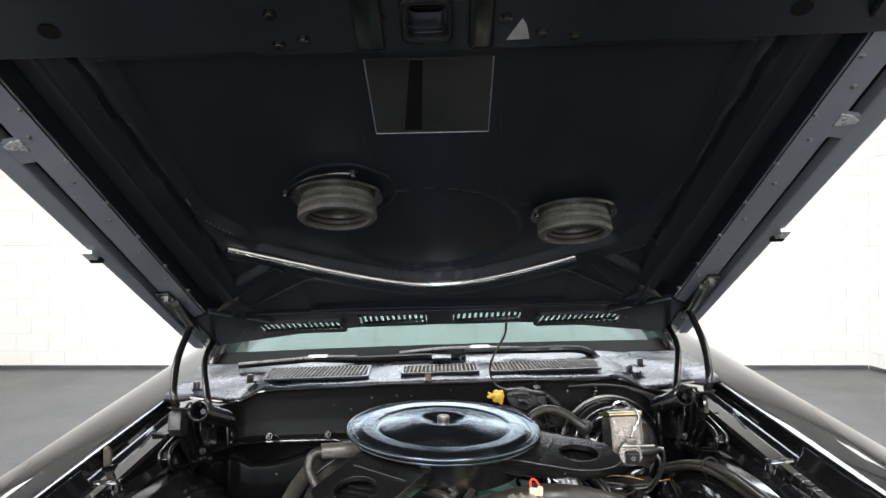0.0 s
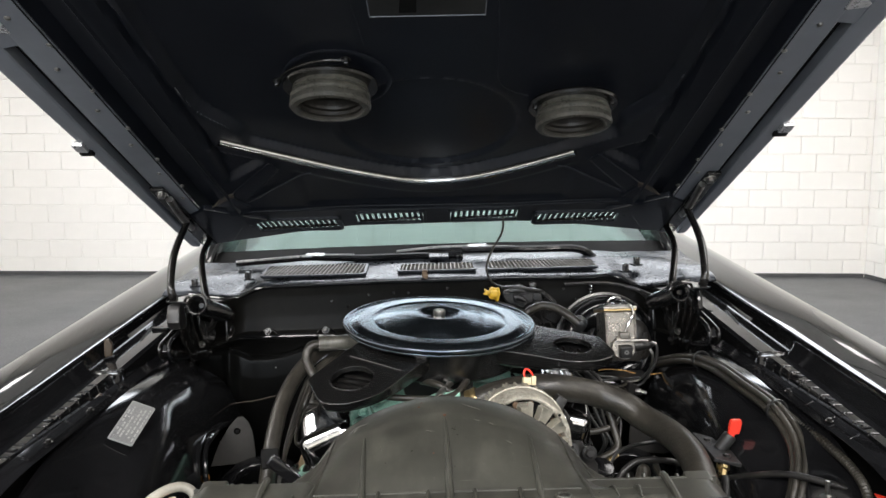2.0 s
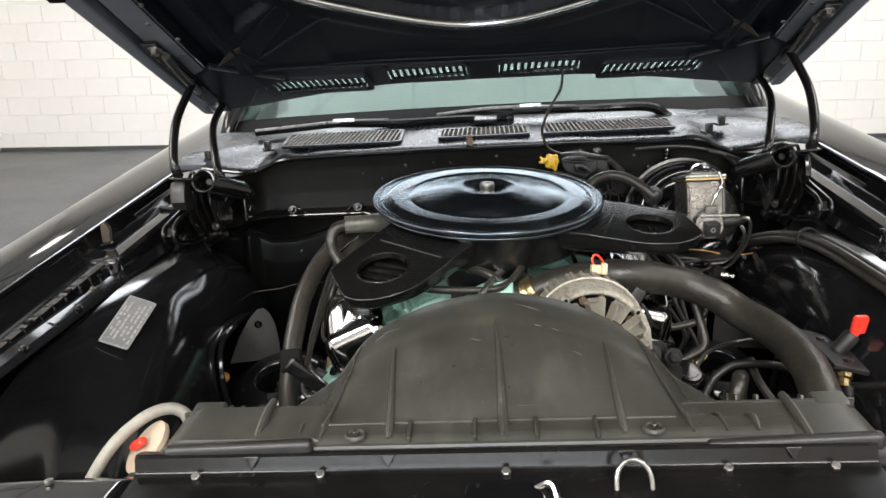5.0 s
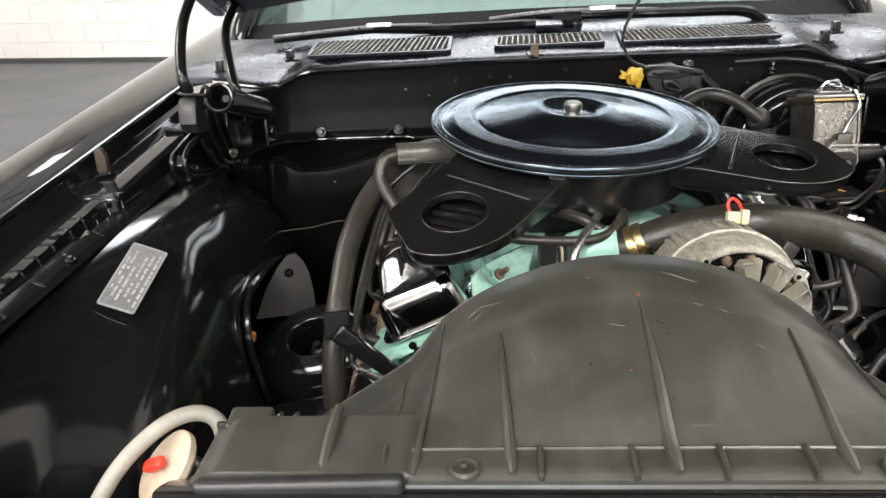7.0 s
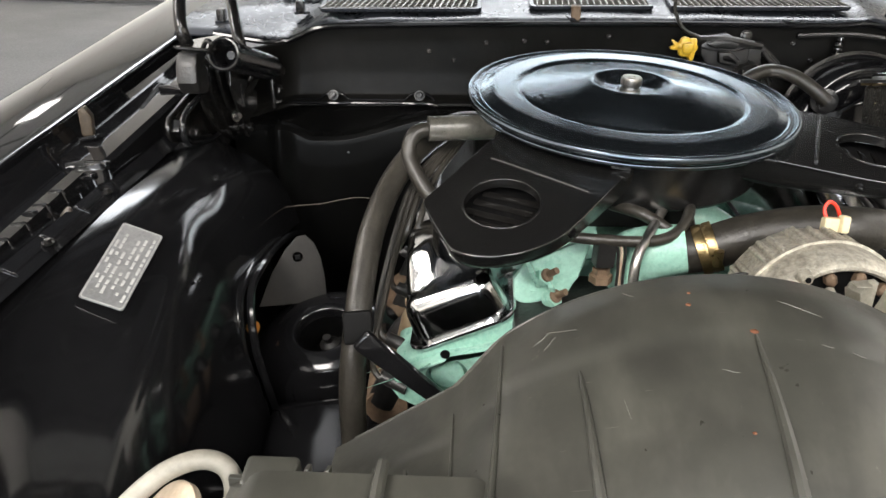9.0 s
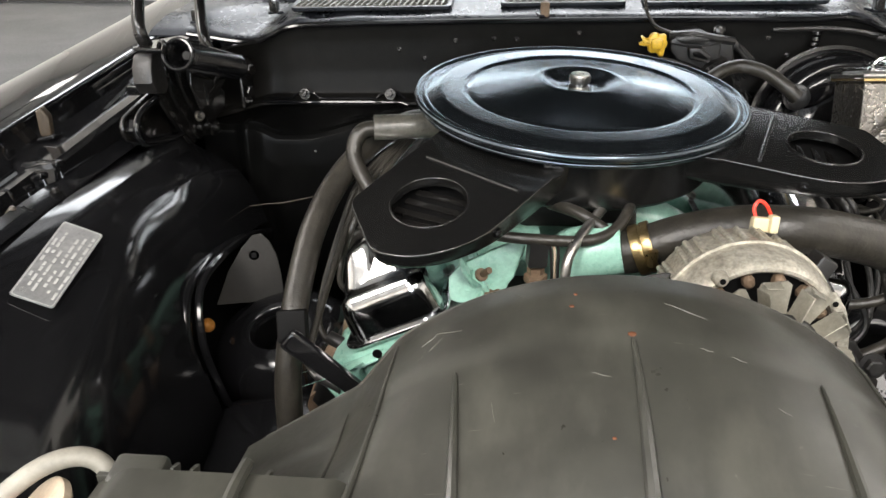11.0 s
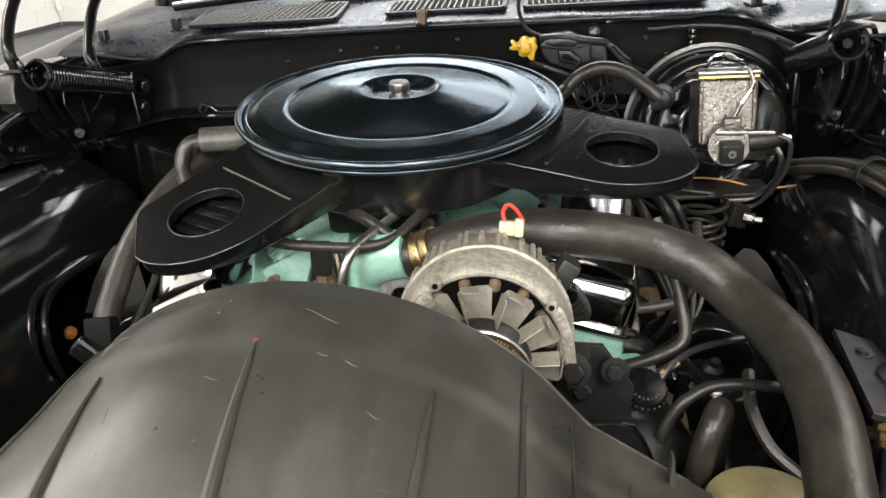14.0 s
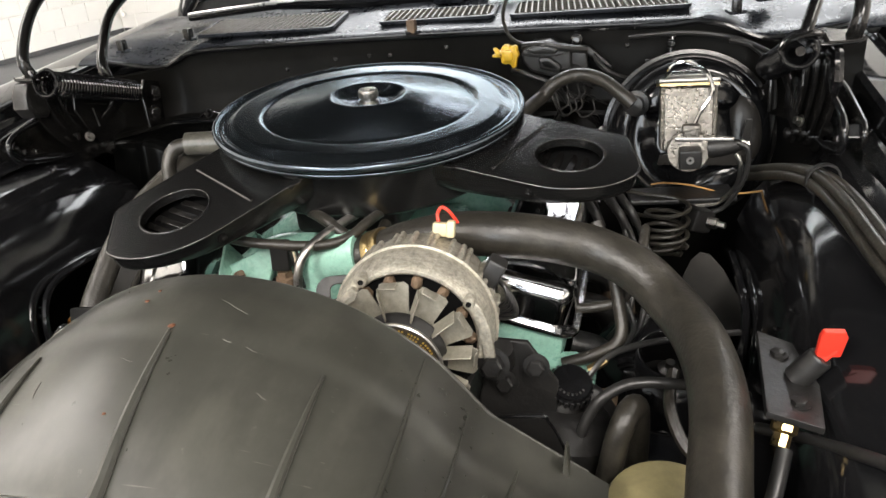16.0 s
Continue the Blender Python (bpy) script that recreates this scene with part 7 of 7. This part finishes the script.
part("seam", tube(B(), [W(0.148, 1.769, 0.893), W(0.170, 1.768, 0.890), W(0.196, 1.768, 0.890), W(0.219, 1.769, 0.896)], 0.0015, 6), "wire", mot)
part("bracket", faced([(0.233, 0.900), (0.243, 0.898), (0.262, 0.884), (0.280, 0.868), (0.278, 0.862), (0.256, 0.874), (0.240, 0.884)], 1.800, 1.806), "castblack", mot, "curved black bracket")
part("drum", lathe(B(), [(0, 0), (0.026, 0), (0.028, 0.004), (0.028, 0.03), (0, 0.034)], along(W(0.215, 1.80, 0.85), W(0.23, 1.75, 0.84)), 24), "castblack", mot)
part("lid", tube(B(), [W(0.148, 1.785, 0.902), W(0.18, 1.77, 0.906), W(0.215, 1.775, 0.900), W(0.24, 1.79, 0.895)], 0.006, 8), "wire", mot)
part("stud", lathe(B(), [(0, 0), (0.009, 0), (0.009, 0.003), (0.006, 0.004), (0.006, 0.008), (0, 0.009)], along(W(0.224, 1.817, 0.905), W(0.224, 1.70, 0.925)), 16), "hinge", mot)
yp = thing("yellow_plug", W(0.124, 1.780, 0.885), "bright yellow plug on the firewall harness", "connector")
part("body", faced([(0.103, 0.901), (0.108, 0.903), (0.112, 0.897), (0.116, 0.899), (0.118, 0.906), (0.128, 0.908), (0.130, 0.903), (0.136, 0.907), (0.142, 0.904), (0.141, 0.898), (0.145, 0.893), (0.141, 0.886), (0.139, 0.874), (0.133, 0.871), (0.130, 0.880), (0.121, 0.877), (0.116, 0.882), (0.117, 0.888), (0.104, 0.888), (0.102, 0.893), (0.110, 0.894)], 1.768, 1.782), "yellow", yp)
part("collar", faced([(0.118, 0.900), (0.134, 0.901), (0.136, 0.885), (0.120, 0.884)], 1.760, 1.770), "yellow", yp)
washer = thing("washer_line", W(0.15, 1.80, 0.90), "thin grey washer hose rising to the hood vents", "hose")
part("line", tube(B(), [W(0.172, 1.78, 0.900), W(0.150, 1.785, 0.905), W(0.125, 1.80, 0.915), W(0.112, 1.82, 0.945), W(0.125, 1.835, 0.985), W(0.150, 1.84, 1.03), H(0.160, -0.02, 0.006)], 0.0028, 8), "rubber", washer)
fh = thing("firewall_harness", W(0.25, 1.80, 0.86), "loose black wires and hoses along the firewall", "wires")
for p in ([(0.25, 1.80, 0.885), (0.27, 1.79, 0.865), (0.30, 1.80, 0.850), (0.335, 1.81, 0.845)], [(0.135, 1.76, 0.872), (0.16, 1.745, 0.868), (0.20, 1.75, 0.850), (0.22, 1.76, 0.82)],
          [(0.44, 1.79, 0.905), (0.47, 1.78, 0.898), (0.495, 1.77, 0.87), (0.505, 1.77, 0.82), (0.50, 1.76, 0.76)], [(0.30, 1.815, 0.908), (0.38, 1.81, 0.913), (0.45, 1.80, 0.905), (0.50, 1.74, 0.89)]):
    part("lead", tube(B(), [W(*q) for q in p], 0.004, 8), "wire", fh)
random.seed(7)
for k in range(7):
    c = Vector((0.225 + random.uniform(-0.02, 0.02), 1.74, 0.832 + random.uniform(-0.015, 0.015)))
    part("loop", tube(B(), [W(c.x - 0.02, c.y + 0.02, c.z + 0.02), W(c.x - 0.008 * random.random(), c.y, c.z - 0.01), W(c.x + 0.014, c.y - 0.006, c.z - 0.006 * random.random()), W(c.x + 0.012, c.y, c.z + 0.014), W(c.x + 0.03, c.y + 0.03, c.z)], 0.0013, 5), ("wire", "white", "wire")[k % 3 if k > 4 else 0], fh)
st = thing("silver_strap", W(0.372, 1.815, 0.90), "bright ribbed metal strap on the firewall", "strap")
for k in range(4):
    part("ring", lathe(B(), [(0, 0), (0.0075, 0), (0.0075, 0.005), (0, 0.005)], Matrix.Translation(W(0.3625, 1.812, 0.880 + 0.008 * k)), 14), "chrome", st)

# ---- power steering pump ----
ps = thing("power_steering_pump", W(0.27, 1.23, 0.56), "black power steering pump with ribbed filler cap", "pump")
part("reservoir", lathe(B(), [(0, -0.14), (0.055, -0.14), (0.060, -0.12), (0.060, -0.045), (0.045, -0.028), (0.022, -0.022), (0.020, -0.012), (0, -0.012)], Matrix.Translation(W(0.268, 1.235, 0.688)) @ pose(0, 0, 0, -14, 8, 0), 36), "castblack", ps)
pcm = Matrix.Translation(W(0.273, 1.228, 0.690)) @ pose(0, 0, 0, 24, 14, 0) @ Matrix.Diagonal((0.84, 0.84, 0.9, 1))
cp = part("filler_cap", lathe(B(), [(0, -0.012), (0.023, -0.012), (0.0245, -0.009), (0.0245, 0.004), (0.022, 0.007), (0.004, 0.008), (0, 0.008)], pcm, 40), "bay", ps, "black ribbed cap")
for k in range(24):
    a = 2 * math.pi * k / 24
    part("lettering_bar", box(B(), pcm @ Vector((0.0245 * math.cos(a), 0.0245 * math.sin(a), -0.003)), (0.003, 0.0032, 0.012), pcm.to_3x3().to_4x4() @ pose(0, 0, 0, 0, 0, math.degrees(a)), 0), "wire", cp)
for k in range(9):
    a = radians(200 + 17 * k)
    part("ridge", box(B(), pcm @ Vector((0.016 * math.cos(a), 0.016 * math.sin(a), 0.0072)), (0.0028, 0.0022, 0.0008), pcm.to_3x3().to_4x4() @ pose(0, 0, 0, 0, 0, math.degrees(a))), "castblack", cp)
part("mount", prism(B(), [(-0.05, -0.06), (0.05, -0.07), (0.055, 0.0), (0.02, 0.045), (-0.03, 0.05)], 0, 0.008, Matrix.Translation(W(0.222, 1.215, 0.70)) @ pose(0, 0, 0, 82, 0, 8) @ Matrix.Diagonal((0.75, 0.9, 1, 1)), (), 0.003), "castblack", ps)
for p in ((0.219, 1.192, 0.712), (0.246, 1.198, 0.728)):
    part("bolt", bolt(B(), W(*p), (0, -1, 0.2), 0.008, 0.009), "castblack", ps)
part("shield", faced([(0.200, 0.701), (0.257, 0.710), (0.261, 0.706), (0.268, 0.695), (0.282, 0.664), (0.277, 0.635), (0.200, 0.640)], 1.152, 1.156), "castblack", ps, "black sheet shield")
part("shield_edge", tube(B(), [W(0.205, 1.151, 0.702), W(0.255, 1.151, 0.7095), W(0.262, 1.151, 0.705), W(0.270, 1.151, 0.692), W(0.281, 1.151, 0.665)], 0.0014, 6, 3), "bay", ps)
part("belt_rim", tube(B(), [W(0.225, 1.14, 0.692), W(0.238, 1.14, 0.690), W(0.256, 1.14, 0.684), W(0.272, 1.14, 0.671), W(0.282, 1.14, 0.650)], 0.0014, 6), "steel", ps, "bright edge of the pump pulley")
part("filler_pipe", tube(B(), [W(0.288, 1.245, 0.697), W(0.300, 1.25, 0.703), W(0.304, 1.252, 0.706)], 0.0042, 8), "brass", ps)
ph = thing("steering_hoses", W(0.33, 1.20, 0.56), "curved black power steering hoses", "hose")
part("line", tube(B(), [W(0.300, 1.145, 0.56), W(0.305, 1.15, 0.604), W(0.311, 1.155, 0.640), W(0.319, 1.163, 0.685), W(0.327, 1.176, 0.704), W(0.334, 1.195, 0.695), W(0.336, 1.205, 0.65), W(0.336, 1.21, 0.58)], 0.0108, 14), "rubber", ph)
part("line", tube(B(), [W(0.286, 1.238, 0.688), W(0.301, 1.25, 0.706), W(0.329, 1.27, 0.712), W(0.387, 1.30, 0.710), W(0.43, 1.33, 0.70)], 0.0032, 8), "wire", ph)
part("line", tube(B(), [W(0.280, 1.185, 0.64), W(0.287, 1.19, 0.668), W(0.294, 1.195, 0.685), W(0.306, 1.20, 0.701), W(0.331, 1.21, 0.711), W(0.378, 1.22, 0.707), W(0.43, 1.235, 0.69)], 0.0052, 10), "wire", ph)
part("line", tube(B(), [W(0.365, 1.25, 0.70), W(0.362, 1.21, 0.69), W(0.375, 1.18, 0.672), W(0.40, 1.16, 0.66)], 0.0055, 8), "rubber", ph)
part("line", tube(B(), [W(0.285, 1.36, 0.80), W(0.300, 1.34, 0.77), W(0.312, 1.32, 0.73), W(0.315, 1.30, 0.70), W(0.29, 1.29, 0.685), W(0.26, 1.285, 0.675)], 0.0065, 10), "rubber", ph)
part("line", tube(B(), [W(0.25, 1.33, 0.715), W(0.285, 1.325, 0.72), W(0.315, 1.33, 0.73), W(0.33, 1.36, 0.75), W(0.335, 1.42, 0.77)], 0.0055, 10), "rubber", ph)
for k, (x, y, z, drop) in enumerate(((0.270, 1.480, 0.782, 0.0), (0.294, 1.482, 0.781, 0.004), (0.279, 1.445, 0.776, -0.003), (0.306, 1.455, 0.772, 0.006), (0.318, 1.47, 0.770, 0.0))):
    part("lead", tube(B(), [W(x - 0.03, y + 0.04, z + 0.02), W(x, y, z), W(x + 0.016, y - 0.004, z - 0.034 + drop), W(x + 0.022 + 0.003 * k, y - 0.03, z - 0.070), W(0.318 + 0.005 * k, y - 0.06, z - 0.115), W(0.300, y - 0.07, z - 0.15)], 0.0034, 8), "wire", ph)
    part("boot", tube(B(), [W(x - 0.014, y + 0.016, z + 0.012), W(x, y, z), W(x + 0.008, y - 0.002, z - 0.016)], 0.0052, 10), "castblack", ph)

# ---- yellowed washer tank and battery cut-off ----
tank = thing("washer_tank", W(0.37, 1.12, 0.50), "yellowed plastic tank low beside the shroud", "tank")
part("bottle", lathe(B(), [(0, -0.20), (0.05, -0.20), (0.058, -0.18), (0.058, -0.03), (0.048, -0.008), (0.024, 0.0), (0, 0.0)], Matrix.Translation(W(0.362, 1.115, 0.672)) @ pose(0, 0, 0, 4, 3, 0), 36), "tank", tank)
cut = thing("battery_switch", W(0.455, 1.20, 0.71), "battery cut-off switch with red key", "switch")
km = Matrix.Translation(W(0.452, 1.205, 0.733)) @ pose(0, 0, 0, -4, 12, -12)
bp = part("bracket", prism(B(), [(-0.030, 0.062), (-0.012, -0.066), (0.030, -0.062), (0.020, 0.058)], -0.003, 0.003, km, (), 0.001), "castblack", cut, "black steel bracket")
part("post", lathe(B(), [(0, 0), (0.0125, 0), (0.0125, 0.036), (0.0105, 0.039), (0, 0.039)], km @ pose(0.006, 0.0, 0.002, 0, 24, 0) @ Matrix.Diagonal((0.85, 0.85, 0.75, 1)), 20), "wire", cut, "black socket")
kk = km @ pose(0.006, 0, -0.002, 0, 24, 0) @ Matrix.Diagonal((0.72, 0.72, 0.72, 1))
part("key_shaft", box(B(), kk @ Vector((0, 0, 0.048)), (0.007, 0.006, 0.022), kk.to_3x3().normalized().to_4x4(), 0.0015), "red", cut)
part("key", prism(B(), [(-0.012, 0.050), (0.014, 0.050), (0.016, 0.078), (0.012, 0.086), (-0.010, 0.086), (-0.013, 0.078)], -0.004, 0.004, kk @ pose(0, 0, 0, 90, 0, 24) @ pose(0, 0.05, 0) @ pose(0, 0, 0, 0, 0, 32) @ pose(0, -0.05, 0), (), 0.0015), "red", cut, "bright red key")
for p in ((-0.010, 0.028), (0.010, -0.040)):
    part("bolt", bolt(B(), km @ Vector((p[0], p[1], 0.003)), (0, 0, 1), 0.006, 0.005), "castblack", cut)
part("terminal", lathe(B(), [(0, 0), (0.010, 0), (0.010, 0.012), (0.007, 0.014), (0.007, 0.024), (0, 0.024)], along(km @ Vector((0.004, -0.052, -0.004)), km @ Vector((0.006, -0.09, -0.05))), 8), "brass", cut, "brass cable end")
part("cable", tube(B(), [km @ Vector((0.008, -0.072, -0.02)), km @ Vector((0.010, -0.10, -0.05)), km @ Vector((0.010, -0.12, -0.10)), km @ Vector((0.0, -0.13, -0.2))], 0.0062, 12), "wire", cut)
part("cable", tube(B(), [W(0.425, 1.205, 0.68), W(0.462, 1.18, 0.694), W(0.511, 1.10, 0.735), W(0.551, 1.05, 0.744), W(0.596, 1.0, 0.743)], 0.0052, 12), "wire", cut)
part("cable_end", tube(B(), [W(0.594, 1.002, 0.743), W(0.625, 0.975, 0.738), W(0.64, 0.96, 0.725)], 0.0062, 12), "red", cut, "red cable end")

# ---- harness over the wheelhouse ----
har = thing("wiring_harness", W(0.53, 1.35, 0.75), "thick bundle of taped black wiring", "wires")
for k, (dx, dz) in enumerate(((0.012, 0), (0.023, 0.001), (0.034, 0.0), (0.0175, 0.009), (0.0285, 0.009))):
    part("lead", tube(B(), [W(0.452 + dx * 0.6, 1.62, 0.762 + dz), W(0.476 + dx * 0.8, 1.54, 0.793 + dz), W(0.493 + dx, 1.476, 0.806 + dz), W(0.502 + dx, 1.39, 0.812 + dz), W(0.511 + dx, 1.30, 0.807 + dz), W(0.526 + dx, 1.20, 0.793 + dz), W(0.524 + dx * 1.1, 1.12, 0.756 + dz), W(0.492 + dx, 1.06, 0.695 + dz), W(0.455 + dx * 0.8, 1.03, 0.62)], 0.0056, 10), "rubber", har)
for y, x, z in ((1.476, 0.517, 0.811), (1.205, 0.548, 0.798)):
    part("tie", lathe(B(), [(0.0165, -0.003), (0.0185, -0.003), (0.0185, 0.003), (0.0165, 0.003)], along(W(x, y, z), W(x - 0.03, y + 0.2, z + 0.01)), 24), "wire", har)
part("conduit", tube(B(), [W(0.550, 1.24, 0.803), W(0.563, 1.19, 0.793), W(0.573, 1.14, 0.786), W(0.573, 1.07, 0.782), W(0.570, 1.015, 0.778), W(0.562, 0.965, 0.768), W(0.555, 0.945, 0.74)], lambda f: 0.0062 + 0.0008 * math.sin(f * 330), 10, 40), "rubber", har, "ribbed conduit")
pinR = thing("support_stud", W(0.53, 1.0, 0.755), "threaded steel stud with rubber foot", "stud")
part("stud", lathe(B(), [(0, -0.02), (0.012, -0.02), (0.012, -0.004), (0.010, 0), (0.005, 0.002), (0.0032, 0.004), (0.0032, 0.022), (0, 0.023)], Matrix.Translation(W(0.53, 1.0, 0.745)), 14), "steel", pinR)

# ---- blocks of the walls ----
def blocks(name, near):
    m, length = WALLS[name]
    wall = wall_obs[name]
    bm = B()
    box(bm, (0, 0, 0), (BLOCK_W - JOINT, 0.012, BLOCK_H - JOINT), None, 0.003, 1)
    bmesh.ops.recalc_face_normals(bm, faces=bm.faces)
    whole = bpy.data.meshes.new("block")
    bm.to_mesh(whole)
    bm.free()
    whole.materials.append(M["wallpaint"])
    rest = []
    rows = int(ROOM_Z / BLOCK_H)
    for r in range(rows):
        z = (r + 0.5) * BLOCK_H
        off = (0.19 if r % 2 == 0 else 0.02)
        x = off - BLOCK_W
        while x < length:
            a, b = max(x, 0.002), min(x + BLOCK_W, length - 0.002)
            if name == "wall_south" and b > 3.3 and a < 7.1 and z < 3.1:
                x += BLOCK_W
                continue
            if b - a > 0.03:
                full = abs((b - a) - BLOCK_W) < 1e-6
                if near and full and z < 2.35 and near(x):
                    ob = new("block", whole)
                    ob.parent = wall
                    ob.location = ((a + b) / 2, -0.003 + 0.0015 * random.random(), z)
                else:
                    rest.append(((a + b) / 2, z, b - a))
            x += BLOCK_W
    vs, fs = [], []
    for cx, z, w in rest:
        k = len(vs)
        hw, hh = (w - JOINT) / 2, (BLOCK_H - JOINT) / 2
        vs += [(cx - hw, 0.004, z - hh), (cx + hw, 0.004, z - hh), (cx + hw, 0.004, z + hh), (cx - hw, 0.004, z + hh),
               (cx - hw + 0.003, -0.008, z - hh + 0.003), (cx + hw - 0.003, -0.008, z - hh + 0.003), (cx + hw - 0.003, -0.008, z + hh - 0.003), (cx - hw + 0.003, -0.008, z + hh - 0.003)]
        fs += [tuple(k + q for q in f) for f in ((4, 7, 6, 5), (0, 4, 5, 1), (1, 5, 6, 2), (2, 6, 7, 3), (3, 7, 4, 0))]
    me = bpy.data.meshes.new("blockwork")
    me.from_pydata(vs, [], fs)
    me.materials.append(M["wallpaint"])
    ob = new("blockwork", me)
    ob.parent = wall
    tagged(ob, kind="stuff")


random.seed(2)
blocks("wall_north", lambda x: x < 3.35 or x > 7.2)
for name in ("wall_east", "wall_south", "wall_west"):
    blocks(name, None)
for name in ("wall_north", "wall_east", "wall_west"):
    m, length = WALLS[name]
    setting("baseboard", box(B(), (length / 2, -0.012, 0.02), (length - 0.05, 0.016, 0.04), None), "skirt", "thin dark line along the foot of the wall", m)
conduit = thing("wall_conduit", (-5.27, 8.13, 0.2), "white painted pipe in the wall corner", "pipe", frame_of=Matrix())
part("pipe_line", tube(B(), [(-5.27, 8.14, 0.60), (-5.27, 8.14, 0.45), (-5.265, 8.14, 0.24), (-5.25, 8.14, 0.20)], 0.014, 10), "wallpaint", conduit)
part("elbow", lathe(B(), [(0, 0), (0.03, 0), (0.03, 0.05), (0, 0.05)], pose(-5.25, 8.14, 0.17), 12), "wallpaint", conduit)
